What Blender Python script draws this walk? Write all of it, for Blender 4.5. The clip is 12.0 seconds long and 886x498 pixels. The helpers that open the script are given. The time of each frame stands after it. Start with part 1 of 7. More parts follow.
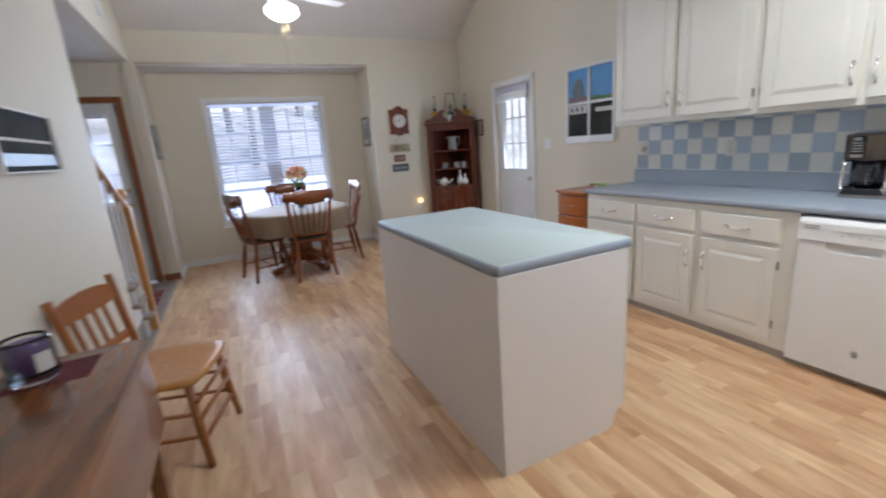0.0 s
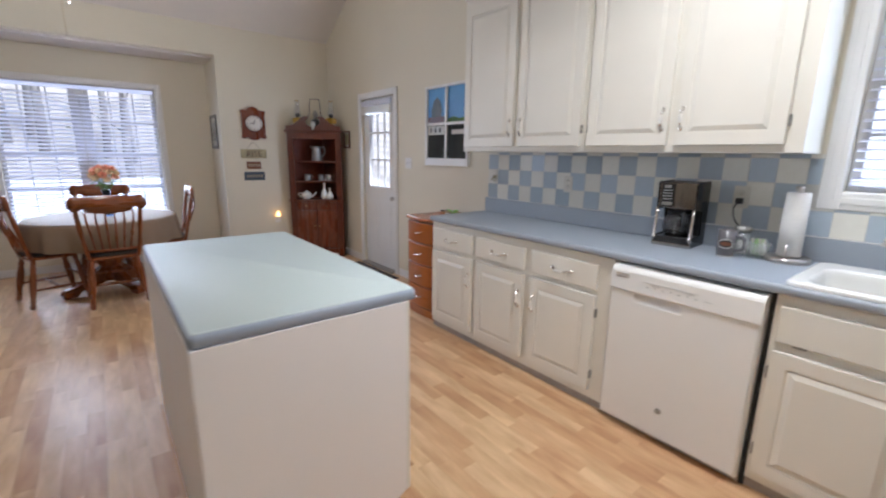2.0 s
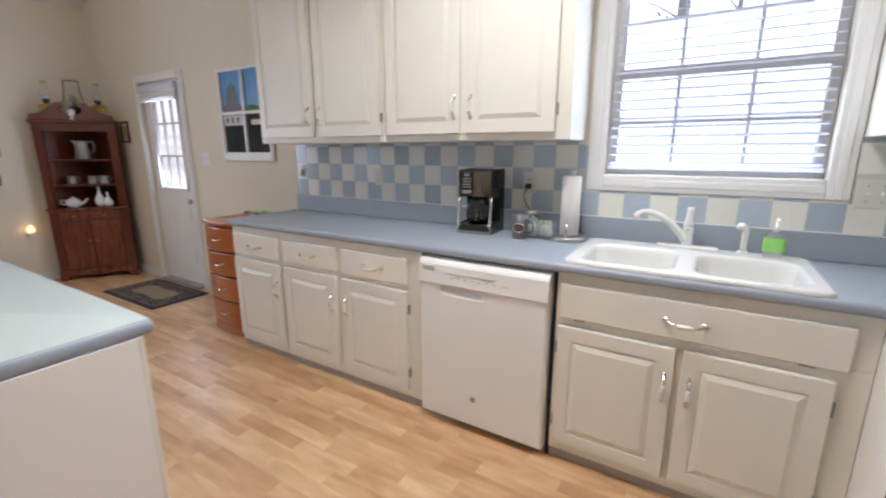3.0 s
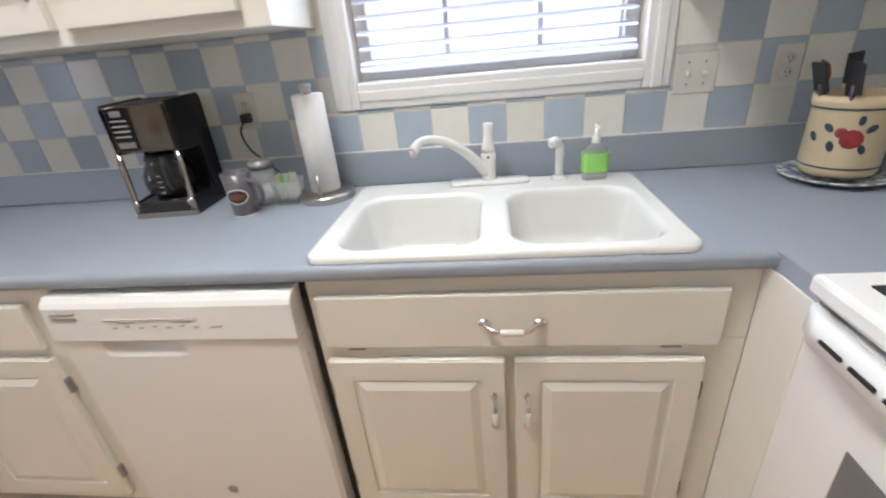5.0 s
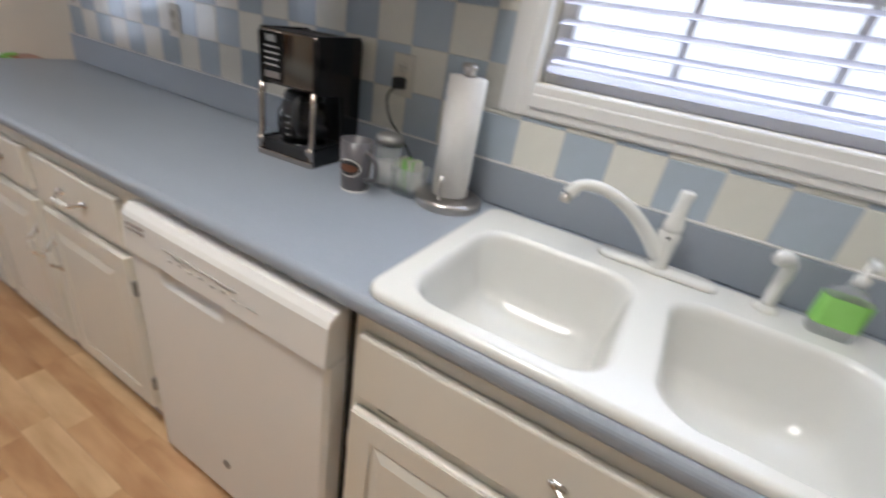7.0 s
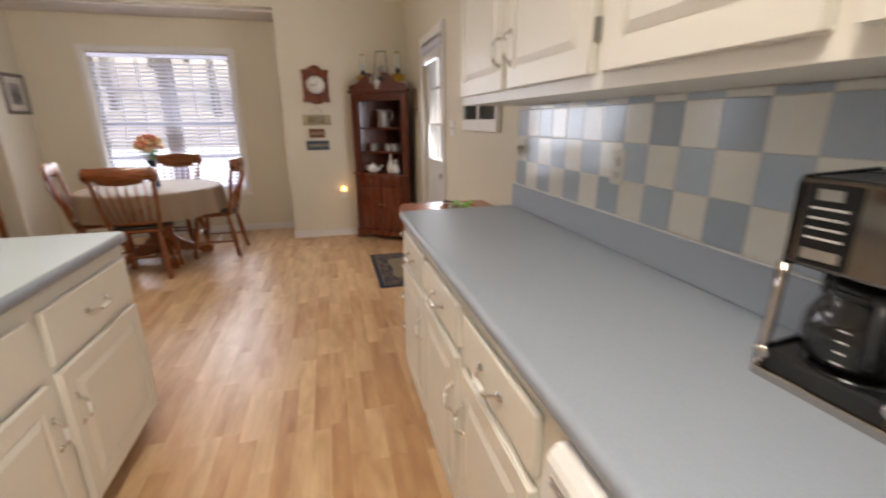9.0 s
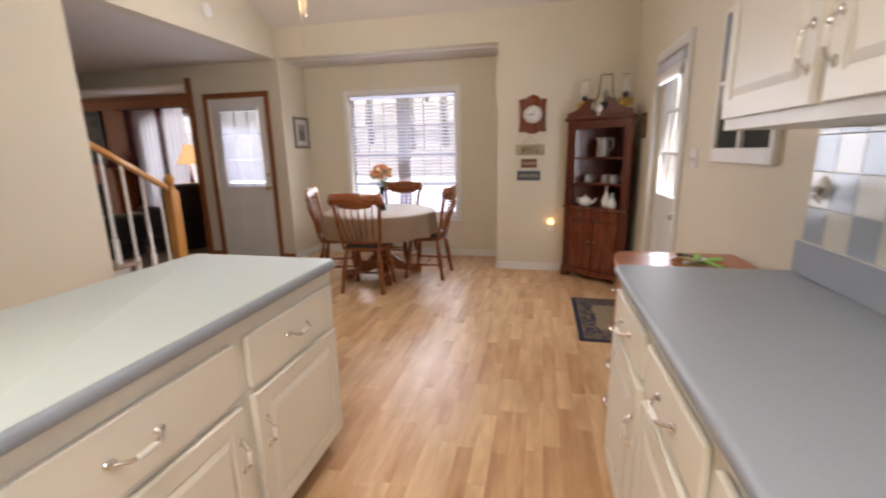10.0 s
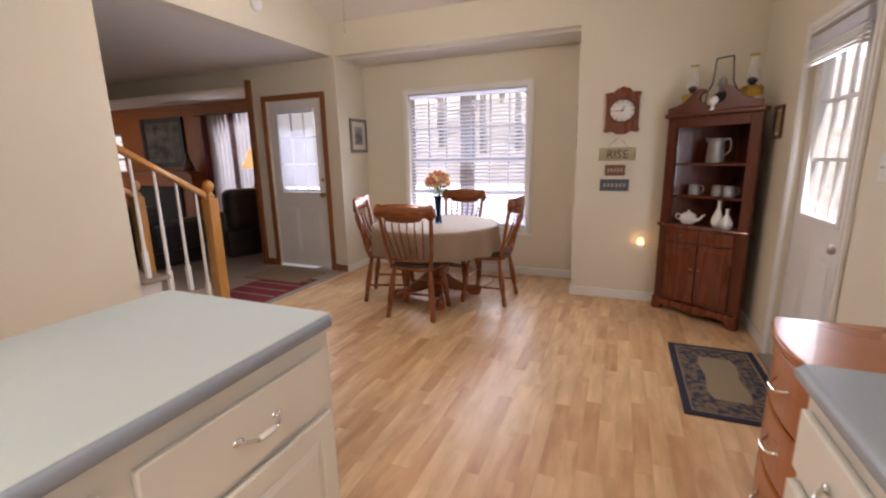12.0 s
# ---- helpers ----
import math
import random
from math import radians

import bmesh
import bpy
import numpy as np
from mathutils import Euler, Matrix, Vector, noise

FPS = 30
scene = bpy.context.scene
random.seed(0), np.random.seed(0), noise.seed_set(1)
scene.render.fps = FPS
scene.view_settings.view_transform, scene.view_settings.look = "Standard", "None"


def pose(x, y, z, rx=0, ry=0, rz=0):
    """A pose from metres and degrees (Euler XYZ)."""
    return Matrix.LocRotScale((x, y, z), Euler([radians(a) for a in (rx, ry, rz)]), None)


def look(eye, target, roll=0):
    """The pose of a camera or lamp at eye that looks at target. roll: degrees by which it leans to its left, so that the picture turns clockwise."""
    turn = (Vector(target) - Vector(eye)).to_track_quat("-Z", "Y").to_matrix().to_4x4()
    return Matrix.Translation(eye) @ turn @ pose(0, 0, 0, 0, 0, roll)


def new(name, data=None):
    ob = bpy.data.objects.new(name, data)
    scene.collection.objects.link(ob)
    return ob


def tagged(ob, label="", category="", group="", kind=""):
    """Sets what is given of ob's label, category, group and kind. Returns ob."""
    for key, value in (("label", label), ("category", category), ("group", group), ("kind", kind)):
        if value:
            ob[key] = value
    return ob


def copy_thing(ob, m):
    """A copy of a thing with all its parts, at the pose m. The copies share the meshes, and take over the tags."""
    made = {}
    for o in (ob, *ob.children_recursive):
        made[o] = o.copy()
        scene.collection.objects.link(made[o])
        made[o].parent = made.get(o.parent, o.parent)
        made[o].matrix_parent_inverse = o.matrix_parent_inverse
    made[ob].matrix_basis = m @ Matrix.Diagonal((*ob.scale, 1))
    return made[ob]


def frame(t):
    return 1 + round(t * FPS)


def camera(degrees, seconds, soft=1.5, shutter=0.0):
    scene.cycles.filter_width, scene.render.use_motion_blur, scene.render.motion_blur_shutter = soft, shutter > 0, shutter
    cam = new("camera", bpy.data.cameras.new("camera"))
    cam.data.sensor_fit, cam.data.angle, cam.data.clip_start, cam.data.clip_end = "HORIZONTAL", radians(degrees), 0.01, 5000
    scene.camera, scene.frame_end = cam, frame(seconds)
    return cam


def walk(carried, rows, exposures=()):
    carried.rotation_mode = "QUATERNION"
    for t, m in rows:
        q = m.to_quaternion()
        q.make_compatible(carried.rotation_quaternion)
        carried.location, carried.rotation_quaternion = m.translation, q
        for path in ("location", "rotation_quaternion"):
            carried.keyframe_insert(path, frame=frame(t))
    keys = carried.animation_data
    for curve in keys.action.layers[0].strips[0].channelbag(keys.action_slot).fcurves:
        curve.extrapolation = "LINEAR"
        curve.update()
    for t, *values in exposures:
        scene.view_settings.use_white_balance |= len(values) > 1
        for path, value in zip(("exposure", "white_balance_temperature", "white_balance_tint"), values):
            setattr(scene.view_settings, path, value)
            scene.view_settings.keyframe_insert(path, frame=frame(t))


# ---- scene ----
cam = camera(91.7, 12.0, soft=2.1, shutter=0.5)
METRES, EYE, TILT, LEAN, TURN = 3.9, 1.33, 0.0, 0.0, -25.3
PATH = [
    (0, (1.961, 0.669, 1.372), (2.795, 2.424, 0.899), -4.3),
    (0.5, (2.124, 0.785, 1.354), (3.175, 2.413, 0.856), -4.6),
    (1, (2.254, 0.834, 1.377), (3.418, 2.39, 0.904), -2.8),
    (1.5, (2.433, 0.83, 1.372), (3.622, 2.371, 0.911), -1.5),
    (2, (2.663, 0.747, 1.383), (3.874, 2.279, 0.955), 0.8),
    (2.5, (2.862, 0.702, 1.381), (4.341, 1.973, 0.937), -0.4),
    (2.7, (2.897, 0.711, 1.367), (4.496, 1.834, 0.938), 0.5),
    (4.3, (3.589, 0.673, 1.351), (5.366, 1.329, 0.709), -3.4),
    (4.5, (3.674, 0.693, 1.359), (5.475, 1.192, 0.648), -4.9),
    (5, (3.857, 0.749, 1.336), (5.646, 0.994, 0.476), -5.5),
    (5.5, (4.013, 0.743, 1.327), (5.741, 1.066, 0.373), -4.6),
    (6, (4.127, 0.694, 1.337), (5.823, 1.049, 0.338), -1.8),
    (6.5, (4.176, 0.701, 1.339), (5.841, 1.232, 0.366), 8.0),
    (7, (4.186, 0.805, 1.331), (5.788, 1.584, 0.421), 10.0),
    (7.2, (4.186, 0.856, 1.316), (5.734, 1.791, 0.46), 9.4),
    (8.8, (4.431, 1.336, 1.334), (5.029, 3.15, 0.743), -0.1),
    (9, (4.346, 1.367, 1.341), (4.824, 3.224, 0.771), -0.4),
    (9.5, (4.381, 1.6, 1.34), (4.333, 3.535, 0.84), -0.9),
    (10, (4.369, 1.707, 1.356), (3.933, 3.609, 0.917), -1.1),
    (10.5, (4.343, 1.81, 1.359), (3.683, 3.641, 0.899), -0.9),
    (11, (4.298, 1.999, 1.366), (3.655, 3.837, 0.926), -0.6),
    (11.5, (4.264, 2.179, 1.364), (3.627, 4.024, 0.926), -0.7),
    (12, (4.283, 2.364, 1.365), (3.538, 4.172, 0.947), -1.1),
]
walk(cam, [(t, look(eye, target, roll)) for t, eye, target, roll in PATH],
     exposures=[(0, -0.12, 5180, 9), (1.5, -0.14, 5300, 11), (2.5, -0.08, 5450, 13), (4.5, -0.10, 5700, 12), (5.5, -0.14, 5600, 12), (7, -0.5, 5750, 12), (9, -0.07, 6450, 14), (10.5, 0.12, 6450, 17), (12, 0.02, 6500, 20)])

# ---- world, sun, lights ----
world = bpy.data.worlds.new("world")
scene.world = world
world.use_nodes = True
wn = world.node_tree.nodes
sky = wn.new("ShaderNodeTexSky")
sky.sky_type = "NISHITA"
sky.sun_disc = False
sky.sun_elevation, sky.sun_rotation = radians(42), radians(200)
world.node_tree.links.new(sky.outputs[0], wn["Background"].inputs[0])
wn["Background"].inputs[1].default_value = 0.15


def lamp(kind, name, m, energy, color=(1, 1, 1), **kw):
    data = bpy.data.lights.new(name, kind)
    data.energy, data.color = energy, color
    for k, v in kw.items():
        setattr(data, k, v)
    ob = new(name, data)
    ob.matrix_world = m
    return ob


lamp("SUN", "sun", look((0, 0, 30), (-4, 14, 0)), 5.0, (1, 0.95, 0.88), angle=radians(0.6))
lamp("AREA", "alcove_window_light", look((2.6, 7.235, 1.33), (2.6, 0, 0.75)), 31, (0.86, 0.92, 1.0), shape="RECTANGLE", size=1.5, size_y=1.5, spread=radians(125))
lamp("AREA", "alcove_sky_light", look((2.575, 7.305, 1.33), (2.575, 0, 0.9)), 13, (0.88, 0.92, 1.0), shape="RECTANGLE", size=1.4, size_y=1.5)
lamp("AREA", "front_door_sky_light", look((0.58, 6.7235, 1.46), (0.58, 0, 1.0)), 8, (0.88, 0.92, 1.0), shape="RECTANGLE", size=0.5, size_y=0.9)
lamp("AREA", "sink_sky_light", look((5.40, 0.75, 1.7), (0, 0.75, 1.3)), 3, (0.9, 0.94, 1.0), shape="RECTANGLE", size=0.82, size_y=0.9)
lamp("AREA", "sink_window_light", look((5.27, 0.735, 1.7), (0, 0.735, 1.3)), 8, (0.88, 0.93, 1.0), shape="RECTANGLE", size=0.82, size_y=0.9)
lamp("AREA", "back_door_light", look((5.29, 5.32, 1.45), (0, 5.32, 1.0)), 10, (0.88, 0.93, 1.0), shape="RECTANGLE", size=0.5, size_y=0.85)
lamp("AREA", "living_window_light", look((-2.6, 8.79, 1.4), (-2.0, 0, 0.6)), 11, (0.9, 0.94, 1.0), shape="RECTANGLE", size=1.0, size_y=1.8)
lamp("POINT", "fan_bulb_glow", pose(2.61, 4.88, 2.44), 27, (1.0, 0.91, 0.80), shadow_soft_size=0.12)
lamp("AREA", "kitchen_ceiling_bulbs", pose(4.05, 1.35, 2.93), 38, (1.0, 0.92, 0.78), shape="DISK", size=0.7, spread=radians(145))
lamp("POINT", "table_lamp_bulb", pose(-1.2, 7.75, 1.38), 8, (1.0, 0.75, 0.45), shadow_soft_size=0.04)
scene.view_settings.exposure = 0.0

# ---- materials ----


def mat(name, color, rough=0.5, color2=None, scale=8.0, metal=0.0, bump=0.0, bscale=60.0, stretch=(1, 1, 1), fac=0.5, rand=0.0, coat=0.0, detail=4.0, emit=0.0, spec=0.5):
    m = bpy.data.materials.new(name)
    m.use_nodes = True
    nt = m.node_tree
    n, l = nt.nodes, nt.links
    b = n["Principled BSDF"]
    b.inputs["Roughness"].default_value = rough
    b.inputs["Metallic"].default_value = metal
    b.inputs["Coat Weight"].default_value = coat
    b.inputs["Specular IOR Level"].default_value = spec
    co = n.new("ShaderNodeTexCoord")
    mp = n.new("ShaderNodeMapping")
    mp.inputs["Scale"].default_value = stretch
    l.new(co.outputs["Object"], mp.inputs["Vector"])
    c2 = color2 or tuple(c * 0.9 for c in color)
    nz = n.new("ShaderNodeTexNoise")
    nz.inputs["Scale"].default_value = scale
    nz.inputs["Detail"].default_value = detail
    nz.inputs["Distortion"].default_value = 0.3
    l.new(mp.outputs[0], nz.inputs["Vector"])
    ramp = n.new("ShaderNodeValToRGB")
    ramp.color_ramp.elements[0].color = (*color, 1)
    ramp.color_ramp.elements[1].color = (*c2, 1)
    ramp.color_ramp.elements[0].position = 0.5 - fac / 2
    ramp.color_ramp.elements[1].position = 0.5 + fac / 2
    l.new(nz.outputs[0], ramp.inputs[0])
    out = ramp.outputs[0]
    if rand:
        oi = n.new("ShaderNodeObjectInfo")
        hs = n.new("ShaderNodeHueSaturation")
        mr = n.new("ShaderNodeMapRange")
        mr.inputs["To Min"].default_value = 1 - rand
        mr.inputs["To Max"].default_value = 1 + rand
        l.new(oi.outputs["Random"], mr.inputs[0])
        l.new(mr.outputs[0], hs.inputs["Value"])
        l.new(out, hs.inputs["Color"])
        out = hs.outputs[0]
    l.new(out, b.inputs["Base Color"])
    rn = n.new("ShaderNodeTexNoise")
    rn.inputs["Scale"].default_value = 3.1
    l.new(mp.outputs[0], rn.inputs["Vector"])
    rr = n.new("ShaderNodeMapRange")
    rr.inputs["To Min"].default_value = max(0.02, rough - 0.07)
    rr.inputs["To Max"].default_value = min(1, rough + 0.07)
    l.new(rn.outputs[0], rr.inputs[0])
    l.new(rr.outputs[0], b.inputs["Roughness"])
    if bump:
        bn = n.new("ShaderNodeTexNoise")
        bn.inputs["Scale"].default_value = bscale
        bn.inputs["Detail"].default_value = 3
        l.new(mp.outputs[0], bn.inputs["Vector"])
        bp = n.new("ShaderNodeBump")
        bp.inputs["Strength"].default_value = bump
        bp.inputs["Distance"].default_value = 0.002
        l.new(bn.outputs[0], bp.inputs["Height"])
        l.new(bp.outputs[0], b.inputs["Normal"])
    if emit:
        b.inputs["Emission Color"].default_value = (*color, 1)
        b.inputs["Emission Strength"].default_value = emit
    return m


def glass_mat(name, color=(1, 1, 1), rough=0.0, ior=1.45):
    m = bpy.data.materials.new(name)
    m.use_nodes = True
    b = m.node_tree.nodes["Principled BSDF"]
    b.inputs["Base Color"].default_value = (*color, 1)
    b.inputs["Transmission Weight"].default_value = 1
    b.inputs["Roughness"].default_value = rough
    b.inputs["IOR"].default_value = ior
    return m


M_WALL = mat("cream_paint", (0.71, 0.66, 0.54), 0.7, (0.67, 0.62, 0.505), 1.5, bump=0.25, bscale=180, fac=0.8)
M_CEIL = mat("ceiling_paint", (0.74, 0.70, 0.66), 0.85, (0.70, 0.66, 0.62), 2.0, bump=0.5, bscale=90)
M_TRIM = mat("white_trim_paint", (0.78, 0.77, 0.76), 0.4, (0.74, 0.73, 0.71), 4, bump=0.1)
M_CAB = mat("ivory_cabinet_paint", (0.77, 0.745, 0.67), 0.38, (0.73, 0.70, 0.625), 3, bump=0.12, bscale=45, rand=0.02)
M_PANEL = mat("island_panel_paint", (0.80, 0.765, 0.745), 0.5, (0.75, 0.715, 0.69), 1.2, bump=0.1)
M_TOE = mat("toe_kick_grey", (0.42, 0.37, 0.33), 0.6, (0.33, 0.29, 0.26), 12)
M_COUNTER = mat("blue_grey_laminate", (0.325, 0.355, 0.415), 0.45, (0.29, 0.33, 0.375), 260, bump=0.05, bscale=300)
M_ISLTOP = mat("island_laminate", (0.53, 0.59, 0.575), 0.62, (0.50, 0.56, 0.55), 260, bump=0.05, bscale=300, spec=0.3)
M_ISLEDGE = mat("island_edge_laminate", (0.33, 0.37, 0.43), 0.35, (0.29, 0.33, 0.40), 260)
M_TB = mat("blue_tile_glaze", (0.41, 0.475, 0.55), 0.14, (0.385, 0.445, 0.51), 20, rand=0.13, bump=0.05, bscale=15)
M_TC = mat("cream_tile_glaze", (0.74, 0.73, 0.67), 0.14, (0.70, 0.69, 0.63), 20, rand=0.06, bump=0.05, bscale=15)
M_GROUT = mat("grout", (0.58, 0.57, 0.53), 0.9, (0.5, 0.49, 0.45), 60, bump=0.3)
M_APPL = mat("white_enamel", (0.80, 0.785, 0.755), 0.5, (0.77, 0.755, 0.725), 2)
M_SINK = mat("white_cast_enamel", (0.74, 0.735, 0.70), 0.2, (0.71, 0.705, 0.67), 3, coat=0.15)
M_BLACK = mat("black_plastic", (0.010, 0.010, 0.011), 0.4, (0.02, 0.02, 0.02), 30)
M_BLACKG = mat("glossy_black_plastic", (0.006, 0.006, 0.007), 0.16, (0.010, 0.010, 0.011), 30, spec=0.35)
M_MIRROR = mat("polished_steel", (0.56, 0.51, 0.46), 0.09, (0.50, 0.45, 0.41), 9, metal=1.0)
# dark oven glass; its grey reflection is mixed into the colour
M_OVEN = mat("oven_glass_reflection_grey", (0.17, 0.165, 0.16), 0.12)
M_DARK = mat("dark_gap", (0.02, 0.018, 0.016), 0.8)
M_CHROME = mat("polished_chrome", (0.78, 0.76, 0.73), 0.14, metal=1.0)
M_STEEL = mat("brushed_steel", (0.55, 0.52, 0.49), 0.3, metal=1.0, stretch=(1, 1, 12), scale=40)
# polished steel again, with dark room reflections put into the base colour
M_STEELREFL = mat("steel_dark_reflection", (0.22, 0.19, 0.165), 0.13, metal=1.0)
M_PEWTER = mat("pewter", (0.27, 0.265, 0.25), 0.42, (0.36, 0.35, 0.33), 14, metal=0.6)
M_BRASS = mat("aged_brass", (0.55, 0.42, 0.20), 0.28, (0.45, 0.33, 0.15), 20, metal=1.0)
M_PORC = mat("white_porcelain", (0.80, 0.78, 0.73), 0.15)
M_OAK = mat("honey_oak", (0.27, 0.078, 0.018), 0.28, (0.16, 0.042, 0.011), 6, stretch=(9, 9, 1), bump=0.15, bscale=30, coat=0.2)
M_OAKH = mat("honey_oak_level", (0.27, 0.078, 0.018), 0.28, (0.16, 0.042, 0.011), 6, stretch=(1, 9, 9), bump=0.15, bscale=30, coat=0.2)
M_OAKL = mat("worn_light_oak", (0.38, 0.14, 0.032), 0.35, (0.27, 0.09, 0.02), 6, stretch=(8, 8, 1), bump=0.1)
M_RAIL = mat("golden_oak_rail", (0.55, 0.27, 0.065), 0.35, (0.42, 0.19, 0.045), 6, stretch=(8, 8, 1), bump=0.1)
M_TRIMWOOD = mat("stained_door_trim", (0.30, 0.105, 0.03), 0.4, (0.20, 0.065, 0.02), 8, stretch=(8, 8, 1))
M_CHERRY = mat("dark_cherry", (0.13, 0.024, 0.007), 0.3, (0.06, 0.011, 0.004), 7, stretch=(8, 8, 1), bump=0.1, coat=0.3)
M_CHERRY2 = mat("red_cherry_front", (0.22, 0.045, 0.013), 0.28, (0.08, 0.018, 0.008), 7, stretch=(7, 7, 1), bump=0.1, coat=0.3)
M_CHEST = mat("orange_pine", (0.41, 0.12, 0.018), 0.3, (0.34, 0.095, 0.013), 9, stretch=(1, 1, 10), coat=0.2, detail=2)
M_TABLEW = mat("rustic_walnut", (0.25, 0.095, 0.03), 0.22, (0.065, 0.028, 0.014), 3.2, stretch=(6, 1, 6), bump=0.15, coat=0.35)
M_PANELWOOD = mat("wood_panelling", (0.36, 0.115, 0.026), 0.45, (0.25, 0.07, 0.016), 6, stretch=(6, 6, 1))
M_CLOTH = mat("taupe_tablecloth", (0.28, 0.20, 0.13), 0.7, (0.24, 0.17, 0.11), 220, bump=0.4, bscale=400)
M_SEATPAD = mat("dark_seat_cushion", (0.045, 0.04, 0.036), 0.9, (0.07, 0.06, 0.05), 60, bump=0.4)
M_CARPET = mat("beige_carpet", (0.34, 0.27, 0.22), 1.0, (0.28, 0.22, 0.18), 160, bump=0.9, bscale=260)
M_LEATHER = mat("black_leather", (0.014, 0.012, 0.012), 0.42, (0.024, 0.02, 0.02), 9, bump=0.35, bscale=50)
M_BRICKDK = mat("dark_firebox", (0.02, 0.017, 0.015), 0.8)
M_SHADE = mat("lamp_shade_fabric", (1.0, 0.62, 0.28), 0.8, emit=0.9)
M_GLOBE = mat("frosted_lamp_glass", (1.0, 0.90, 0.74), 0.3, emit=9.0)
M_NIGHT = mat("night_light_glow", (1.0, 0.55, 0.18), 0.4, emit=4.0)
M_WINE = mat("wine_sheer", (0.16, 0.022, 0.03), 0.9, (0.12, 0.015, 0.022), 30)
M_SHEER = mat("white_sheer", (0.72, 0.68, 0.68), 0.9, (0.66, 0.62, 0.62), 30)
for q in (M_WINE, M_SHEER):
    q.node_tree.nodes["Principled BSDF"].inputs["Alpha"].default_value = 0.6 if q is M_SHEER else 0.75
M_NAVY = mat("navy_pile", (0.010, 0.011, 0.028), 1.0, (0.016, 0.017, 0.038), 200, bump=0.8, bscale=300)
M_RUG = mat("tan_blue_pattern_pile", (0.17, 0.125, 0.08), 1.0, (0.045, 0.045, 0.075), 34, bump=0.8, bscale=300, fac=0.12, detail=3, spec=0.1)
M_RUGTAN = mat("tan_pile", (0.22, 0.155, 0.085), 1.0, (0.28, 0.22, 0.14), 200, bump=0.8, bscale=300)
M_RED = mat("red_pile", (0.20, 0.012, 0.025), 0.95, (0.15, 0.01, 0.02), 200, bump=0.8, bscale=300)
M_PAPER = mat("paper_towel", (0.82, 0.80, 0.77), 0.95, (0.78, 0.76, 0.73), 60, bump=0.5, bscale=120)
M_GREEN = mat("green_label", (0.25, 0.58, 0.10), 0.5, (0.35, 0.68, 0.18), 10)
M_GREYMUG = mat("grey_stoneware", (0.095, 0.09, 0.095), 0.3, (0.12, 0.11, 0.115), 20)
M_PURPLE = mat("violet_wax", (0.10, 0.05, 0.20), 0.5)
M_CROCK = mat("cream_crock", (0.60, 0.49, 0.31), 0.3, (0.55, 0.44, 0.27), 12)
M_ROSE = mat("painted_rose", (0.30, 0.03, 0.035), 0.4, (0.16, 0.015, 0.02), 40)
M_LEAFB = mat("painted_blue_leaf", (0.03, 0.05, 0.075), 0.4)
M_PLATE = mat("blue_white_plate", (0.62, 0.62, 0.58), 0.2, (0.18, 0.22, 0.28), 45, fac=0.1)
M_SKYBLUE = mat("print_sky_blue", (0.055, 0.20, 0.46), 0.35, (0.09, 0.28, 0.56), 4)
M_PRINTDK = mat("print_dark", (0.02, 0.03, 0.025), 0.35, (0.05, 0.05, 0.04), 25, fac=0.2)
M_PRINTGR = mat("print_grey", (0.07, 0.08, 0.09), 0.35, (0.03, 0.035, 0.04), 8)
M_PAINTING = mat("snow_scene_painting", (0.035, 0.028, 0.02), 0.7, (0.17, 0.145, 0.11), 4, fac=0.35)
M_PRINTDK2 = mat("print_night", (0.022, 0.026, 0.028), 0.85, (0.06, 0.06, 0.055), 3, spec=0.1)
M_PRINTRED = mat("print_roof", (0.10, 0.03, 0.03), 0.4)
M_BW = mat("monochrome_print", (0.09, 0.09, 0.10), 0.3, (0.30, 0.30, 0.32), 9, fac=0.25)
M_MATBOARD = mat("mat_board", (0.66, 0.64, 0.60), 0.8)
M_SILVERFR = mat("pewter_frame", (0.22, 0.21, 0.20), 0.4, (0.14, 0.13, 0.12), 30, metal=0.4)
M_SIGN1 = mat("sign_mustard", (0.52, 0.43, 0.25), 0.7, (0.27, 0.25, 0.16), 18)
M_SIGN2 = mat("sign_brown", (0.20, 0.075, 0.035), 0.7, (0.14, 0.05, 0.025), 20)
M_SIGN3 = mat("sign_slate_blue", (0.05, 0.075, 0.10), 0.7, (0.08, 0.10, 0.12), 20)
M_LETTER = mat("sign_letters", (0.09, 0.045, 0.025), 0.7)
M_LETTER3 = mat("pale_grey_print", (0.50, 0.49, 0.46), 0.5)
M_LETTER2 = mat("sign_pale_marks", (0.40, 0.33, 0.24), 0.7)
M_PETAL = mat("peach_petals", (0.88, 0.42, 0.27), 0.7, (0.90, 0.55, 0.40), 50)
M_PETAL2 = mat("cream_petals", (0.88, 0.68, 0.42), 0.7, (0.90, 0.78, 0.55), 50)
M_LEAF = mat("plant_leaf", (0.10, 0.20, 0.04), 0.55, (0.07, 0.15, 0.03), 20)
M_PLATEC = mat("almond_cover_plate", (0.64, 0.62, 0.56), 0.5, (0.61, 0.59, 0.53), 8)
M_AMBER = glass_mat("amber_glass", (0.88, 0.58, 0.10), 0.05)
M_GLASS = glass_mat("clear_glass")
M_CARAFE = mat("dark_carafe_glass", (0.022, 0.02, 0.02), 0.04, spec=0.8)
M_CARAFE.node_tree.nodes["Principled BSDF"].inputs["Alpha"].default_value = 0.5
M_CHIMNEY = mat("thin_chimney_glass", (0.75, 0.77, 0.76), 0.05, coat=0.6)
M_CHIMNEY.node_tree.nodes["Principled BSDF"].inputs["Alpha"].default_value = 0.12
M_BGLASS = glass_mat("dark_vase_glass", (0.12, 0.15, 0.22), 0.02)
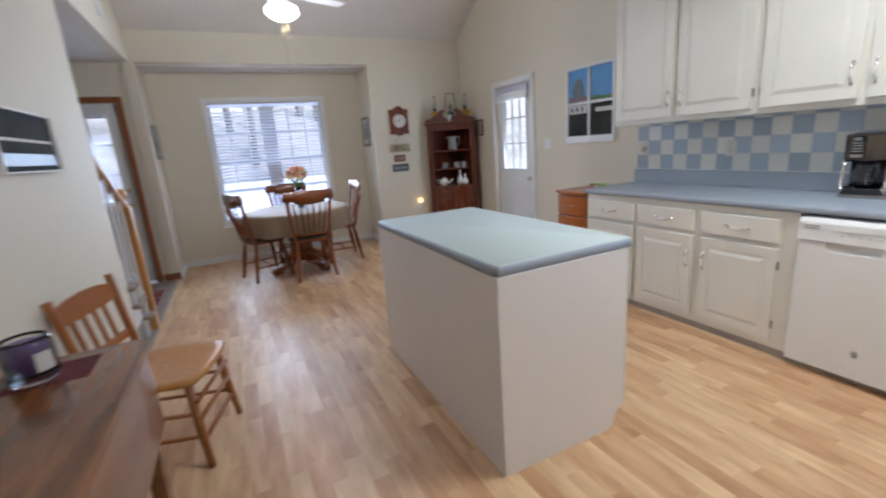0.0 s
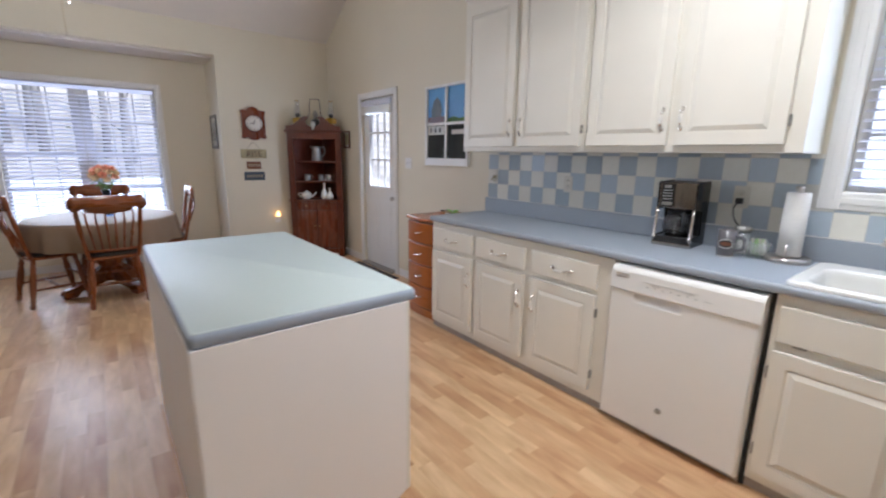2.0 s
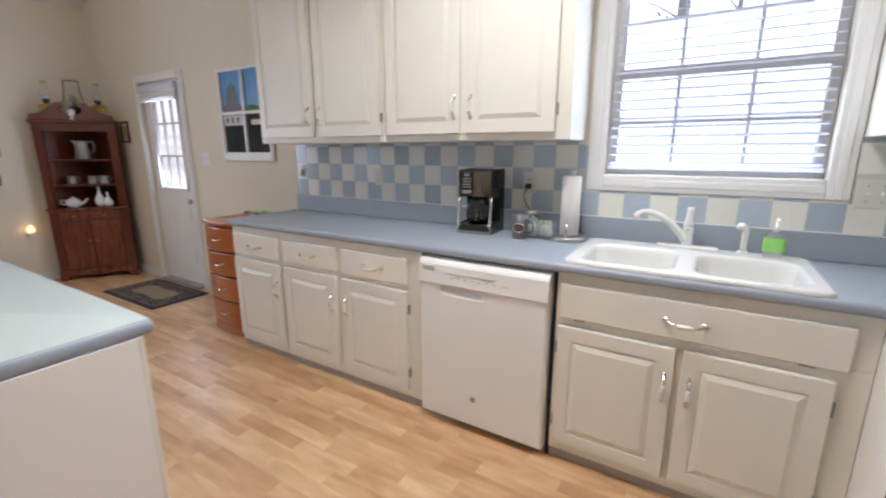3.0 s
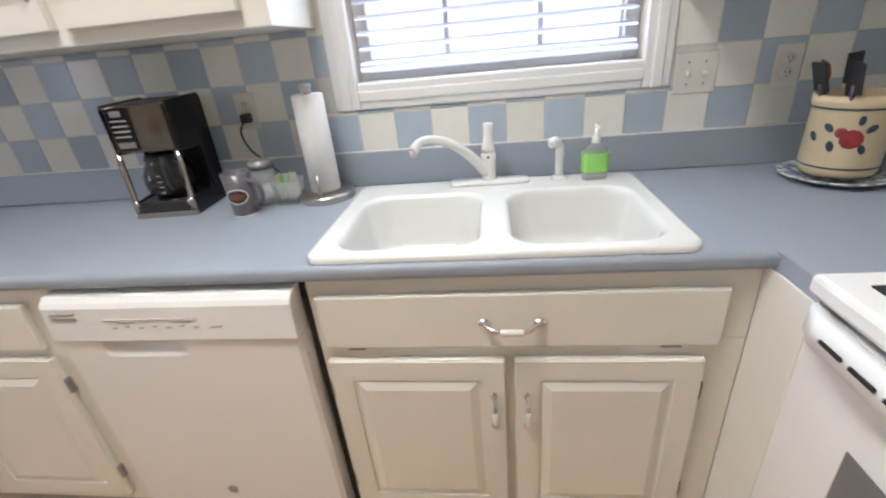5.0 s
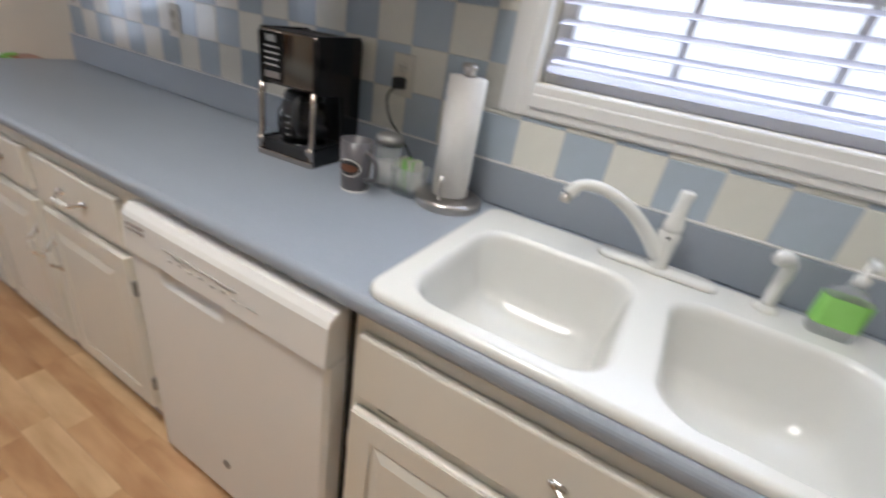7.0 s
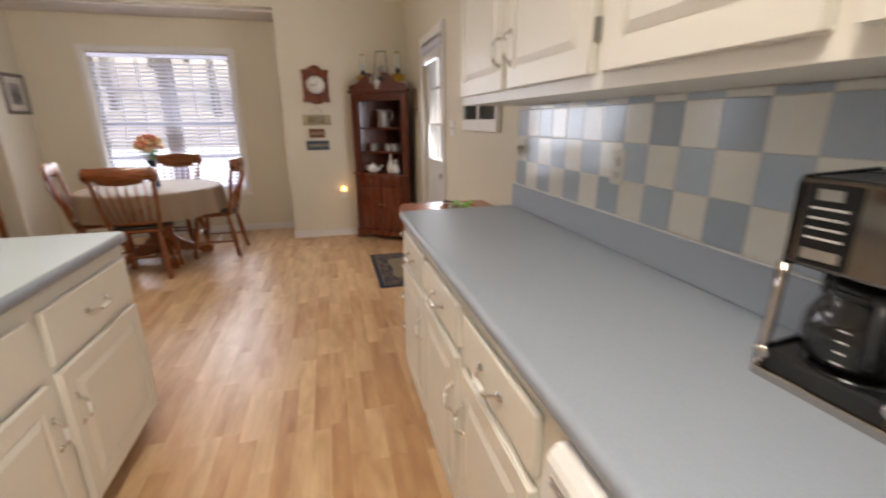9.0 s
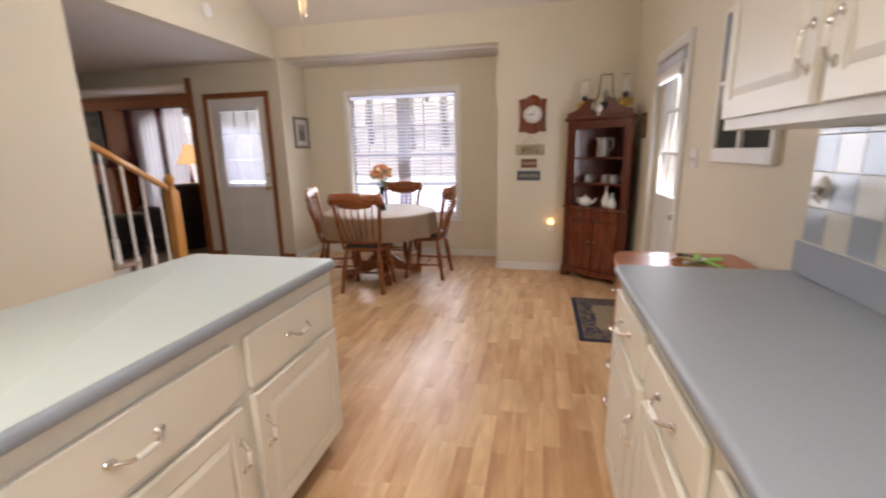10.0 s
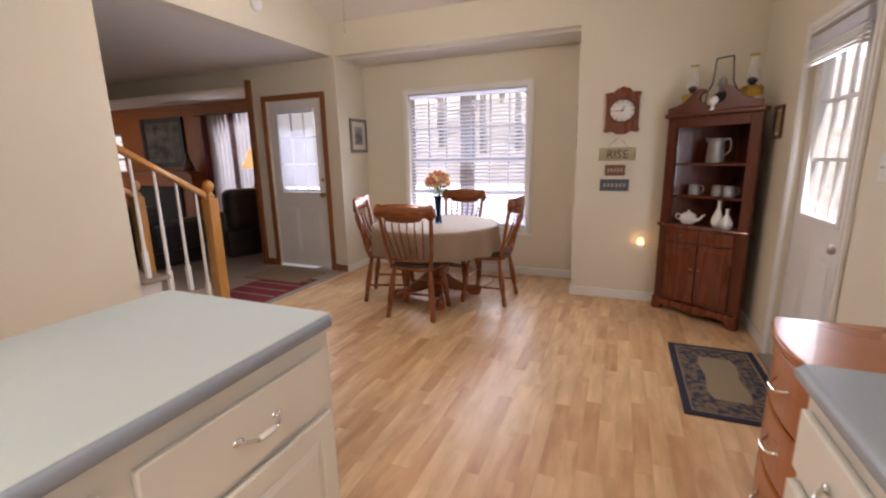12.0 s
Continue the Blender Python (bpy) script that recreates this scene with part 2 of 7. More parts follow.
M_SMOKE = mat("clear_jar_glass", (0.62, 0.65, 0.65), 0.06, coat=0.5)
M_SMOKE.node_tree.nodes["Principled BSDF"].inputs["Alpha"].default_value = 0.28
M_PANE = glass_mat("window_pane", (1, 1, 1), 0.0, 1.02)
M_BLIND = mat("white_blind_slat", (0.80, 0.80, 0.82), 0.5, (0.77, 0.77, 0.79), 6)
M_GROUND = mat("leaf_litter", (0.34, 0.30, 0.26), 1.0, (0.62, 0.57, 0.51), 1.1, bump=1.0, bscale=12, fac=0.35, detail=8)
M_BARK = mat("tree_bark", (0.30, 0.28, 0.26), 0.95, (0.44, 0.41, 0.38), 8, stretch=(3, 3, 1), bump=1.0, bscale=20)
M_FOL = mat("woodland_leaves", (0.22, 0.27, 0.12), 0.8, (0.32, 0.30, 0.18), 2)
M_SIDING = mat("pale_siding", (0.80, 0.80, 0.78), 0.6, (0.64, 0.64, 0.62), 3)
M_CONCRETE = mat("threshold_metal", (0.30, 0.27, 0.24), 0.5)


def translucent(m, color, share):
    nt = m.node_tree
    t = nt.nodes.new("ShaderNodeBsdfTranslucent")
    t.inputs[0].default_value = (*color, 1)
    mix = nt.nodes.new("ShaderNodeMixShader")
    mix.inputs[0].default_value = share
    out = next(q for q in nt.nodes if q.type == "OUTPUT_MATERIAL")
    nt.links.new(nt.nodes["Principled BSDF"].outputs[0], mix.inputs[1])
    nt.links.new(t.outputs[0], mix.inputs[2])
    nt.links.new(mix.outputs[0], out.inputs[0])


# white slats; the blue here puts the skylight's tint into their colour
translucent(M_BLIND, (0.78, 0.80, 0.96), 0.35)
translucent(M_PETAL, (0.9, 0.5, 0.32), 0.45)
translucent(M_PETAL2, (0.9, 0.72, 0.45), 0.45)
translucent(M_LEAF, (0.16, 0.34, 0.06), 0.35)
translucent(M_SHEER, (0.8, 0.78, 0.8), 0.4)


def plank_mat():
    m = mat("maple_laminate", (0.72, 0.52, 0.31), 0.36, (0.46, 0.28, 0.145), 3.0, stretch=(5, 1.1, 1), fac=0.50, bump=0.03, bscale=40, detail=3)
    nt = m.node_tree
    n, l = nt.nodes, nt.links
    b = n["Principled BSDF"]
    src = b.inputs["Base Color"].links[0].from_socket
    co = n.new("ShaderNodeTexCoord")
    geo = n.new("ShaderNodeNewGeometry")
    oi = n.new("ShaderNodeObjectInfo")
    add = n.new("ShaderNodeMath")
    add.operation = "ADD"
    l.new(geo.outputs["Random Per Island"], add.inputs[0])
    l.new(oi.outputs["Random"], add.inputs[1])
    fr = n.new("ShaderNodeMath")
    fr.operation = "FRACT"
    l.new(add.outputs[0], fr.inputs[0])
    rp = n.new("ShaderNodeValToRGB")
    e = rp.color_ramp.elements
    e[0].color, e[0].position = (0.80, 0.67, 0.56, 1), 0.0
    e[1].color, e[1].position = (1.10, 1.09, 1.03, 1), 1.0
    k = rp.color_ramp.elements.new(0.3)
    k.color = (0.95, 0.85, 0.77, 1)
    k = rp.color_ramp.elements.new(0.75)
    k.color = (1.05, 1.04, 1.0, 1)
    l.new(fr.outputs[0], rp.inputs[0])
    mx = n.new("ShaderNodeMix")
    mx.data_type, mx.blend_type = "RGBA", "MULTIPLY"
    mx.inputs[0].default_value = 1.0
    l.new(src, mx.inputs[6])
    l.new(rp.outputs[0], mx.inputs[7])
    l.new(mx.outputs[2], b.inputs["Base Color"])
    # grain shifts from strip to strip
    mp = next(x for x in n if x.type == "MAPPING")
    sc = n.new("ShaderNodeVectorMath")
    sc.operation = "SCALE"
    sc.inputs[0].default_value = (7.0, 3.0, 5.0)
    l.new(fr.outputs[0], sc.inputs["Scale"])
    l.new(sc.outputs[0], mp.inputs["Location"])
    return m


M_PLANK = plank_mat()

# ---- mesh helpers ----


def part(name, bm, material, parent=None, label="", smooth=False, kind=""):
    me = bpy.data.meshes.new(name)
    bmesh.ops.recalc_face_normals(bm, faces=bm.faces)
    bm.to_mesh(me)
    bm.free()
    me.materials.append(material)
    if smooth:
        me.polygons.foreach_set("use_smooth", [True] * len(me.polygons))
    ob = new(name, me)
    if parent is not None:
        ob.parent = parent
    return tagged(ob, label=label, kind=kind)


def thing(name, label, category, group="", kind="", m=None):
    ob = new(name)
    if m is not None:
        ob.matrix_world = m
    return tagged(ob, label, category, group, kind)


def box(x0, y0, z0, x1, y1, z1, bev=0.0, bm=None, seg=2):
    out = bm or bmesh.new()
    t = bmesh.new()
    x0, x1 = min(x0, x1), max(x0, x1)
    y0, y1 = min(y0, y1), max(y0, y1)
    z0, z1 = min(z0, z1), max(z0, z1)
    bmesh.ops.create_cube(t, size=1)
    for v in t.verts:
        v.co = Vector(((x0 + x1) / 2 + v.co.x * (x1 - x0), (y0 + y1) / 2 + v.co.y * (y1 - y0), (z0 + z1) / 2 + v.co.z * (z1 - z0)))
    if bev:
        bmesh.ops.bevel(t, geom=t.edges[:], offset=min(bev, 0.49 * min(x1 - x0, y1 - y0, z1 - z0)), segments=seg, profile=0.5, affect="EDGES")
    return merge(out, t)


def merge(out, t, m=None):
    if m is not None:
        bmesh.ops.transform(t, matrix=m, verts=t.verts)
    vs = {v: out.verts.new(v.co) for v in t.verts}
    for f in t.faces:
        try:
            nf = out.faces.new([vs[v] for v in f.verts])
            nf.smooth = f.smooth
        except ValueError:
            pass
    t.free()
    return out


def lathe(profile, seg=24, m=None, bm=None):
    """Profile of (radius, height), turned round z."""
    t = bmesh.new()
    rings = []
    for r, z in profile:
        if r < 1e-5:
            rings.append([t.verts.new((0, 0, z))])
        else:
            rings.append([t.verts.new((r * math.cos(2 * math.pi * i / seg), r * math.sin(2 * math.pi * i / seg), z)) for i in range(seg)])
    for a, b in zip(rings, rings[1:]):
        for i in range(seg):
            j = (i + 1) % seg
            q = [a[i % len(a)], a[j % len(a)], b[j % len(b)], b[i % len(b)]]
            q = list(dict.fromkeys(q))
            if len(q) > 2:
                f = t.faces.new(q)
                f.smooth = True
    return merge(bm or bmesh.new(), t, m)


def tube(points, r, seg=8, bm=None, caps=True):
    """A round bar along points; r is one radius or one a point."""
    t = bmesh.new()
    pts = [Vector(p) for p in points]
    rad = r if isinstance(r, (list, tuple)) else [r] * len(pts)
    rings = []
    up = None
    for i, p in enumerate(pts):
        d = (pts[min(i + 1, len(pts) - 1)] - pts[max(i - 1, 0)]).normalized()
        if up is None:
            up = Vector((0, 0, 1)) if abs(d.z) < 0.9 else Vector((1, 0, 0))
        s = d.cross(up).normalized()
        up = s.cross(d).normalized()
        rings.append([t.verts.new(p + (s * math.cos(2 * math.pi * k / seg) + up * math.sin(2 * math.pi * k / seg)) * rad[i]) for k in range(seg)])
    for a, b in zip(rings, rings[1:]):
        for k in range(seg):
            f = t.faces.new([a[k], a[(k + 1) % seg], b[(k + 1) % seg], b[k]])
            f.smooth = True
    if caps:
        t.faces.new(rings[0])
        t.faces.new(rings[-1])
    return merge(bm or bmesh.new(), t)


def arc(points, n=6):
    """A smooth line through the points."""
    p = [Vector(q) for q in points]
    p = [2 * p[0] - p[1]] + p + [2 * p[-1] - p[-2]]
    out = []
    for i in range(1, len(p) - 2):
        for k in range(n):
            t = k / n
            out.append(0.5 * ((2 * p[i]) + (p[i + 1] - p[i - 1]) * t + (2 * p[i - 1] - 5 * p[i] + 4 * p[i + 1] - p[i + 2]) * t * t + (3 * p[i] - p[i - 1] - 3 * p[i + 1] + p[i + 2]) * t ** 3))
    out.append(p[-2])
    return out


def prism(outline, depth, bev=0.0, m=None, bm=None):
    """An outline of (x, z) points made solid, from y = 0 to y = depth."""
    t = bmesh.new()
    a = [t.verts.new((x, 0, z)) for x, z in outline]
    b = [t.verts.new((x, depth, z)) for x, z in outline]
    t.faces.new(a)
    t.faces.new(b[::-1])
    for i in range(len(a)):
        j = (i + 1) % len(a)
        t.faces.new([a[j], a[i], b[i], b[j]])
    if bev:
        bmesh.ops.recalc_face_normals(t, faces=t.faces)
        es = [e for e in t.edges if len({round(v.co.y, 5) for v in e.verts}) == 1]
        bmesh.ops.bevel(t, geom=es, offset=bev, segments=2, profile=0.5, affect="EDGES")
    return merge(bm or bmesh.new(), t, m)


def wall_panels(name, axis, at, thick, a0, a1, z0, z1, holes, material):
    """A wall along an axis ("x" or "y") with its inner face at `at`, and openings (a0, a1, z0, z1)."""
    bm = bmesh.new()
    cuts = sorted({a0, a1, *[h[0] for h in holes], *[h[1] for h in holes]})
    zs = sorted({z0, z1, *[h[2] for h in holes], *[h[3] for h in holes]})
    na, nz = len(cuts) - 1, len(zs) - 1
    solid = {}
    for i in range(na):
        for k in range(nz):
            ca, cz = (cuts[i] + cuts[i + 1]) / 2, (zs[k] + zs[k + 1]) / 2
            solid[i, k] = not any(h[0] < ca < h[1] and h[2] < cz < h[3] for h in holes)
    def co(a, d, z):
        return (a, d, z) if axis == "x" else (d, a, z)
    vs = {}
    def v(i, s, k):
        key = (i, s, k)
        if key not in vs:
            vs[key] = bm.verts.new(co(cuts[i], at + s * thick, zs[k]))
        return vs[key]
    for (i, k), ok in solid.items():
        if not ok:
            continue
        for s in (0, 1):
            bm.faces.new([v(i, s, k), v(i + 1, s, k), v(i + 1, s, k + 1), v(i, s, k + 1)])
        for (di, dk, q) in ((-1, 0, [(i, k), (i, k + 1)]), (1, 0, [(i + 1, k), (i + 1, k + 1)]), (0, -1, [(i, k), (i + 1, k)]), (0, 1, [(i, k + 1), (i + 1, k + 1)])):
            if not solid.get((i + di, k + dk), False):
                (p, r), (p2, r2) = q
                bm.faces.new([v(p, 0, r), v(p2, 0, r2), v(p2, 1, r2), v(p, 1, r)])
    return tagged(part(name, bm, material), kind="structure")


def rrect(cx, cy, hx, hy, r, z, n=6):
    out = []
    for qx, qy, a in ((1, 1, 0), (-1, 1, 90), (-1, -1, 180), (1, -1, 270)):
        for k in range(n + 1):
            t = radians(a + 90 * k / n)
            out.append((cx + qx * (hx - r) + r * math.cos(t), cy + qy * (hy - r) + r * math.sin(t), z))
    return out


def loft(rings, b, cap_last=True, cap_first=False):
    vs = [[b.verts.new(p) for p in r] for r in rings]
    for r, q in zip(vs, vs[1:]):
        n = len(r)
        for k in range(n):
            f = b.faces.new([r[k], r[(k + 1) % n], q[(k + 1) % n], q[k]])
            f.smooth = True
    if cap_last:
        b.faces.new(vs[-1]).smooth = True
    if cap_first:
        b.faces.new(vs[0])
    return vs


# ---- large structure ----
def strip(name, x0, y0, z0, x1, y1, z1, material=M_TRIM, bev=0.003):
    return tagged(part(name, box(x0, y0, z0, x1, y1, z1, bev), material), kind="structure")


E, N, W, S = 5.28, 6.67, 1.195, -0.43
AX0, AX1, AN = 1.24, 3.88, 7.25
CT = 0.914

wall_east = wall_panels("wall_east", "y", E, 0.12, S - 0.12, N, 0, 4.6, [(0.304, 1.164, 1.245, 2.2), (4.95, 5.70, 0, 2.02)], M_WALL)
wall_north = wall_panels("wall_north", "x", N, 0.12, AX1, E + 0.12, 0, 3.4, [], M_WALL)
wall_header = wall_panels("wall_header", "x", N, 0.12, W - 0.1, AX1, 2.49, 3.4, [], M_WALL)
wall_alcove_east = wall_panels("wall_alcove_east", "y", AX1, 0.12, N + 0.12, AN, 0, 2.49, [], M_WALL)
wall_alcove_west = wall_panels("wall_alcove_west", "y", AX0 - 0.12, 0.12, N, AN, 0, 2.49, [], M_WALL)
wall_alcove_north = wall_panels("wall_alcove_north", "x", AN, 0.14, AX0 - 0.12, AX1 + 0.12, 0, 2.49, [(1.85, 3.30, 0.55, 2.1)], M_WALL)
tagged(part("ceiling_alcove", box(AX0, N + 0.12, 2.47, AX1, AN, 2.6), M_CEIL), kind="structure")
wall_west = wall_panels("wall_west", "y", W - 0.12, 0.12, S, 4.25, 0, 4.6, [], M_WALL)
wall_beam = wall_panels("wall_beam", "y", W - 0.12, 0.12, 4.25, N, 2.49, 4.6, [], M_WALL)
wall_south = wall_panels("wall_south", "x", S - 0.12, 0.12, -4.6, E, 0, 4.6, [], M_WALL)
wall_entry = wall_panels("wall_entry", "x", 6.70, 0.14, -0.05, AX0 - 0.12, 0, 2.5, [(0.155, 0.99, 0, 2.075)], M_WALL)
wall_entry_over = wall_panels("wall_entry_over", "x", 6.70, 0.14, -4.6, -0.05, 2.28, 2.5, [], M_WALL)
tagged(part("floor", box(W, S, -0.05, E, AN, -0.012), M_GROUT), kind="structure")
tagged(part("floor_foyer", box(-4.6, S, -0.05, W, 6.7, -0.004), M_CARPET), kind="structure")
tagged(part("floor_living", box(-7.2, 6.7, -0.05, -0.05, 9.0, -0.004), M_CARPET), kind="structure")


def slope_ceiling():
    bm = bmesh.new()
    pts = [(N + 0.05, 2.79), (3.9, 4.5), (1.6, 3.05), (S - 0.12, 3.0)]
    lo = [[bm.verts.new((x, y, z)) for x in (W - 0.1, E + 0.1)] for y, z in pts]
    hi = [[bm.verts.new((x, y, z + 0.12)) for x in (W - 0.1, E + 0.1)] for y, z in pts]
    for r in (lo, hi):
        for a, b in zip(r, r[1:]):
            bm.faces.new([a[0], a[1], b[1], b[0]])
    for k in (0, 1):
        for i in range(3):
            bm.faces.new([lo[i][k], lo[i + 1][k], hi[i + 1][k], hi[i][k]])
    bm.faces.new([lo[0][0], lo[0][1], hi[0][1], hi[0][0]])
    bm.faces.new([lo[-1][0], lo[-1][1], hi[-1][1], hi[-1][0]])
    return bm


tagged(part("ceiling", slope_ceiling(), M_CEIL), kind="structure")
tagged(part("ceiling_foyer", box(-4.6, S, 2.49, W - 0.12, 6.70, 2.6), M_CEIL), kind="structure")
tagged(part("ceiling_living", box(-7.2, 6.84, 2.50, -0.05, 9.0, 2.60), M_CEIL), kind="structure")
wall_foyer_west = wall_panels("wall_foyer_west", "y", -4.72, 0.12, S, 6.7, 0, 2.6, [], M_WALL)
wall_living_north = wall_panels("wall_living_north", "x", 8.8, 0.12, -7.2, -0.05, 0, 2.5, [(-3.2, -2.0, 0.35, 2.15), (-6.5, -6.05, 0.9, 2.0)], M_PANELWOOD)
wall_living_west = wall_panels("wall_living_west", "y", -7.32, 0.12, 6.7, 8.92, 0, 2.5, [], M_PANELWOOD)
wall_living_east = wall_panels("wall_living_east", "y", -0.16, 0.11, 6.84, 8.92, 0, 2.6, [], M_PANELWOOD)
for i in range(14):
    z = 0.2 * i - 0.3
    strip("siding_board", -0.048, 6.86, z, -0.03 , 8.93, z + 0.205, M_SIDING, 0.004)


for a in ((AX1, N - 0.012, 0, E, N, 0.085), (AX0, AN - 0.012, 0, AX1, AN, 0.085), (AX1 - 0.012, N, 0, AX1, AN - 0.012, 0.085),
          (AX0, N, 0, AX0 + 0.012, AN - 0.012, 0.085), (E - 0.012, 5.79, 0, E, N - 0.012, 0.085), (E - 0.012, 3.9, 0, E, 4.86, 0.085), (W, S, 0, W + 0.012, 4.25, 0.085)):
    strip("baseboard", *a)
for a in ((1.06, 6.684, 0, AX0 - 0.12, 6.70, 0.085), (-0.05, 6.684, 0, 0.09, 6.70, 0.085), (AX0 - 0.12, N - 0.015, 0, AX0 - 0.001, N, 0.085)):
    strip("baseboard", *a, material=M_TRIMWOOD)
strip("trim", W - 0.03, 4.25, 0.0, W + 0.01, N, 0.012, M_CONCRETE)


# ---- windows and doors ----
def casing(parent, axis, at, a0, a1, z0, z1, w, d, material, sill=False, bottom=True):
    """Trim round an opening; the trim stands d proud of the wall face at `at` on the side that d's sign gives."""
    lo, hi = min(at, at + d), max(at, at + d)
    def bx(p0, q0, p1, q1):
        b = box(p0, lo, q0, p1, hi, q1, 0.006) if axis == "x" else box(lo, p0, q0, hi, p1, q1, 0.006)
        inset = 0.3 * w
        e = d * 1.35
        l2, h2 = min(at, at + e), max(at, at + e)
        wide = p1 - p0 > q1 - q0
        if wide:
            c = (p0, q0 + inset, p1, q1 - inset)
        else:
            c = (p0 + inset, q0, p1 - inset, q1)
        return box(c[0], l2, c[1], c[2], h2, c[3], 0.004, b) if axis == "x" else box(l2, c[0], c[1], h2, c[2], c[3], 0.004, b)
    part("side_casing", bx(a0 - w, z0 if not bottom else z0 - w, a0, z1 + w), material, parent)
    part("side_casing", bx(a1, z0 if not bottom else z0 - w, a1 + w, z1 + w), material, parent)
    part("head_casing", bx(a0, z1, a1, z1 + w), material, parent)
    if bottom:
        part("sill_casing", bx(a0, z0 - w, a1, z0), material, parent)


def blinds(name, label, axis, at, a0, a1, z0, z1, pitch, width, tilt, group=""):
    t = thing(name, label, "window blind", group)
    mid = (a0 + a1) / 2
    def bx(p0, d0, q0, p1, d1, q1, bev=0.002):
        return box(p0, at + d0, q0, p1, at + d1, q1, bev) if axis == "x" else box(at + d0, p0, q0, at + d1, p1, q1, bev)
    part("head_rail", bx(a0, -0.02, z1 - 0.045, a1, 0.02, z1, 0.003), M_BLIND, t)
    part("bottom_rail", bx(a0, -width / 2, z0, a1, width / 2, z0 + 0.016, 0.003), M_BLIND, t)
    n = int((z1 - 0.05 - z0 - 0.02) / pitch)
    me = None
    for i in range(n):
        z = z0 + 0.03 + pitch * i
        if me is None:
            b = bmesh.new()
            rows = []
            for k in range(4):
                u = (k / 3 - 0.5) * width
                rows.append((u, 0.0025 * math.cos(math.pi * u / width)))
            top = [[b.verts.new((p, u * math.cos(tilt), h + u * math.sin(tilt)) if axis == "x" else (u * math.cos(tilt), p, h + u * math.sin(tilt))) for p in (a0 + 0.004, a1 - 0.004)] for u, h in rows]
            bot = [[b.verts.new(v.co - Vector((0, 0, 0.0022))) for v in r] for r in top]
            for r in (top, bot):
                for q, w2 in zip(r, r[1:]):
                    b.faces.new([q[0], q[1], w2[1], w2[0]])
            for k in (0, 3):
                b.faces.new([top[k][0], top[k][1], bot[k][1], bot[k][0]])
            for k in (0, 1):
                for q in range(3):
                    b.faces.new([top[q][k], top[q + 1][k], bot[q + 1][k], bot[q][k]])
            s = part("slat", b, M_BLIND, t)
            me = s.data
        else:
            s = new("slat", me)
            s.parent = t
        s.location = (0, at, z) if axis == "x" else (at, 0, z)
    for f in (0.15, 0.85):
        p = a0 + (a1 - a0) * f
        part("ladder_cord", bx(p - 0.001, -0.001, z0, p + 0.001, 0.001, z1 - 0.04, 0), M_BLIND, t)
    return t


def sash_window(t, axis, at, a0, a1, z0, z1, cols=2):
    """Two sashes with bars and panes in one opening."""
    zm = (z0 + z1) / 2
    def bx(p0, d0, q0, p1, d1, q1, bev=0.003, bm=None):
        return box(p0, at + d0, q0, p1, at + d1, q1, bev, bm) if axis == "x" else box(at + d0, p0, q0, at + d1, p1, q1, bev, bm)
    for q0, q1, off in ((z0, zm + 0.02, 0.0), (zm - 0.02, z1, 0.03)):
        b = bmesh.new()
        bx(a0, off, q0, a0 + 0.04, off + 0.03, q1, bm=b)
        bx(a1 - 0.04, off, q0, a1, off + 0.03, q1, bm=b)
        bx(a0 + 0.04, off, q0, a1 - 0.04, off + 0.03, q0 + 0.045, bm=b)
        bx(a0 + 0.04, off, q1 - 0.045, a1 - 0.04, off + 0.03, q1, bm=b)
        part("sash", b, M_TRIM, t)
        for i in range(1, cols):
            p = a0 + (a1 - a0) * i / cols
            part("muntin", bx(p - 0.008, off + 0.008, q0 + 0.04, p + 0.008, off + 0.022, q1 - 0.04, 0.001), M_TRIM, t)
        zc = (q0 + q1) / 2
        part("muntin", bx(a0 + 0.04, off + 0.006, zc - 0.008, a1 - 0.04, off + 0.024, zc + 0.008, 0.001), M_TRIM, t)
        pane = part("pane", bx(a0 + 0.035, off + 0.012, q0 + 0.04, a1 - 0.035, off + 0.016, q1 - 0.04, 0), M_PANE, t)
        pane.visible_shadow = False


window_1 = thing("window_1", "white double-hung kitchen window over the sink", "window", kind="structure")
casing(window_1, "y", E, 0.304, 1.164, 1.245, 2.2, 0.08, -0.018, M_TRIM)
sash_window(window_1, "y", E + 0.06, 0.304, 1.164, 1.245, 2.2, 3)
blinds("window_blind", "white horizontal slat blind lowered over the sink window", "y", E + 0.03, 0.316, 1.152, 1.272, 2.18, 0.042, 0.048, 0.3, "kitchen blinds")

window_2 = thing("window_2", "white twin double-hung window in the dining alcove", "window", kind="structure")
casing(window_2, "x", AN, 1.85, 3.30, 0.55, 2.1, 0.065, -0.016, M_TRIM)
part("mullion", box(2.525, AN + 0.056, 0.55, 2.625, AN + 0.12, 2.1, 0.004), M_TRIM, window_2)
part("stool", box(1.78, AN - 0.04, 0.462, 3.37, AN - 0.001, 0.484, 0.006), M_TRIM, window_2)
sash_window(window_2, "x", AN + 0.06, 1.85, 2.525, 0.55, 2.1, 3)
sash_window(window_2, "x", AN + 0.06, 2.625, 3.30, 0.55, 2.1, 3)
blinds("window_blind", "white slat blind lowered on one half of the twin window", "x", AN + 0.028, 1.86, 2.573, 0.565, 2.09, 0.042, 0.048, 0.42, "alcove blinds")
blinds("window_blind", "white slat blind lowered on one half of the twin window", "x", AN + 0.028, 2.577, 3.29, 0.565, 2.09, 0.042, 0.048, 0.42, "alcove blinds")


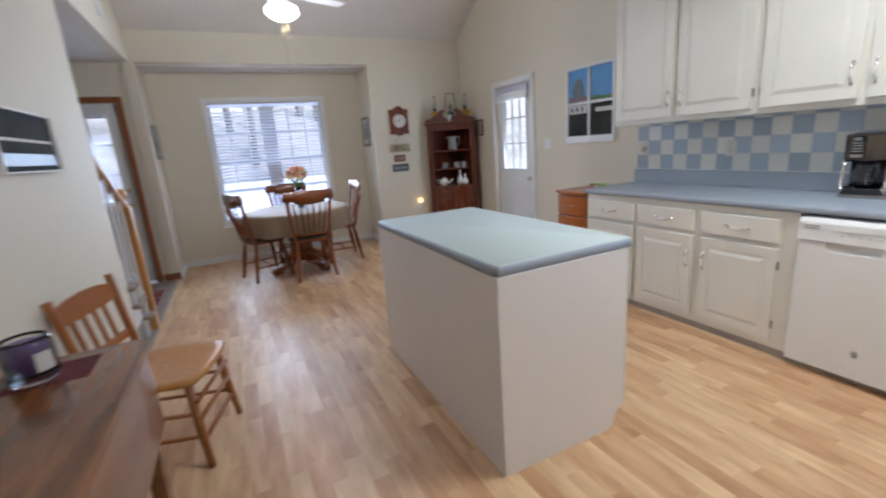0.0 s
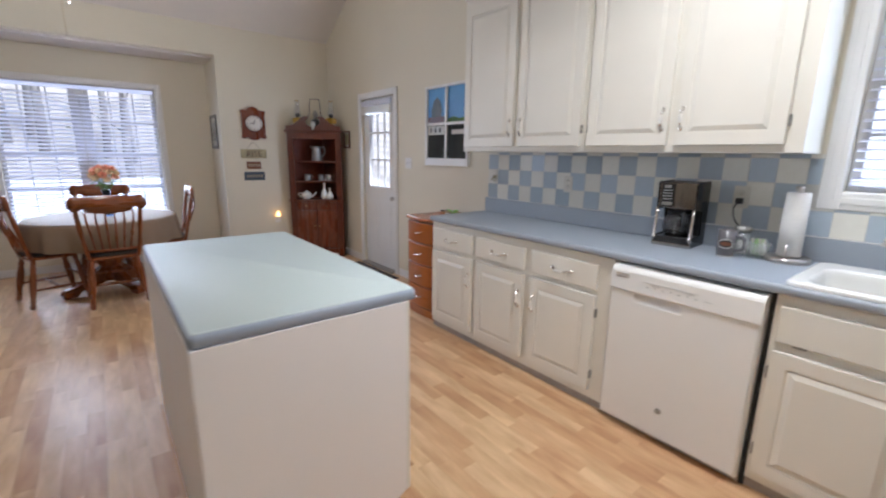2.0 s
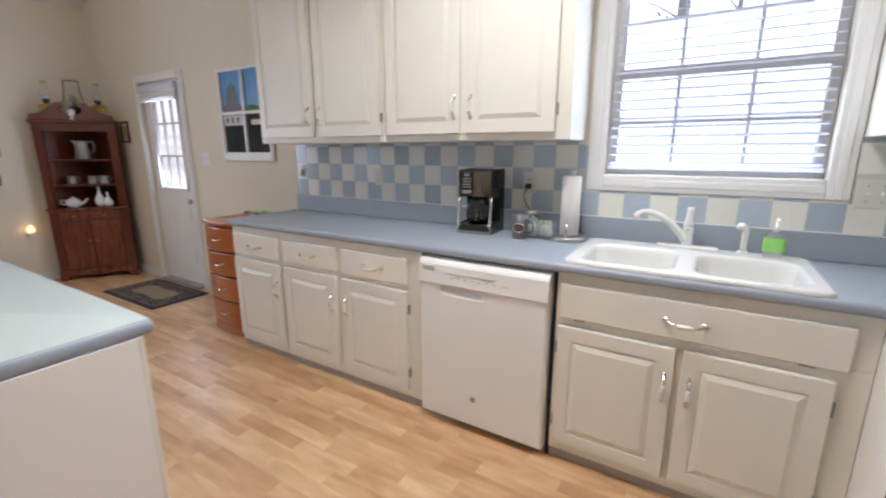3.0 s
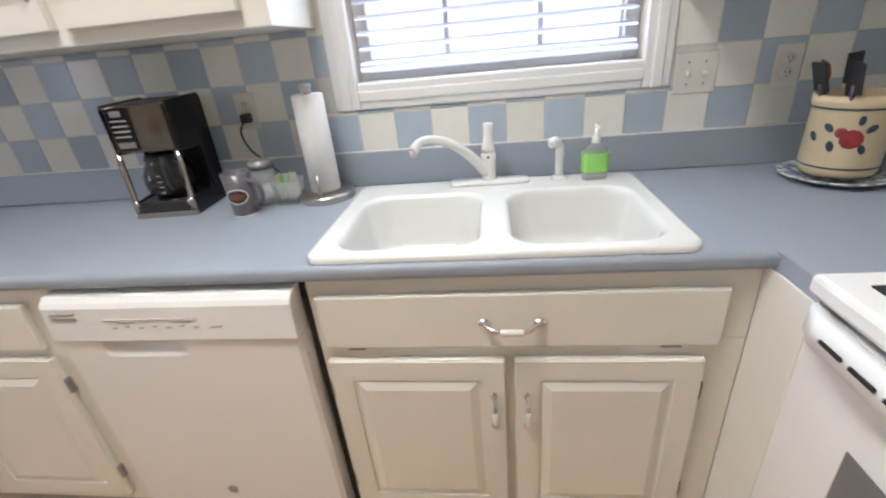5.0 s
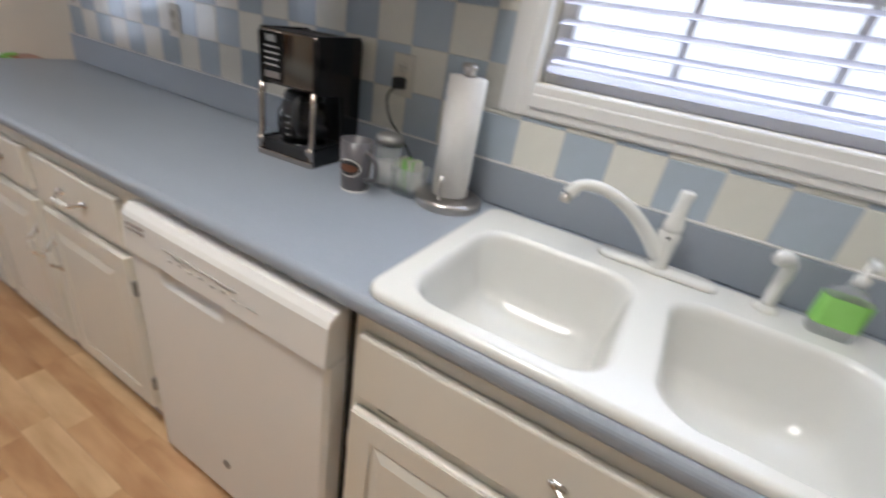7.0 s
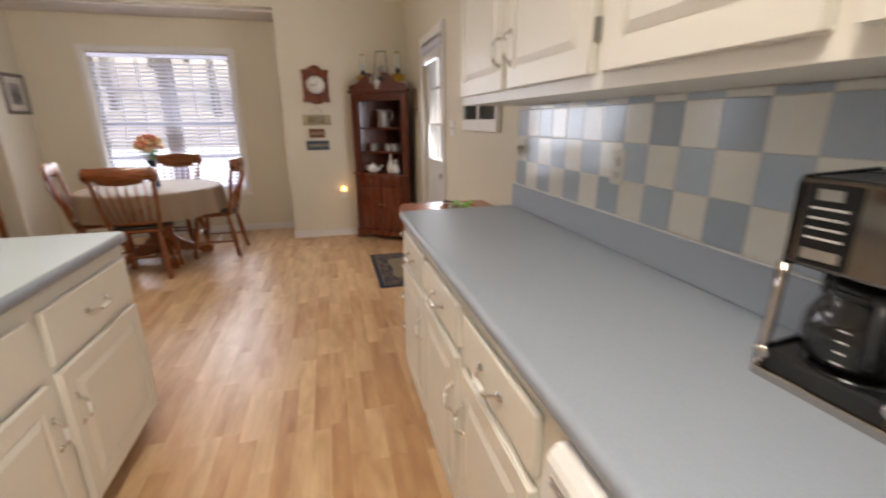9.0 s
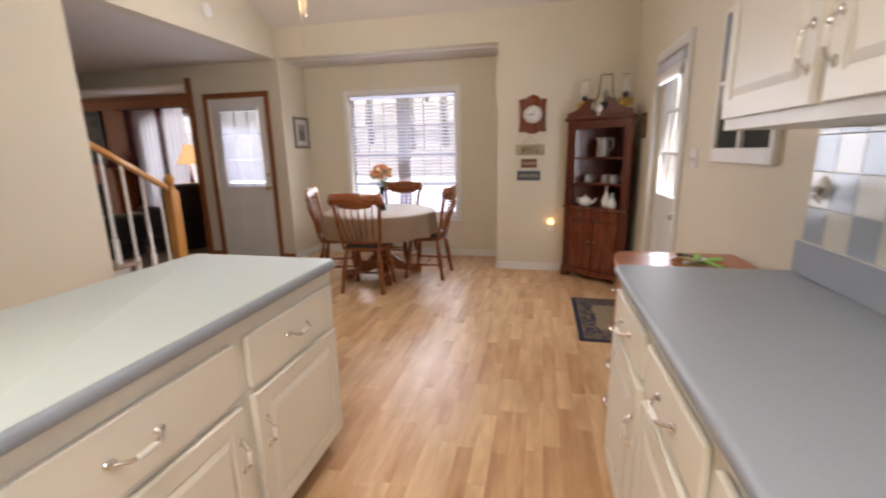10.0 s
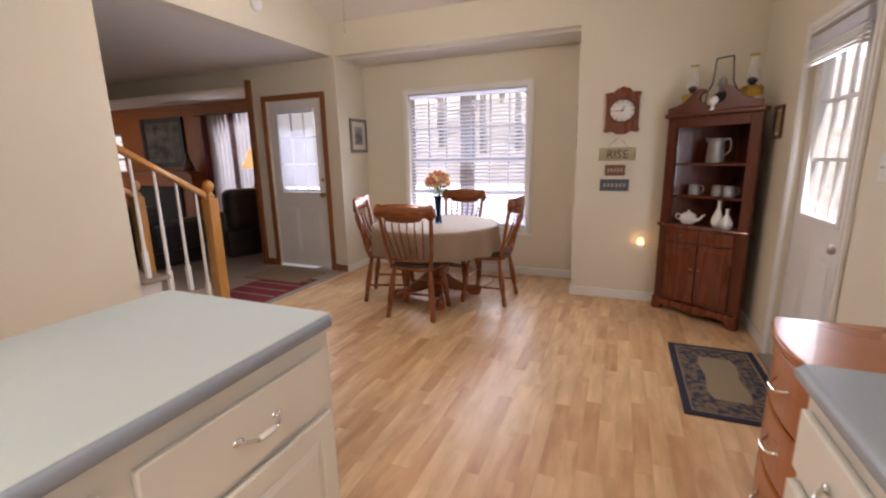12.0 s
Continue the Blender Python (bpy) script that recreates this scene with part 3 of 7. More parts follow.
def glazed_door(name, label, m, w, h, glass, cols, rows, knob_side=1):
    """A white door leaf with a glazed upper part and two raised panels; it lies in the x-z plane, its room face towards -y."""
    t = thing(name, label, "door", kind="structure", m=m)
    g0, g1, h0, h1 = glass
    b = bmesh.new()
    box(0, 0, 0, g0, 0.045, h, 0.002, b)
    box(g1, 0, 0, w, 0.045, h, 0.002, b)
    box(g0, 0, 0, g1, 0.045, h0, 0, b)
    box(g0, 0, h1, g1, 0.045, h, 0, b)
    part("door_leaf", b, M_TRIM, t)
    b = bmesh.new()
    for c in ((g0 - 0.03, h0 - 0.03, g0, h1 + 0.03), (g1, h0 - 0.03, g1 + 0.03, h1 + 0.03), (g0, h0 - 0.03, g1, h0), (g0, h1, g1, h1 + 0.03)):
        box(c[0], -0.014, c[1], c[2], -0.001, c[3], 0.005, b)
    part("glazing_bead", b, M_TRIM, t)
    for i in range(1, cols):
        p = g0 + (g1 - g0) * i / cols
        part("muntin", box(p - 0.01, 0.008, h0, p + 0.01, 0.03, h1, 0.003), M_TRIM, t)
    for i in range(1, rows):
        p = h0 + (h1 - h0) * i / rows
        part("muntin", box(g0, 0.006, p - 0.01, g1, 0.032, p + 0.01, 0.003), M_TRIM, t)
    pane = part("pane", box(g0, 0.018, h0, g1, 0.022, h1), M_PANE, t)
    pane.visible_shadow = False
    pw = (w - 0.36) / 2
    for k in (0, 1):
        x = 0.12 + k * (pw + 0.12)
        b = bmesh.new()
        box(x, -0.005, 0.2, x + pw, -0.001, h0 - 0.2, 0.004, b)
        box(x + 0.03, -0.010, 0.23, x + pw - 0.03, -0.004, h0 - 0.23, 0.006, b)
        part("raised_panel", b, M_TRIM, t)
    return t


door_1 = glazed_door("door_1", "white front door, closed, with a nine-light window and stained casing", pose(0.165, 6.735, 0.02), 0.815, 2.045, (0.13, 0.70, 0.95, 1.94), 3, 3)
casing(door_1, "x", 0, 0, 0.82, -0.02, 2.05, 0.065, -0.018, M_TRIMWOOD, bottom=False)
for c in door_1.children:
    if "casing" in c.name:
        c.location = (0, -0.035, 0)
knob_m = pose(0.75, -0.002, 0.92, 90)
part("door_knob", lathe([(0, 0.06), (0.022, 0.058), (0.03, 0.045), (0.026, 0.03), (0.012, 0.022), (0.012, 0.008), (0.03, 0.006), (0.03, 0)], 20, knob_m), M_BRASS, door_1, "round brass knob")
part("deadbolt", lathe([(0, 0.02), (0.02, 0.018), (0.026, 0.004), (0.026, 0)], 18, pose(0.75, -0.002, 1.10, 90)), M_BRASS, door_1, "brass deadbolt")
bl = blinds("door_blind", "white mini blind on the front door window", "x", 6.712, 0.30, 0.86, 0.98, 1.96, 0.022, 0.019, 0.38)
door_2 = glazed_door("door_2", "white back door, closed, with a nine-light window", pose(E + 0.03, 5.70, 0.02, 0, 0, -90), 0.75, 2.0, (0.14, 0.61, 0.98, 1.92), 3, 3)
door_2_trim = thing("door_2_trim", "white casing round the back door", "trim", kind="structure")
casing(door_2_trim, "y", E, 4.95, 5.70, 0, 2.02, 0.07, -0.018, M_TRIM, bottom=False)
part("threshold", box(E - 0.06, 4.96, 0.001, E + 0.12, 5.69, 0.018, 0.004), M_CONCRETE, door_2_trim)
part("door_knob", lathe([(0, 0.055), (0.02, 0.052), (0.027, 0.04), (0.02, 0.026), (0.011, 0.02), (0.011, 0.006), (0.028, 0.004), (0.028, 0)], 20, pose(0.69, -0.002, 0.86, 90)), M_STEEL, door_2, "dull metal knob")
shade = thing("roman_shade", "white fabric shade pulled up at the back door", "window shade")
part("head_rail", box(E - 0.03, 5.0, 1.93, E - 0.002, 5.66, 1.99, 0.006), M_BLIND, shade)
b = bmesh.new()
for i in range(4):
    box(E - 0.034 - 0.003 * i, 4.995, 1.90 - 0.022 * i, E - 0.008, 5.665, 1.918 - 0.022 * i, 0.008, b)
part("folded_fabric", b, M_TRIM, shade)

# ---- kitchen cabinets ----


PULLS = {}


def arch_pull(parent, m, length=0.095):
    """A cast pull with a porcelain grip; its feet are on the z = 0 plane, and it runs along x; a long one sags towards -y."""
    if length not in PULLS:
        L = length / 2
        sag = 0.010 if length > 0.11 else 0.002
        b = bmesh.new()
        for s in (-1, 1):
            lathe([(0, 0.007), (0.006, 0.006), (0.0105, 0.003), (0.0115, 0)], 12, pose(s * L, 0, 0) @ Matrix.Diagonal((1.35, 0.85, 1, 1)), b)
            tube(arc([(s * L, 0, 0.003), (s * L * 0.84, -sag * 0.25, 0.015), (s * L * 0.62, -sag * 0.8, 0.023), (s * L * 0.42, -sag, 0.0265)], 3), [0.0058, 0.0046, 0.004, 0.004, 0.0046, 0.0056, 0.006, 0.0056, 0.0052, 0.0056], 9, b)
        k = len(b.faces)
        tube([(-L * 0.42, -sag, 0.0265), (-L * 0.34, -sag, 0.027), (0, -sag, 0.0275), (L * 0.34, -sag, 0.027), (L * 0.42, -sag, 0.0265)], [0.006, 0.0080, 0.0084, 0.0080, 0.006], 12, b)
        b.faces.ensure_lookup_table()
        for f in b.faces:
            f.smooth = True
        for f in b.faces[k:]:
            f.material_index = 1
        me = bpy.data.meshes.new("handle")
        b.to_mesh(me)
        b.free()
        me.materials.append(M_CHROME)
        me.materials.append(M_PORC)
        PULLS[length] = me
    h = new("handle", PULLS[length])
    h.parent = parent
    h.matrix_local = m
    return tagged(h, label="bright metal pull with a white porcelain grip")


def ring(x0, z0, x1, z1, f, y0, y1):
    """A flat picture-frame shape of width f, one closed skin."""
    b = bmesh.new()
    o = ((x0, z0), (x1, z0), (x1, z1), (x0, z1))
    i = ((x0 + f, z0 + f), (x1 - f, z0 + f), (x1 - f, z1 - f), (x0 + f, z1 - f))
    v = {(k, j, q): b.verts.new((p[0], y, p[1])) for q, y in ((0, y0), (1, y1)) for k, pts in (("o", o), ("i", i)) for j, p in enumerate(pts)}
    for j in range(4):
        n = (j + 1) % 4
        for q in (0, 1):
            b.faces.new([v["o", j, q], v["o", n, q], v["i", n, q], v["i", j, q]])
        for k in "oi":
            b.faces.new([v[k, j, 0], v[k, n, 0], v[k, n, 1], v[k, j, 1]])
    return b


def raised_door(parent, name, w, h, m, handle=None, hinges=(), panel=True):
    """A lipped cabinet door in local x (0..w) and z (0..h), its back on y = 0 and its face towards -y."""
    d = part(name, box(0, -0.019, 0, w, 0, h, 0.005), M_CAB, parent)
    d.matrix_local = m
    if panel and h > 0.3:
        f = 0.055
        part("door_frame", ring(0.003, 0.003, w - 0.003, h - 0.003, f, -0.0235, -0.0188), M_CAB, d)
        t = bmesh.new()
        a0, a1 = f + 0.012, f + 0.034
        q = [[t.verts.new((x, y, z)) for x, z in ((a, a), (w - a, a), (w - a, h - a), (a, h - a))] for a, y in ((a0, -0.0188), (a0, -0.0200), (a1, -0.0275), (a1 + 0.003, -0.0275))]
        for r, n in zip(q, q[1:]):
            for k in range(4):
                t.faces.new([r[k], r[(k + 1) % 4], n[(k + 1) % 4], n[k]])
        t.faces.new(q[-1])
        t.faces.new(q[0])
        part("raised_panel", t, M_CAB, d)
    if handle:
        hx, hz, up = handle
        arch_pull(d, pose(hx, -0.021, hz, 90) @ pose(0, 0, 0, 0, 0, 90 if up else 0), 0.098 if up else 0.125)
    for hx, hz in hinges:
        part("hinge", box(hx - 0.008, -0.016, hz - 0.025, hx + 0.008, 0.003, hz + 0.025, 0.003), M_PEWTER, d)
    return d


def base_cabinet(label, y_hi, y_lo, xf, xb, doors, drawers, group="base cabinets", side=-1, toe=0.048, name="base_cabinet", basin=False):
    """A floor cabinet on a wall that runs along y; its fronts face -x (side -1) or +x (side 1)."""
    t = thing(name, label, "cabinet", group)
    s = side
    sx = xf - s * 0.0
    if basin:
        # open above for the sink bowls: a low box, a front board and two cheeks
        part("carcass", box(xf, y_lo, toe, xb, y_hi, 0.69, 0.002), M_CAB, t)
        part("front_board", box(xf, y_lo, 0.691, xf + 0.011, y_hi, CT - 0.041, 0.001), M_CAB, t)
        for y in (y_lo, y_hi - 0.012):
            part("cheek", box(xf + 0.012, y, 0.691, xb, y + 0.012, CT - 0.041, 0.001), M_CAB, t)
    else:
        part("carcass", box(xf, y_lo, toe, xb, y_hi, CT - 0.04, 0.002), M_CAB, t)
    part("toe_kick", box(xf - s * 0.012, y_lo, 0.0, xb, y_hi, toe - 0.001), M_TOE, t)
    for y1, y0, z0, z1, hs, hg in doors:
        w = y1 - y0
        if s < 0:
            m = pose(xf, y1, z0, 0, 0, -90)
            hx = 0.03 if hs == "L" else w - 0.03
        else:
            m = pose(xf, y0, z0, 0, 0, 90)
            hx = w - 0.03 if hs == "L" else 0.03
        hz = [(0.0 if hx > w / 2 else w, 0.1), (0.0 if hx > w / 2 else w, z1 - z0 - 0.1)] if hg else []
        raised_door(t, "door", w, z1 - z0, m, (hx, z1 - z0 - 0.16, True), hz)
    for y1, y0, z0, z1 in drawers:
        w = y1 - y0
        m = pose(xf, y1, z0, 0, 0, -90) if s < 0 else pose(xf, y0, z0, 0, 0, 90)
        raised_door(t, "drawer_front", w, z1 - z0, m, (w / 2, (z1 - z0) / 2, False), panel=False)
    return t


FX = 4.69
base_cabinet("ivory base cabinet with one drawer over one panelled door", 3.44, 2.945, FX, E, [(3.42, 2.965, 0.095, 0.655, "R", False)], [(3.42, 2.965, 0.685, 0.825)])
base_cabinet("ivory base cabinet with two drawers over two panelled doors", 2.943, 1.88, FX, E, [(2.915, 2.475, 0.095, 0.655, "R", False), (2.42, 1.965, 0.095, 0.655, "L", True)], [(2.915, 2.475, 0.685, 0.825), (2.42, 1.965, 0.685, 0.825)])
sinkcab = base_cabinet("ivory sink cabinet with a wide false drawer over two doors", 1.195, 0.205, FX, E, [(1.180, 0.738, 0.095, 0.645, "R", True), (0.716, 0.288, 0.095, 0.645, "L", True)], [(1.176, 0.266, 0.682, 0.829)], basin=True)
for y in (1.096, 0.367):
    part("tilt_hinge", box(FX - 0.017, y - 0.022, 0.6765, FX - 0.002, y + 0.022, 0.6815, 0.001), M_PEWTER, sinkcab)
corner = thing("corner_base_cabinet", "plain ivory corner cabinet filler beside the range", "cabinet", "base cabinets")
part("filler", box(4.545, 0.20 - 0.55, 0.048, E, 0.203, CT - 0.04, 0.002), M_CAB, corner)
part("toe_kick", box(4.56, -0.34, 0.0, E, 0.18, 0.047), M_TOE, corner)

# dishwasher
dw = thing("dishwasher", "white built-in dishwasher with a scooped grip under its control panel", "dishwasher")
DX = FX - 0.05
part("tub", box(FX + 0.02, 1.215, 0.07, E - 0.001, 1.865, 0.865), M_DARK, dw)


def dw_door():
    """The door skin, with a shallow scooped pocket at its top edge."""
    b = bmesh.new()
    y0, y1, z0, z1 = 1.216, 1.864, 0.040, 0.7385
    ys = [y0, y0 + 0.010] + [1.515 + 0.225 * k / 14 for k in range(15)] + [y1 - 0.010, y1]
    zs = [z0, z0 + 0.010, 0.60] + [0.690 + 0.0485 * k / 6 for k in range(7)]
    grid = []
    for y in ys:
        row = []
        for z in zs:
            u = (y - 1.6275) / 0.1125
            v = (z1 - z) / 0.044
            d = 0.024 * max(0, 1 - u ** 4) ** 0.5 * max(0, 1 - v * v) ** 0.5 if abs(u) < 1 and v < 1 else 0
            lip = 0.010 if y in (y0, y1) or z == z0 else 0
            row.append(b.verts.new((DX + d + lip, y, z)))
        grid.append(row)
    for p, q in zip(grid, grid[1:]):
        for k in range(len(zs) - 1):
            f = b.faces.new([p[k], q[k], q[k + 1], p[k + 1]])
            f.smooth = zs[k] > 0.68 and abs(p[k].co.y - 1.6275) < 0.12 and abs(q[k].co.y - 1.6275) < 0.12
    back = [b.verts.new((FX + 0.018, y, z)) for y, z in ((y0, z0), (y1, z0), (y1, z1), (y0, z1))]
    b.faces.new(back)
    b.faces.new([g[0] for g in grid] + [back[1], back[0]])
    b.faces.new([g[-1] for g in grid] + [back[2], back[3]])
    b.faces.new(grid[0] + [back[3], back[0]])
    b.faces.new(grid[-1] + [back[2], back[1]])
    return b


part("door", dw_door(), M_APPL, dw)
pan = [(DX - 0.004, 0.741), (DX - 0.007, 0.745), (DX - 0.002, 0.835), (DX + 0.004, 0.846), (DX + 0.016, 0.858), (FX + 0.018, 0.862), (FX + 0.018, 0.741)]
cpan = part("control_panel", prism([(-x, z) for x, z in pan], 0.648, 0.003, pose(0, 0, 0, 0, 0, 180) @ pose(0, -1.864, 0)), M_APPL, dw)
part("toe_panel", box(FX + 0.004, 1.215, 0.0, E - 0.1, 1.865, 0.036), M_TOE, dw)
part("badge", lathe([(0, 0.004), (0.010, 0.0035), (0.0115, 0.002), (0.014, 0.0025), (0.0145, 0)], 20, pose(DX, 1.56, 0.187, 0, -90)), M_PEWTER, dw, "small round metal badge")
for i in range(2):
    part("vent_slot", box(DX - 0.0068, 1.772, 0.806 + i * 0.013, DX - 0.003, 1.838, 0.811 + i * 0.013), M_TOE, dw)
for i in range(7):
    part("button_mark", box(DX - 0.0066, 1.455 + i * 0.036, 0.779 + 0.004 * (i % 2), DX - 0.004, 1.467 + i * 0.036, 0.7835 + 0.004 * (i % 2)), M_LETTER3, dw)
for y0, y1, z in ((1.62, 1.665, 0.795), (1.47, 1.52, 0.797), (1.395, 1.428, 0.781), (1.455, 1.70, 0.8025)):
    part("panel_line", box(DX - 0.0064, y0, z, DX - 0.003, y1, z + 0.0018), M_LETTER3, dw)
# A near-black strip fills the open gap and paints its shade.
gap = thing("dishwasher_gap_trim", "near-black strip painted as the shade in the gap beside the dishwasher", "trim", kind="structure")
part("strip", box(FX + 0.003, 1.196, 0.0, FX + 0.05, 1.213, CT - 0.042), M_DARK, gap)

# counter run, with a cut for the sink, and the stub round the corner
SY0, SY1, SX0, SX1 = 0.325, 1.183, 4.674, 5.213


def counter_bm():
    b = bmesh.new()
    z0, z1 = CT - 0.04, CT
    x0 = FX - 0.03
    cx0, cx1, cy0, cy1 = SX0 + 0.016, SX1 - 0.04, SY0 + 0.016, SY1 - 0.016
    edges = []
    for loop in (((x0, 3.45), (x0, 0.20), (4.54, 0.20), (4.54, S), (E, S), (E, 3.45)), ((cx0, cy0), (cx1, cy0), (cx1, cy1), (cx0, cy1))):
        v = [b.verts.new((x, y, z1)) for x, y in loop]
        edges += [b.edges.new((v[i], v[(i + 1) % len(v)])) for i in range(len(v))]
    bmesh.ops.triangle_fill(b, use_beauty=True, use_dissolve=True, edges=edges)
    g = bmesh.ops.extrude_face_region(b, geom=b.faces[:])
    for v in [q for q in g["geom"] if isinstance(q, bmesh.types.BMVert)]:
        v.co.z = z0
    bmesh.ops.recalc_face_normals(b, faces=b.faces)
    fr = [e for e in b.edges if all(abs(v.co.x - x0) < 1e-4 for v in e.verts) and abs(e.verts[0].co.y - e.verts[1].co.y) > 1]
    bmesh.ops.bevel(b, geom=fr, offset=0.016, segments=5, profile=0.5, affect="EDGES")
    return b


counter = thing("countertop", "blue-grey laminate kitchen worktop with a rolled front edge", "countertop")
part("worktop", counter_bm(), M_COUNTER, counter)
part("upstand", box(E - 0.022, S + 0.02, CT, E - 0.001, 3.45, CT + 0.116, 0.005), M_COUNTER, counter)
part("upstand", box(4.54, S + 0.001, CT, E - 0.024, S + 0.021, CT + 0.116, 0.005), M_COUNTER, counter)

part("caulk_line", box(E - 0.022, S + 0.02, CT + 0.116, E - 0.002, 3.45, CT + 0.1195, 0.001), M_TRIM, counter)

# upper cabinets
UX, UZ0, UZ1 = 4.98, 1.41, 2.50


def upper_cabinet(label, y_hi, y_lo, doors, group="wall cabinets"):
    t = thing("wall_cabinet", label, "cabinet", group)
    part("carcass", box(UX, y_lo, UZ0, E, y_hi, UZ1, 0.002), M_CAB, t)
    for y1, y0, hs in doors:
        w = y1 - y0
        hx = 0.03 if hs == "L" else w - 0.03
        hin = 0.0 if hx > w / 2 else w
        raised_door(t, "door", w, 0.99, pose(UX, y1, UZ0 + 0.035, 0, 0, -90), (hx, 0.13, True), [(hin, 0.1), (hin, 0.85)])
    return t


upper_cabinet("ivory wall cabinet with two tall panelled doors", 3.43, 2.322, [(3.40, 2.89, "R"), (2.85, 2.345, "L")])
upper_cabinet("ivory wall cabinet with two tall panelled doors", 2.32, 1.265, [(2.295, 1.825, "R"), (1.79, 1.33, "L")])
upper_cabinet("ivory wall cabinet in the corner beyond the window", 0.22, S + 0.001, [(0.17, -0.28, "L")])
soffit = strip("soffit", UX - 0.02, 1.265, UZ1, E, 3.43, UZ1 + 0.06, M_CAB)

# ---- sink ----
def sink_deck():
    """The rim with its two bowls as one skin."""
    b = bmesh.new()
    cx, cy = (SX0 + SX1) / 2, (SY0 + SY1) / 2
    hx, hy = (SX1 - SX0) / 2, (SY1 - SY0) / 2
    z = CT + 0.017
    skirt = [(0.0, 0.001), (0.0, 0.008), (0.002, 0.0125), (0.006, 0.0158), (0.012, 0.017)]
    loft([rrect(cx, cy, hx - o, hy - o, 0.042 - o, CT + h) for o, h in skirt], b, False)
    edges = []
    ov = [b.verts.new(p) for p in rrect(cx, cy, hx - 0.012, hy - 0.012, 0.03, z)]
    edges += [b.edges.new((ov[i], ov[(i + 1) % len(ov)])) for i in range(len(ov))]
    bowls = ((4.896, 0.954, 0.192, 0.180), (4.896, 0.546, 0.192, 0.178))
    for bx, c, bhx, bhy in bowls:
        r = [b.verts.new(p) for p in rrect(bx, c, bhx, bhy, 0.078, z, 9)]
        edges += [b.edges.new((r[i], r[(i + 1) % len(r)])) for i in range(len(r))]
    bmesh.ops.triangle_fill(b, use_beauty=True, use_dissolve=False, edges=edges)
    # lip, steep sides, then a wide round turn into the floor
    steps = [(0.0, 0.0), (0.004, 0.001), (0.009, 0.005), (0.013, 0.012), (0.016, 0.03), (0.022, 0.075), (0.030, 0.115)]
    steps += [(0.031 + 0.115 * (1 - math.cos(radians(a))), 0.118 + 0.072 * math.sin(radians(a))) for a in (8, 18, 29, 40, 51, 62, 72, 81, 90)]
    for bx, c, bhx, bhy in bowls:
        loft([rrect(bx, c, bhx - o, bhy - o, max(0.02, 0.078 - o * 0.28), z - h, 9) for o, h in steps], b)
    bmesh.ops.remove_doubles(b, verts=b.verts, dist=0.0003)
    return b


sink = thing("sink", "white double-bowl enamel kitchen sink set in the worktop", "sink")
part("basin", sink_deck(), M_SINK, sink)
for c in (0.954, 0.546):
    part("drain", lathe([(0, 0.003), (0.02, 0.003), (0.035, 0.005), (0.042, 0.002), (0.042, 0)], 20, pose(4.896, c, CT - 0.1725)), M_STEEL, sink)
ZD = CT + 0.0175
faucet = thing("faucet", "white single-lever kitchen faucet with a long curved spout", "faucet", m=pose(5.165, 0.762, ZD))
b = bmesh.new()
loft([rrect(0, 0, 0.028, 0.125, 0.027, 0), rrect(0, 0, 0.028, 0.125, 0.027, 0.006), rrect(0, 0, 0.023, 0.12, 0.022, 0.012)], b, True, True)
part("base_plate", b, M_SINK, faucet)
part("body", lathe([(0, 0.105), (0.018, 0.103), (0.023, 0.09), (0.023, 0.075), (0.021, 0.07), (0.021, 0.02), (0.024, 0.012), (0.024, 0.008)], 24), M_SINK, faucet)
part("spout", tube(arc([(-0.004, 0.008, 0.035), (-0.024, 0.042, 0.082), (-0.052, 0.095, 0.132), (-0.080, 0.150, 0.160), (-0.100, 0.188, 0.160), (-0.112, 0.208, 0.138)], 5), [0.0185 - 0.0065 * min(1, k / 15) for k in range(21)] + [0.0125, 0.0135, 0.0145, 0.015, 0.0145]), M_SINK, faucet, smooth=True)
part("aerator", lathe([(0, 0.0), (0.010, 0.0), (0.011, 0.004), (0.011, 0.016), (0, 0.016)], 16, pose(-0.1135, 0.211, 0.121, 8, 6)), M_STEEL, faucet)
part("lever", tube([(0.0, 0, 0.095), (0.001, 0, 0.112), (0.003, 0, 0.135), (0.005, -0.001, 0.160), (0.006, -0.002, 0.178), (0.006, -0.002, 0.183)], [0.0215, 0.0205, 0.0150, 0.0135, 0.0155, 0.0120], 16), M_SINK, faucet, smooth=True)
part("marker", lathe([(0, 0.002), (0.004, 0.001), (0.004, 0)], 10, pose(-0.022, 0, 0.085, 0, -90)), M_BLACK, faucet)
sprayer = thing("sink_sprayer", "white side sprayer on the sink deck", "sprayer", m=pose(5.163, 0.551, ZD))
part("collar", lathe([(0, 0.014), (0.018, 0.012), (0.024, 0.004), (0.024, 0)], 20), M_SINK, sprayer)
part("body", tube(arc([(0, 0, 0.01), (0, 0, 0.06), (-0.004, 0.0, 0.1), (-0.02, 0.015, 0.118), (-0.035, 0.03, 0.115)], 4), [0.012] * 5 + [0.0135] * 6 + [0.016] * 4 + [0.012] * 2, 14), M_SINK, sprayer, smooth=True)

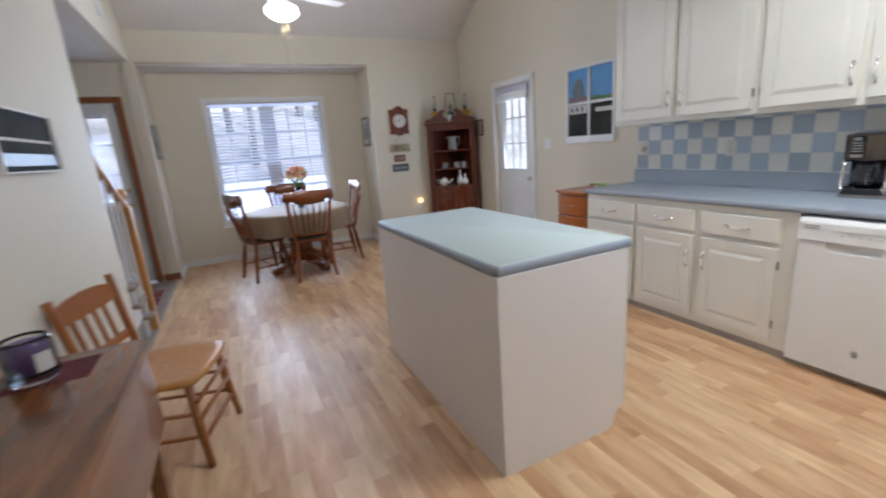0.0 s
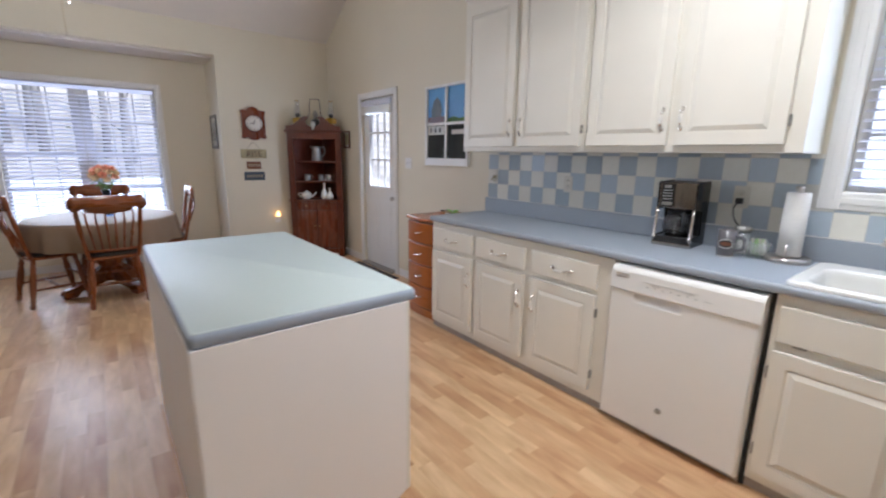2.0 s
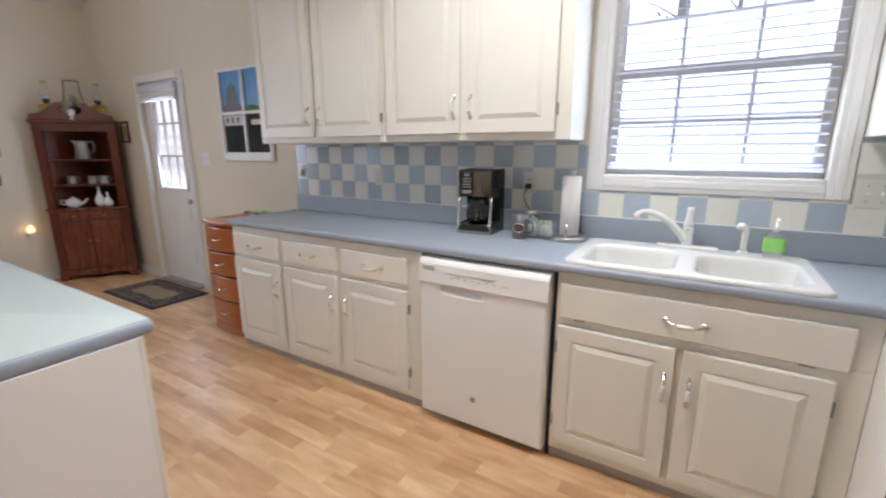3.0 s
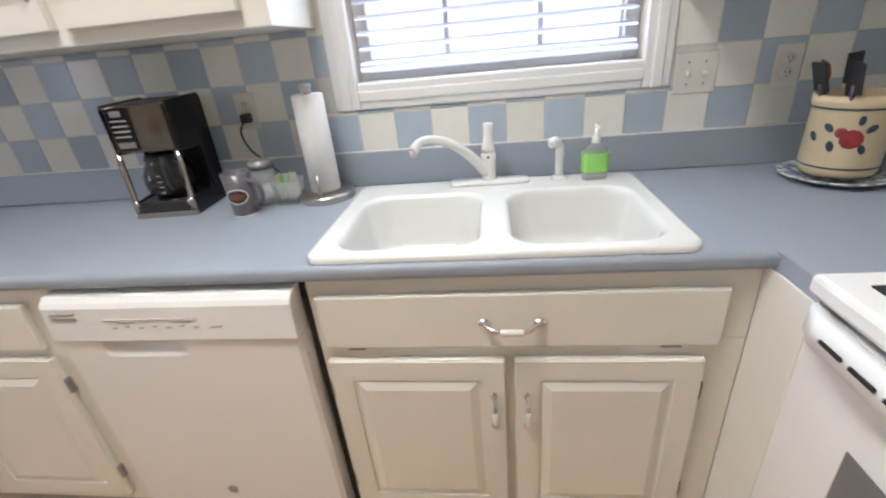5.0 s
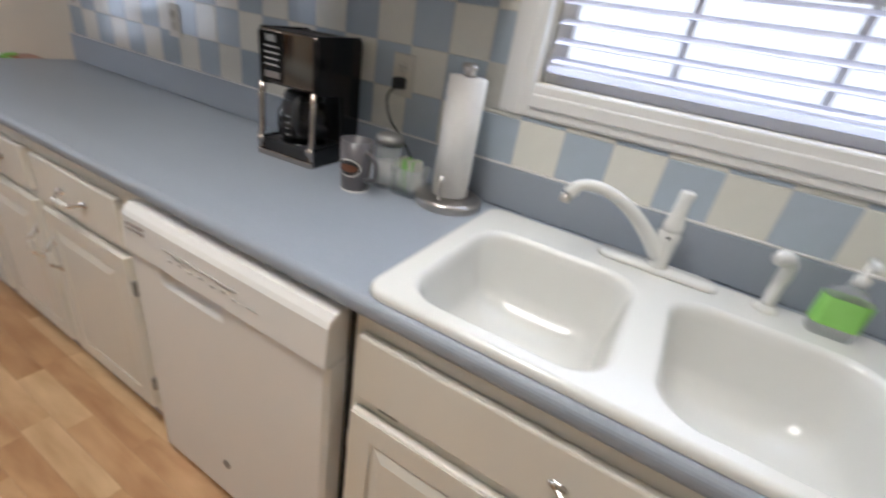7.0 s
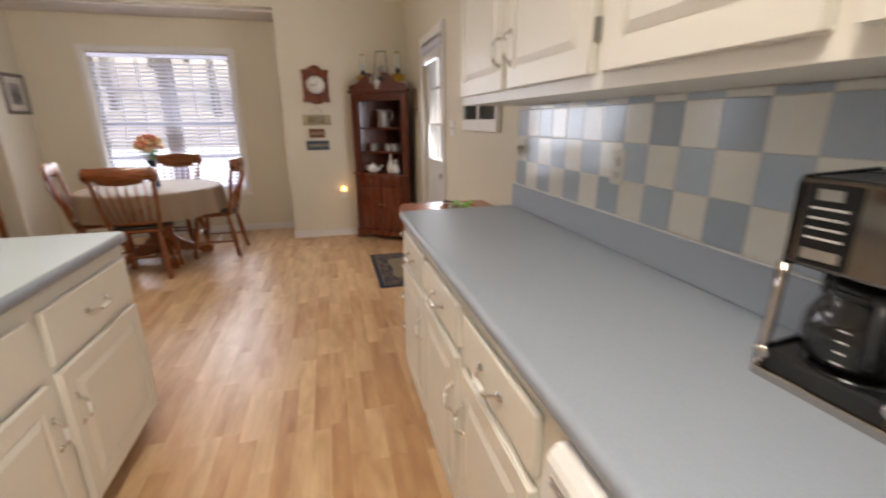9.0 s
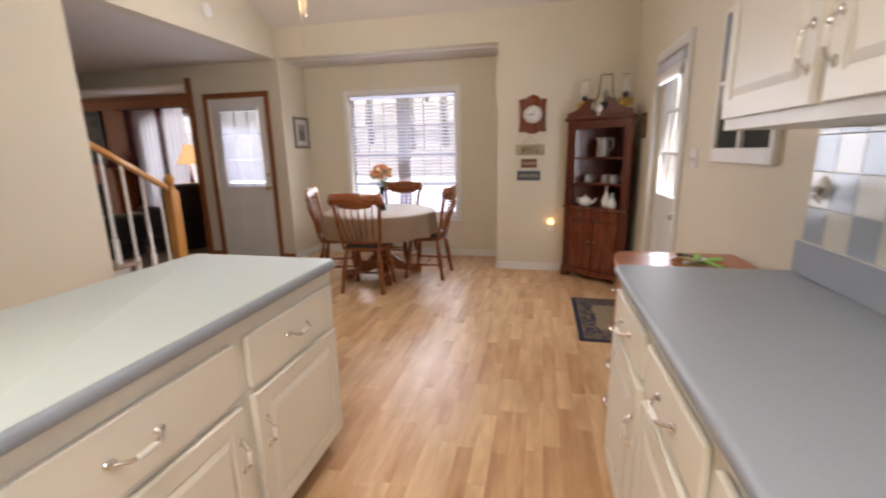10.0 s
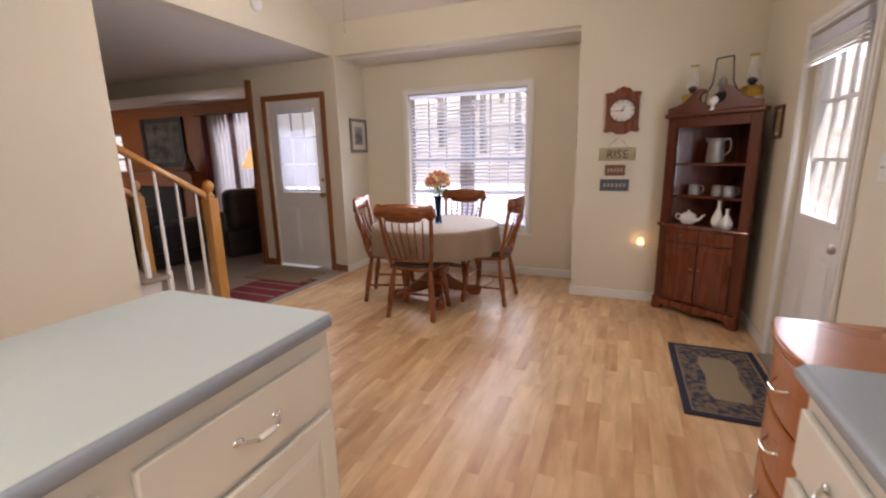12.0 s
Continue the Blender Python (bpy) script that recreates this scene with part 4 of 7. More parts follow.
soap = thing("soap_dispenser", "clear pump soap bottle with a green label", "soap bottle", m=pose(5.15, 0.450, ZD))
b = bmesh.new()
loft([rrect(0, 0, 0.018, 0.034, 0.012, 0), rrect(0, 0, 0.02, 0.037, 0.014, 0.01), rrect(0, 0, 0.02, 0.037, 0.014, 0.085), rrect(0, 0, 0.012, 0.013, 0.011, 0.103), rrect(0, 0, 0.011, 0.011, 0.01, 0.11)], b, True, True)
part("bottle", b, M_SMOKE, soap, smooth=True)
b = bmesh.new()
loft([rrect(0, 0, 0.0212, 0.0382, 0.0145, 0.024), rrect(0, 0, 0.0212, 0.0382, 0.0145, 0.08)], b, False)
part("label", b, M_GREEN, soap)
part("pump", lathe([(0, 0.16), (0.006, 0.159), (0.006, 0.128), (0.012, 0.124), (0.013, 0.108), (0, 0.108)], 14), M_SINK, soap)
part("nozzle", tube([(0.008, 0, 0.157), (-0.028, 0, 0.157), (-0.036, 0, 0.150)], [0.006, 0.005, 0.004], 8), M_SINK, soap)

# ---- worktop things ----
cm = thing("coffee_maker", "black and steel drip coffee maker with its glass carafe", "coffee maker", m=pose(5.168, 1.786, CT, 0, 0, -86))
# local: x across the front, face towards -y
CW = 0.098
side = [(-0.122, 0.0), (0.085, 0.0), (0.085, 0.335), (0.073, 0.350), (-0.104, 0.345), (-0.116, 0.332), (-0.112, 0.200), (0.0, 0.190), (0.012, 0.060), (-0.122, 0.052)]
b = bmesh.new()
for x in (-CW, CW - 0.008):
    prism([(y, z) for y, z in side], 0.008, 0.002, Matrix(((0, 1, 0, x), (1, 0, 0, 0), (0, 0, 1, 0), (0, 0, 0, 1))), b)
part("side_panel", b, M_BLACKG, cm)
part("base", box(-CW + 0.0085, -0.118, 0.0, CW - 0.0085, 0.080, 0.050, 0.006), M_BLACK, cm)
part("hot_plate", lathe([(0, 0.006), (0.058, 0.006), (0.064, 0.003), (0.066, 0)], 32, pose(0, -0.048, 0.0505)), M_BLACKG, cm)
part("tower", box(-CW + 0.0085, 0.022, 0.051, CW - 0.0085, 0.083, 0.345, 0.004), M_BLACK, cm)
part("brew_head", box(-CW + 0.0085, -0.102, 0.208, CW - 0.0085, 0.021, 0.343, 0.004), M_BLACK, cm)
part("filter_cone", lathe([(0.0, 0.196), (0.03, 0.196), (0.062, 0.2075), (0, 0.2075)], 28, pose(0, -0.048, 0)), M_BLACK, cm)
b = bmesh.new()
loft([[(x, -0.108 - 0.011 * math.cos((x + 0.0) / CW * 1.35), z) for x in [CW * (k / 8 - 1) for k in range(17)]] + [(x, -0.1025, z) for x in [CW * (1 - k / 8) for k in range(17)]] for z in (0.206, 0.212, 0.334, 0.341)], b, True, True)
part("steel_front", b, M_STEELREFL, cm, "polished steel front", smooth=False)
part("control_face", box(-0.078, -0.1215, 0.212, -0.008, -0.112, 0.336, 0.002), M_BLACKG, cm)
for i in range(4):
    part("button", box(-0.068, -0.1235, 0.253 + i * 0.015, -0.020, -0.1212, 0.2565 + i * 0.015, 0.0005), M_LETTER3, cm)
part("clock_display", box(-0.068, -0.1235, 0.222, -0.018, -0.1212, 0.238), M_STEEL, cm)
part("brew_window", box(-0.062, -0.1232, 0.312, -0.030, -0.1213, 0.328), M_PEWTER, cm)
for s in (-1, 1):
    x0, x1 = sorted((s * CW, s * (CW - 0.014)))
    lo, hi = sorted((s * (CW + 0.001), s * (CW - 0.013)))
    b = bmesh.new()
    loft([[(lo, y, z), (hi, y, z), (hi, y + 0.010, z), (lo, y + 0.010, z)] for y, z in ((-0.128, 0.020), (-0.128, 0.055), (-0.123, 0.075), (-0.120, 0.15), (-0.119, 0.205))], b, True, True)
    part("frame_leg", b, M_MIRROR, cm)
part("steel_band", box(-CW - 0.002, -0.130, 0.001, CW + 0.002, -0.118, 0.019, 0.003), M_MIRROR, cm, "polished steel band")
for s in (-1, 1):
    part("band_end", lathe([(0, 0.005), (0.009, 0.004), (0.012, 0)], 16, pose(s * (CW - 0.008), -0.128, 0.047, 90)), M_MIRROR, cm)
CZ = pose(0.0, -0.048, 0.058)
carafe = part("carafe", lathe([(0.0, 0.004), (0.055, 0.0), (0.071, 0.012), (0.076, 0.04), (0.074, 0.07), (0.062, 0.098), (0.050, 0.112), (0.053, 0.122), (0.050, 0.122), (0.047, 0.112), (0.059, 0.097), (0.071, 0.07), (0.073, 0.04), (0.068, 0.014), (0.0, 0.007)], 36, CZ), M_CARAFE, cm, "glass carafe")
part("coffee", lathe([(0, 0.0075), (0.066, 0.0145), (0.0705, 0.03), (0, 0.03)], 32, CZ), M_BLACK, carafe)
part("lid", lathe([(0, 0.136), (0.035, 0.135), (0.050, 0.130), (0.054, 0.122), (0, 0.122)], 28, CZ), M_BLACK, carafe)
part("carafe_handle", tube(arc([(0.030, -0.090, 0.180), (0.050, -0.128, 0.178), (0.054, -0.136, 0.13), (0.044, -0.112, 0.090)], 5), 0.009, 10), M_BLACK, carafe, smooth=True)
part("carafe_band", lathe([(0.0535, 0.112), (0.0555, 0.113), (0.0555, 0.121), (0.0535, 0.122)], 28, CZ), M_BLACK, carafe)
for i in range(4):
    part("level_mark", box(0.008, -0.1265, 0.080 + i * 0.017, 0.020, -0.1245, 0.0815 + i * 0.017), M_PORC, carafe)

cord = thing("power_cord", "black coffee maker cord plugged into the wall outlet", "power cord")
part("plug", box(E - 0.045, 1.535, 1.155, E - 0.012, 1.565, 1.185, 0.006), M_BLACK, cord)
part("cable", tube(arc([(E - 0.04, 1.55, 1.165), (E - 0.065, 1.56, 1.13), (E - 0.055, 1.548, 1.07), (E - 0.05, 1.50, 1.02), (E - 0.05, 1.455, 0.96), (E - 0.055, 1.47, 0.919)], 6), 0.0032, 8), M_BLACK, cord, smooth=True)

towel = thing("paper_towel_holder", "paper towel roll upright on a brushed steel stand", "paper towels", m=pose(5.16, 1.29, CT))
part("base", lathe([(0, 0.026), (0.080, 0.025), (0.087, 0.021), (0.089, 0.014), (0.088, 0)], 40), M_STEEL, towel)
part("rod", lathe([(0, 0.352), (0.014, 0.351), (0.019, 0.346), (0.0195, 0.341), (0.015, 0.337), (0.015, 0.328), (0.0165, 0.324), (0.007, 0.322), (0.007, 0.02)], 24), M_STEEL, towel)
part("paper_roll", lathe([(0.019, 0.322), (0.043, 0.322), (0.0465, 0.319), (0.0475, 0.030), (0.019, 0.028), (0.019, 0.322)], 36), M_PAPER, towel)
part("spring_arm", tube([(-0.054, -0.002, 0.02), (-0.060, -0.002, 0.05), (-0.057, -0.002, 0.088)], 0.0055, 10), M_STEEL, towel)

mug = thing("mug", "grey stoneware travel mug with an oval badge on the worktop", "mug", m=pose(5.04, 1.510, CT) @ Matrix.Diagonal((1.05, 1.05, 1.14, 1)))
part("body", lathe([(0.0, 0.0), (0.033, 0.0), (0.035, 0.006), (0.041, 0.115), (0.038, 0.115), (0.033, 0.01), (0, 0.008)], 28), M_GREYMUG, mug)
part("handle", tube(arc([(-0.01, -0.038, 0.095), (-0.015, -0.068, 0.085), (-0.012, -0.070, 0.045), (-0.006, -0.036, 0.03)], 5), 0.006, 10), M_GREYMUG, mug, smooth=True)
part("foot_ring", lathe([(0.0, -0.0002), (0.0345, -0.0002), (0.0362, 0.004), (0.0345, 0.0045), (0, 0.004)], 28), M_PORC, mug)


def wrapped_oval(w, h, r_out):
    """A thin oval laid on the round side of the mug."""
    b = bmesh.new()
    hub = b.verts.new((-(r_out + 0.0385), 0, 0.058))
    rim = []
    for k in range(24):
        t = 2 * math.pi * k / 24
        a, z = w * math.cos(t) / 0.0385, 0.058 + h * math.sin(t)
        r = 0.0353 + 0.0055 * z / 0.115 + r_out
        rim.append(b.verts.new((-r * math.cos(a), r * math.sin(a), z)))
    for k in range(24):
        b.faces.new([hub, rim[k], rim[(k + 1) % 24]])
    return b


for name, w, h, r, mm in (("badge_rim", 0.031, 0.021, 0.0012, M_PORC), ("badge", 0.0275, 0.0175, 0.0018, M_BLACK), ("badge_print", 0.022, 0.009, 0.0024, M_SIGN2)):
    q = part(name, wrapped_oval(w, h, r), mm, mug)
    q.matrix_local = pose(0, 0, 0, 0, 0, 12)
shaker = thing("sugar_shaker", "glass sugar shaker with a metal top", "sugar shaker", m=pose(5.135, 1.478, CT) @ Matrix.Diagonal((1.05, 1.05, 1.12, 1)))
part("jar", lathe([(0, 0), (0.036, 0), (0.038, 0.006), (0.034, 0.11), (0.031, 0.11), (0.034, 0.008), (0, 0.006)], 16), M_SMOKE, shaker)
part("sugar", lathe([(0, 0.009), (0.032, 0.009), (0.031, 0.06), (0, 0.064)], 16), M_PAPER, shaker)
part("lid", lathe([(0, 0.131), (0.012, 0.130), (0.030, 0.127), (0.037, 0.121), (0.038, 0.106), (0, 0.106)], 24), M_PEWTER, shaker)
dish = thing("packet_dish", "square glass dish of green sweetener packets", "dish", m=pose(5.135, 1.402, CT) @ Matrix.Diagonal((1, 1, 1.25, 1)))
b = bmesh.new()
loft([rrect(0, 0, 0.036, 0.036, 0.008, 0), rrect(0, 0, 0.042, 0.042, 0.008, 0.06), rrect(0, 0, 0.039, 0.039, 0.008, 0.06), rrect(0, 0, 0.033, 0.033, 0.006, 0.006)], b, True, True)
part("dish_glass", b, M_SMOKE, dish)
rnd = random.Random(4)
for i in range(7):
    q = part("packet", box(-0.025, -0.001, 0, 0.025, 0.001, 0.062, 0.0005), M_GREEN if i % 2 else M_PAPER, dish)
    q.matrix_local = pose(rnd.uniform(-0.004, 0.004), -0.024 + i * 0.008, 0.012, rnd.uniform(-8, 8), rnd.uniform(-6, 6), rnd.uniform(-12, 12))

crock = thing("utensil_crock", "cream stoneware crock painted with a rose on the worktop", "utensil crock", m=pose(5.09, -0.165, CT + 0.022))
part("pot", lathe([(0, 0), (0.078, 0), (0.083, 0.008), (0.086, 0.02), (0.084, 0.17), (0.088, 0.18), (0.088, 0.2), (0.078, 0.2), (0.078, 0.02), (0, 0.015)], 36), M_CROCK, crock)
for z in (0.022, 0.168):
    part("painted_band", lathe([(0.0862, z), (0.0872, z + 0.001), (0.0872, z + 0.004), (0.0862, z + 0.005)], 36), M_LEAFB, crock)
rnd = random.Random(8)
for k, (a, z, r, mm) in enumerate(((153, 0.10, 0.024, M_ROSE), (138, 0.115, 0.013, M_ROSE), (170, 0.075, 0.013, M_LEAFB), (176, 0.125, 0.014, M_LEAFB), (128, 0.08, 0.014, M_LEAFB), (120, 0.125, 0.013, M_LEAFB), (160, 0.145, 0.012, M_LEAFB), (98, 0.10, 0.014, M_LEAFB))):
    ob = part("painted_flower" if mm is M_ROSE else "painted_leaf", lathe([(0, 0.0022), (r * 0.8, 0.0016), (r, 0)], 10, pose(0, 0, 0, 0, 0, 0) @ Matrix.Diagonal((1, 0.6 if mm is M_LEAFB else 1, 1, 1))), mm, crock)
    ob.matrix_local = pose(0, 0, 0, 0, 0, a) @ pose(0.0852, 0, z, 0, 90, 0) @ pose(0, 0, 0, 0, 0, rnd.uniform(0, 180))
for k, (x, y, ax, ay, mm) in enumerate(((0.0, 0.04, -19, 0, M_BLACK), (-0.03, 0.02, -14, -10, M_BLACK), (0.02, 0.03, -12, 6, M_CHERRY2), (-0.02, -0.03, 8, -12, M_BLACK), (0.03, -0.03, 2, 10, M_BLACK))):
    u = part("spatula" if mm is M_BLACK else "wooden_spoon", tube([(0, 0, 0), (0, 0, 0.22)], [0.006, 0.007], 8), mm, crock)
    u.matrix_local = pose(x, y * 0.5, 0.018, ax, ay)
    part("head", box(-0.026, -0.003, 0.20, 0.026, 0.003, 0.275, 0.003) if mm is M_BLACK else lathe([(0, 0.20), (0.012, 0.205), (0.024, 0.23), (0.022, 0.255), (0, 0.27)], 12, Matrix.Diagonal((1, 0.4, 1, 1))), mm, u)
plate = thing("plate", "blue and white plate under the utensil crock", "plate", m=pose(5.09, -0.165, CT))
part("dish_body", lathe([(0, 0.006), (0.07, 0.006), (0.09, 0.012), (0.125, 0.021), (0.127, 0.018), (0.09, 0.004), (0.07, 0), (0, 0)], 40), M_PLATE, plate)

# range
rg = thing("range", "white electric range with a black glass cooktop", "range")
part("body", box(3.735, S + 0.002, 0.03, 4.53, 0.19, 0.905, 0.004), M_APPL, rg)
part("cooktop_frame", box(3.735, S + 0.002, 0.906, 4.532, 0.235, 0.945, 0.010), M_APPL, rg)
part("cooktop_glass", box(3.785, S + 0.09, 0.9455, 4.48, 0.185, 0.949, 0.002), M_BLACK, rg)
odoor = part("oven_door", box(3.745, 0.191, 0.16, 4.52, 0.225, 0.89, 0.008), M_APPL, rg)
part("oven_glass", box(3.87, 0.2255, 0.30, 4.37, 0.228, 0.72, 0.002), M_OVEN, odoor)
b = bmesh.new()
loft([[(x, y - 0.02, z + 0.026), (x, y, z + 0.022), (x, y + 0.004, z - 0.022), (x, y - 0.02, z - 0.03)] for x, y, z in ((3.75, 0.232, 0.872), (3.80, 0.258, 0.875), (4.13, 0.265, 0.875), (4.46, 0.258, 0.875), (4.515, 0.232, 0.872))], b, True, True)
part("oven_handle", b, M_APPL, odoor, smooth=True)
for i in range(5):
    part("vent_slot", box(4.15 + i * 0.06, 0.2645, 0.876, 4.195 + i * 0.06, 0.2685, 0.882), M_DARK, rg)
part("back_guard", box(3.735, S + 0.002, 0.936, 4.53, S + 0.07, 1.12, 0.01), M_APPL, rg)
part("storage_drawer", box(3.745, 0.191, 0.04, 4.52, 0.222, 0.15, 0.006), M_APPL, rg)

# wall plates
def outlet(y, z, kind, label):
    t = thing("wall_outlet" if kind != "switch2" else "light_switch", label, "outlet" if kind != "switch2" else "light switch", m=pose(E - (0.0015 if y > 4 else 0.008), y, z, 0, 0, -90))
    w = 0.058 if kind == "switch2" else 0.036
    cover = M_TRIM if y > 4 else M_PLATEC
    part("cover_plate", box(-w, -0.006, -0.057, w, 0, 0.057, 0.003), cover, t)
    if kind == "outlet":
        for s in (-1, 1):
            soc = part("socket", lathe([(0, 0.003), (0.015, 0.0025), (0.0165, 0)], 20, pose(0, -0.006, s * 0.02, 90)), cover, t)
            for k in (-1, 1):
                part("slot", box(k * 0.006 - 0.001, -0.0105, s * 0.02 - 0.001, k * 0.006 + 0.001, -0.0098, s * 0.02 + 0.007), M_DARK, soc)
            part("slot", box(-0.002, -0.0105, s * 0.02 - 0.009, 0.002, -0.0098, s * 0.02 - 0.006), M_DARK, soc)
    else:
        for k in ((-1, 1) if kind == "switch2" else (0,)):
            part("toggle", box(k * 0.023 - 0.005, -0.018, -0.006, k * 0.023 + 0.005, -0.006, 0.008, 0.002), M_TRIM, t)
            for s in (-1, 1):
                part("screw", lathe([(0, 0.0015), (0.003, 0.001), (0.003, 0)], 8, pose(k * 0.023, -0.007, s * 0.03, 90)), M_PEWTER, t)
    return t


outlet(1.55, 1.19, "outlet", "white duplex wall outlet with a plug in it")
outlet(0.155, 1.195, "switch2", "white double light switch plate on the tiles")
outlet(-0.09, 1.195, "outlet", "white duplex wall outlet near the corner")
outlet(2.62, 1.19, "outlet", "white duplex wall outlet on the tiles")
outlet(4.67, 1.29, "switch2", "white double light switch beside the back door")

hook = thing("wall_ornament", "small white wall hook with dried leaves on the tiles", "wall ornament", m=pose(E - 0.010, 3.355, 1.2, 0, 0, -90))
part("plaque", lathe([(0, 0.008), (0.022, 0.007), (0.026, 0)], 18, pose(0, 0, 0.02, 90) @ Matrix.Diagonal((1, 1.5, 1, 1))), M_PORC, hook)
part("knob", lathe([(0, 0.03), (0.011, 0.026), (0.008, 0.01), (0.008, 0)], 12, pose(0, -0.006, 0.015, 90)), M_PORC, hook)
rnd = random.Random(31)
for i in range(5):
    b = bmesh.new()
    a = rnd.uniform(0, 360)
    loft([[(0.001, 0, 0), (0, 0.001, 0), (-0.001, 0, 0)], [(0.009, 0, 0.016), (0, 0.002, 0.016), (-0.009, 0, 0.016)], [(0.001, 0.004, 0.036), (0, 0.005, 0.036), (-0.001, 0.004, 0.036)]], b, True, True)
    q = part("dried_leaf", b, M_SIGN1, hook)
    q.matrix_local = pose(0, -0.02, -0.005, 0, a, 0)

outlet(6.42, 1.24, "switch1", "small white thermostat-like wall switch by the corner cabinet")

# ---- island ----
IX0, IX1, IY0, IY1 = 2.787, 3.508, 1.963, 3.375
isl = thing("kitchen_island", "white kitchen island with a pale blue laminate top and drawers", "kitchen island")
notch = [(IX0 + 0.002, 0.0), (3.375, 0.0), (3.392, 0.018), (3.425, 0.085), (IX1 - 0.048, 0.105), (IX1 - 0.048, CT - 0.041), (IX0 + 0.002, CT - 0.041)]
for y, w in ((IY0 - 0.004, 0.018), (IY1 - 0.016, 0.018)):
    part("end_panel", prism(notch, w, 0.001, pose(0, y, 0)), M_PANEL, isl)
part("side_panel", box(IX0 - 0.002, IY0 - 0.0045, 0.0, IX0 + 0.0015, IY1 + 0.0025, CT - 0.041, 0.001), M_PANEL, isl)
part("bottom_board", box(IX0 + 0.003, IY0 + 0.0145, 0.09, IX1 - 0.061, IY1 - 0.0165, 0.105), M_PANEL, isl)
part("toe_kick", box(3.36, IY0 + 0.0145, 0.0, 3.372, IY1 - 0.0165, 0.0895), M_TOE, isl)
part("face_frame", box(IX1 - 0.0475, IY0 - 0.004, 0.105, IX1 - 0.035, IY1 + 0.002, CT - 0.041, 0.002), M_CAB, isl)
b = bmesh.new()
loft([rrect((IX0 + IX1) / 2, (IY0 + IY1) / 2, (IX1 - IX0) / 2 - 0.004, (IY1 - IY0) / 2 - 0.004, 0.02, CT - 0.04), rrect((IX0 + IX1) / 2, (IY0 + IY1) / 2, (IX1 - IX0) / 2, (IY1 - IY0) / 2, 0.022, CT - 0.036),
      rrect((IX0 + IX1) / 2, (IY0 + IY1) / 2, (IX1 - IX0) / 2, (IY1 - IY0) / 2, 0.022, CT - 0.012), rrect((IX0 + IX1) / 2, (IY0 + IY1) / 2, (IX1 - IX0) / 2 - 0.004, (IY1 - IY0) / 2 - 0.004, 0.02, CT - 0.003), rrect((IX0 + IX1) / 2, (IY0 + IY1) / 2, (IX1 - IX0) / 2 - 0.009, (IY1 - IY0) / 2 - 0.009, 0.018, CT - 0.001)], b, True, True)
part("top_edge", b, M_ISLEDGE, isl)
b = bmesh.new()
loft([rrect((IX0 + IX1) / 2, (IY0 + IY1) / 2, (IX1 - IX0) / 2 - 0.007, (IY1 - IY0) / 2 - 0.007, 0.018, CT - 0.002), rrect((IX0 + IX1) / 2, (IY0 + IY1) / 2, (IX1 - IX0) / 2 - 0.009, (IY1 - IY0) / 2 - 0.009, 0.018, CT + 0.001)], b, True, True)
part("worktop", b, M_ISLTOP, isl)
for y0, y1 in ((2.04, 2.725), (2.782, 3.345)):
    raised_door(isl, "drawer_front", y1 - y0, 0.18, pose(IX1 - 0.035, y0, 0.63, 0, 0, 90), ((y1 - y0) / 2, 0.092, False), panel=False)
for y0, y1, hs in ((2.04, 2.725, 1), (2.782, 3.345, 0)):
    w = y1 - y0
    raised_door(isl, "door", w, 0.50, pose(IX1 - 0.035, y0, 0.105, 0, 0, 90), (w - 0.03 if hs else 0.045, 0.345, True), [(0 if hs else w, 0.08), (0 if hs else w, 0.42)])

# ---- small drawer chest at the end of the worktop ----
def chest():
    t = thing("drawer_chest", "glossy orange pine chest with four bowed drawers and brass pulls", "chest of drawers", m=pose(4.76, 3.465, 0))
    W2, D = 0.44, 0.50
    def outline(bow, x0, x1, y0, y1, n=10):
        pts = [(x1, y0)]
        pts += [(x1, y1)]
        for k in range(n + 1):
            u = 1 - k / n
            pts.append((x0 - bow * math.sin(math.pi * u) ** 0.8, y0 + (y1 - y0) * u))
        return pts
    def slab(pts, z0, z1, bev=0.0):
        return prism([(x, z) for x, z in pts], z1 - z0, bev, Matrix(((1, 0, 0, 0), (0, 0, 1, 0), (0, 1, 0, z0), (0, 0, 0, 1))))
    part("carcass", slab([(0.02, 0), (D, 0), (D, W2 - 0.005), (0.02, W2 - 0.005)], 0.06, 0.825), M_CHEST, t)
    part("top", slab(outline(0.045, -0.01, D, -0.002, W2 + 0.01), 0.84, 0.865, 0.006), M_CHEST, t, "polished orange pine top")
    zs = (0.085, 0.275, 0.465, 0.65, 0.835)
    for i in range(4):
        part("drawer", slab(outline(0.035, -0.005, 0.03, 0.012, W2 - 0.012), zs[i], zs[i + 1] - 0.012, 0.006), M_CHEST, t)
    for i in range(4):
        d = part("pull", tube(arc([(-0.036, W2 / 2 - 0.045, zs[i] + 0.10), (-0.058, W2 / 2 - 0.025, zs[i] + 0.088), (-0.062, W2 / 2 + 0.005, zs[i] + 0.085), (-0.058, W2 / 2 + 0.03, zs[i] + 0.088), (-0.036, W2 / 2 + 0.05, zs[i] + 0.10)], 4), 0.0045, 8), M_CHROME, t, "bright metal bail pull", smooth=True)
    part("plinth", slab(outline(0.025, 0.0, D, 0.004, W2 - 0.004), 0.0, 0.07, 0.004), M_CHEST, t)
    return t


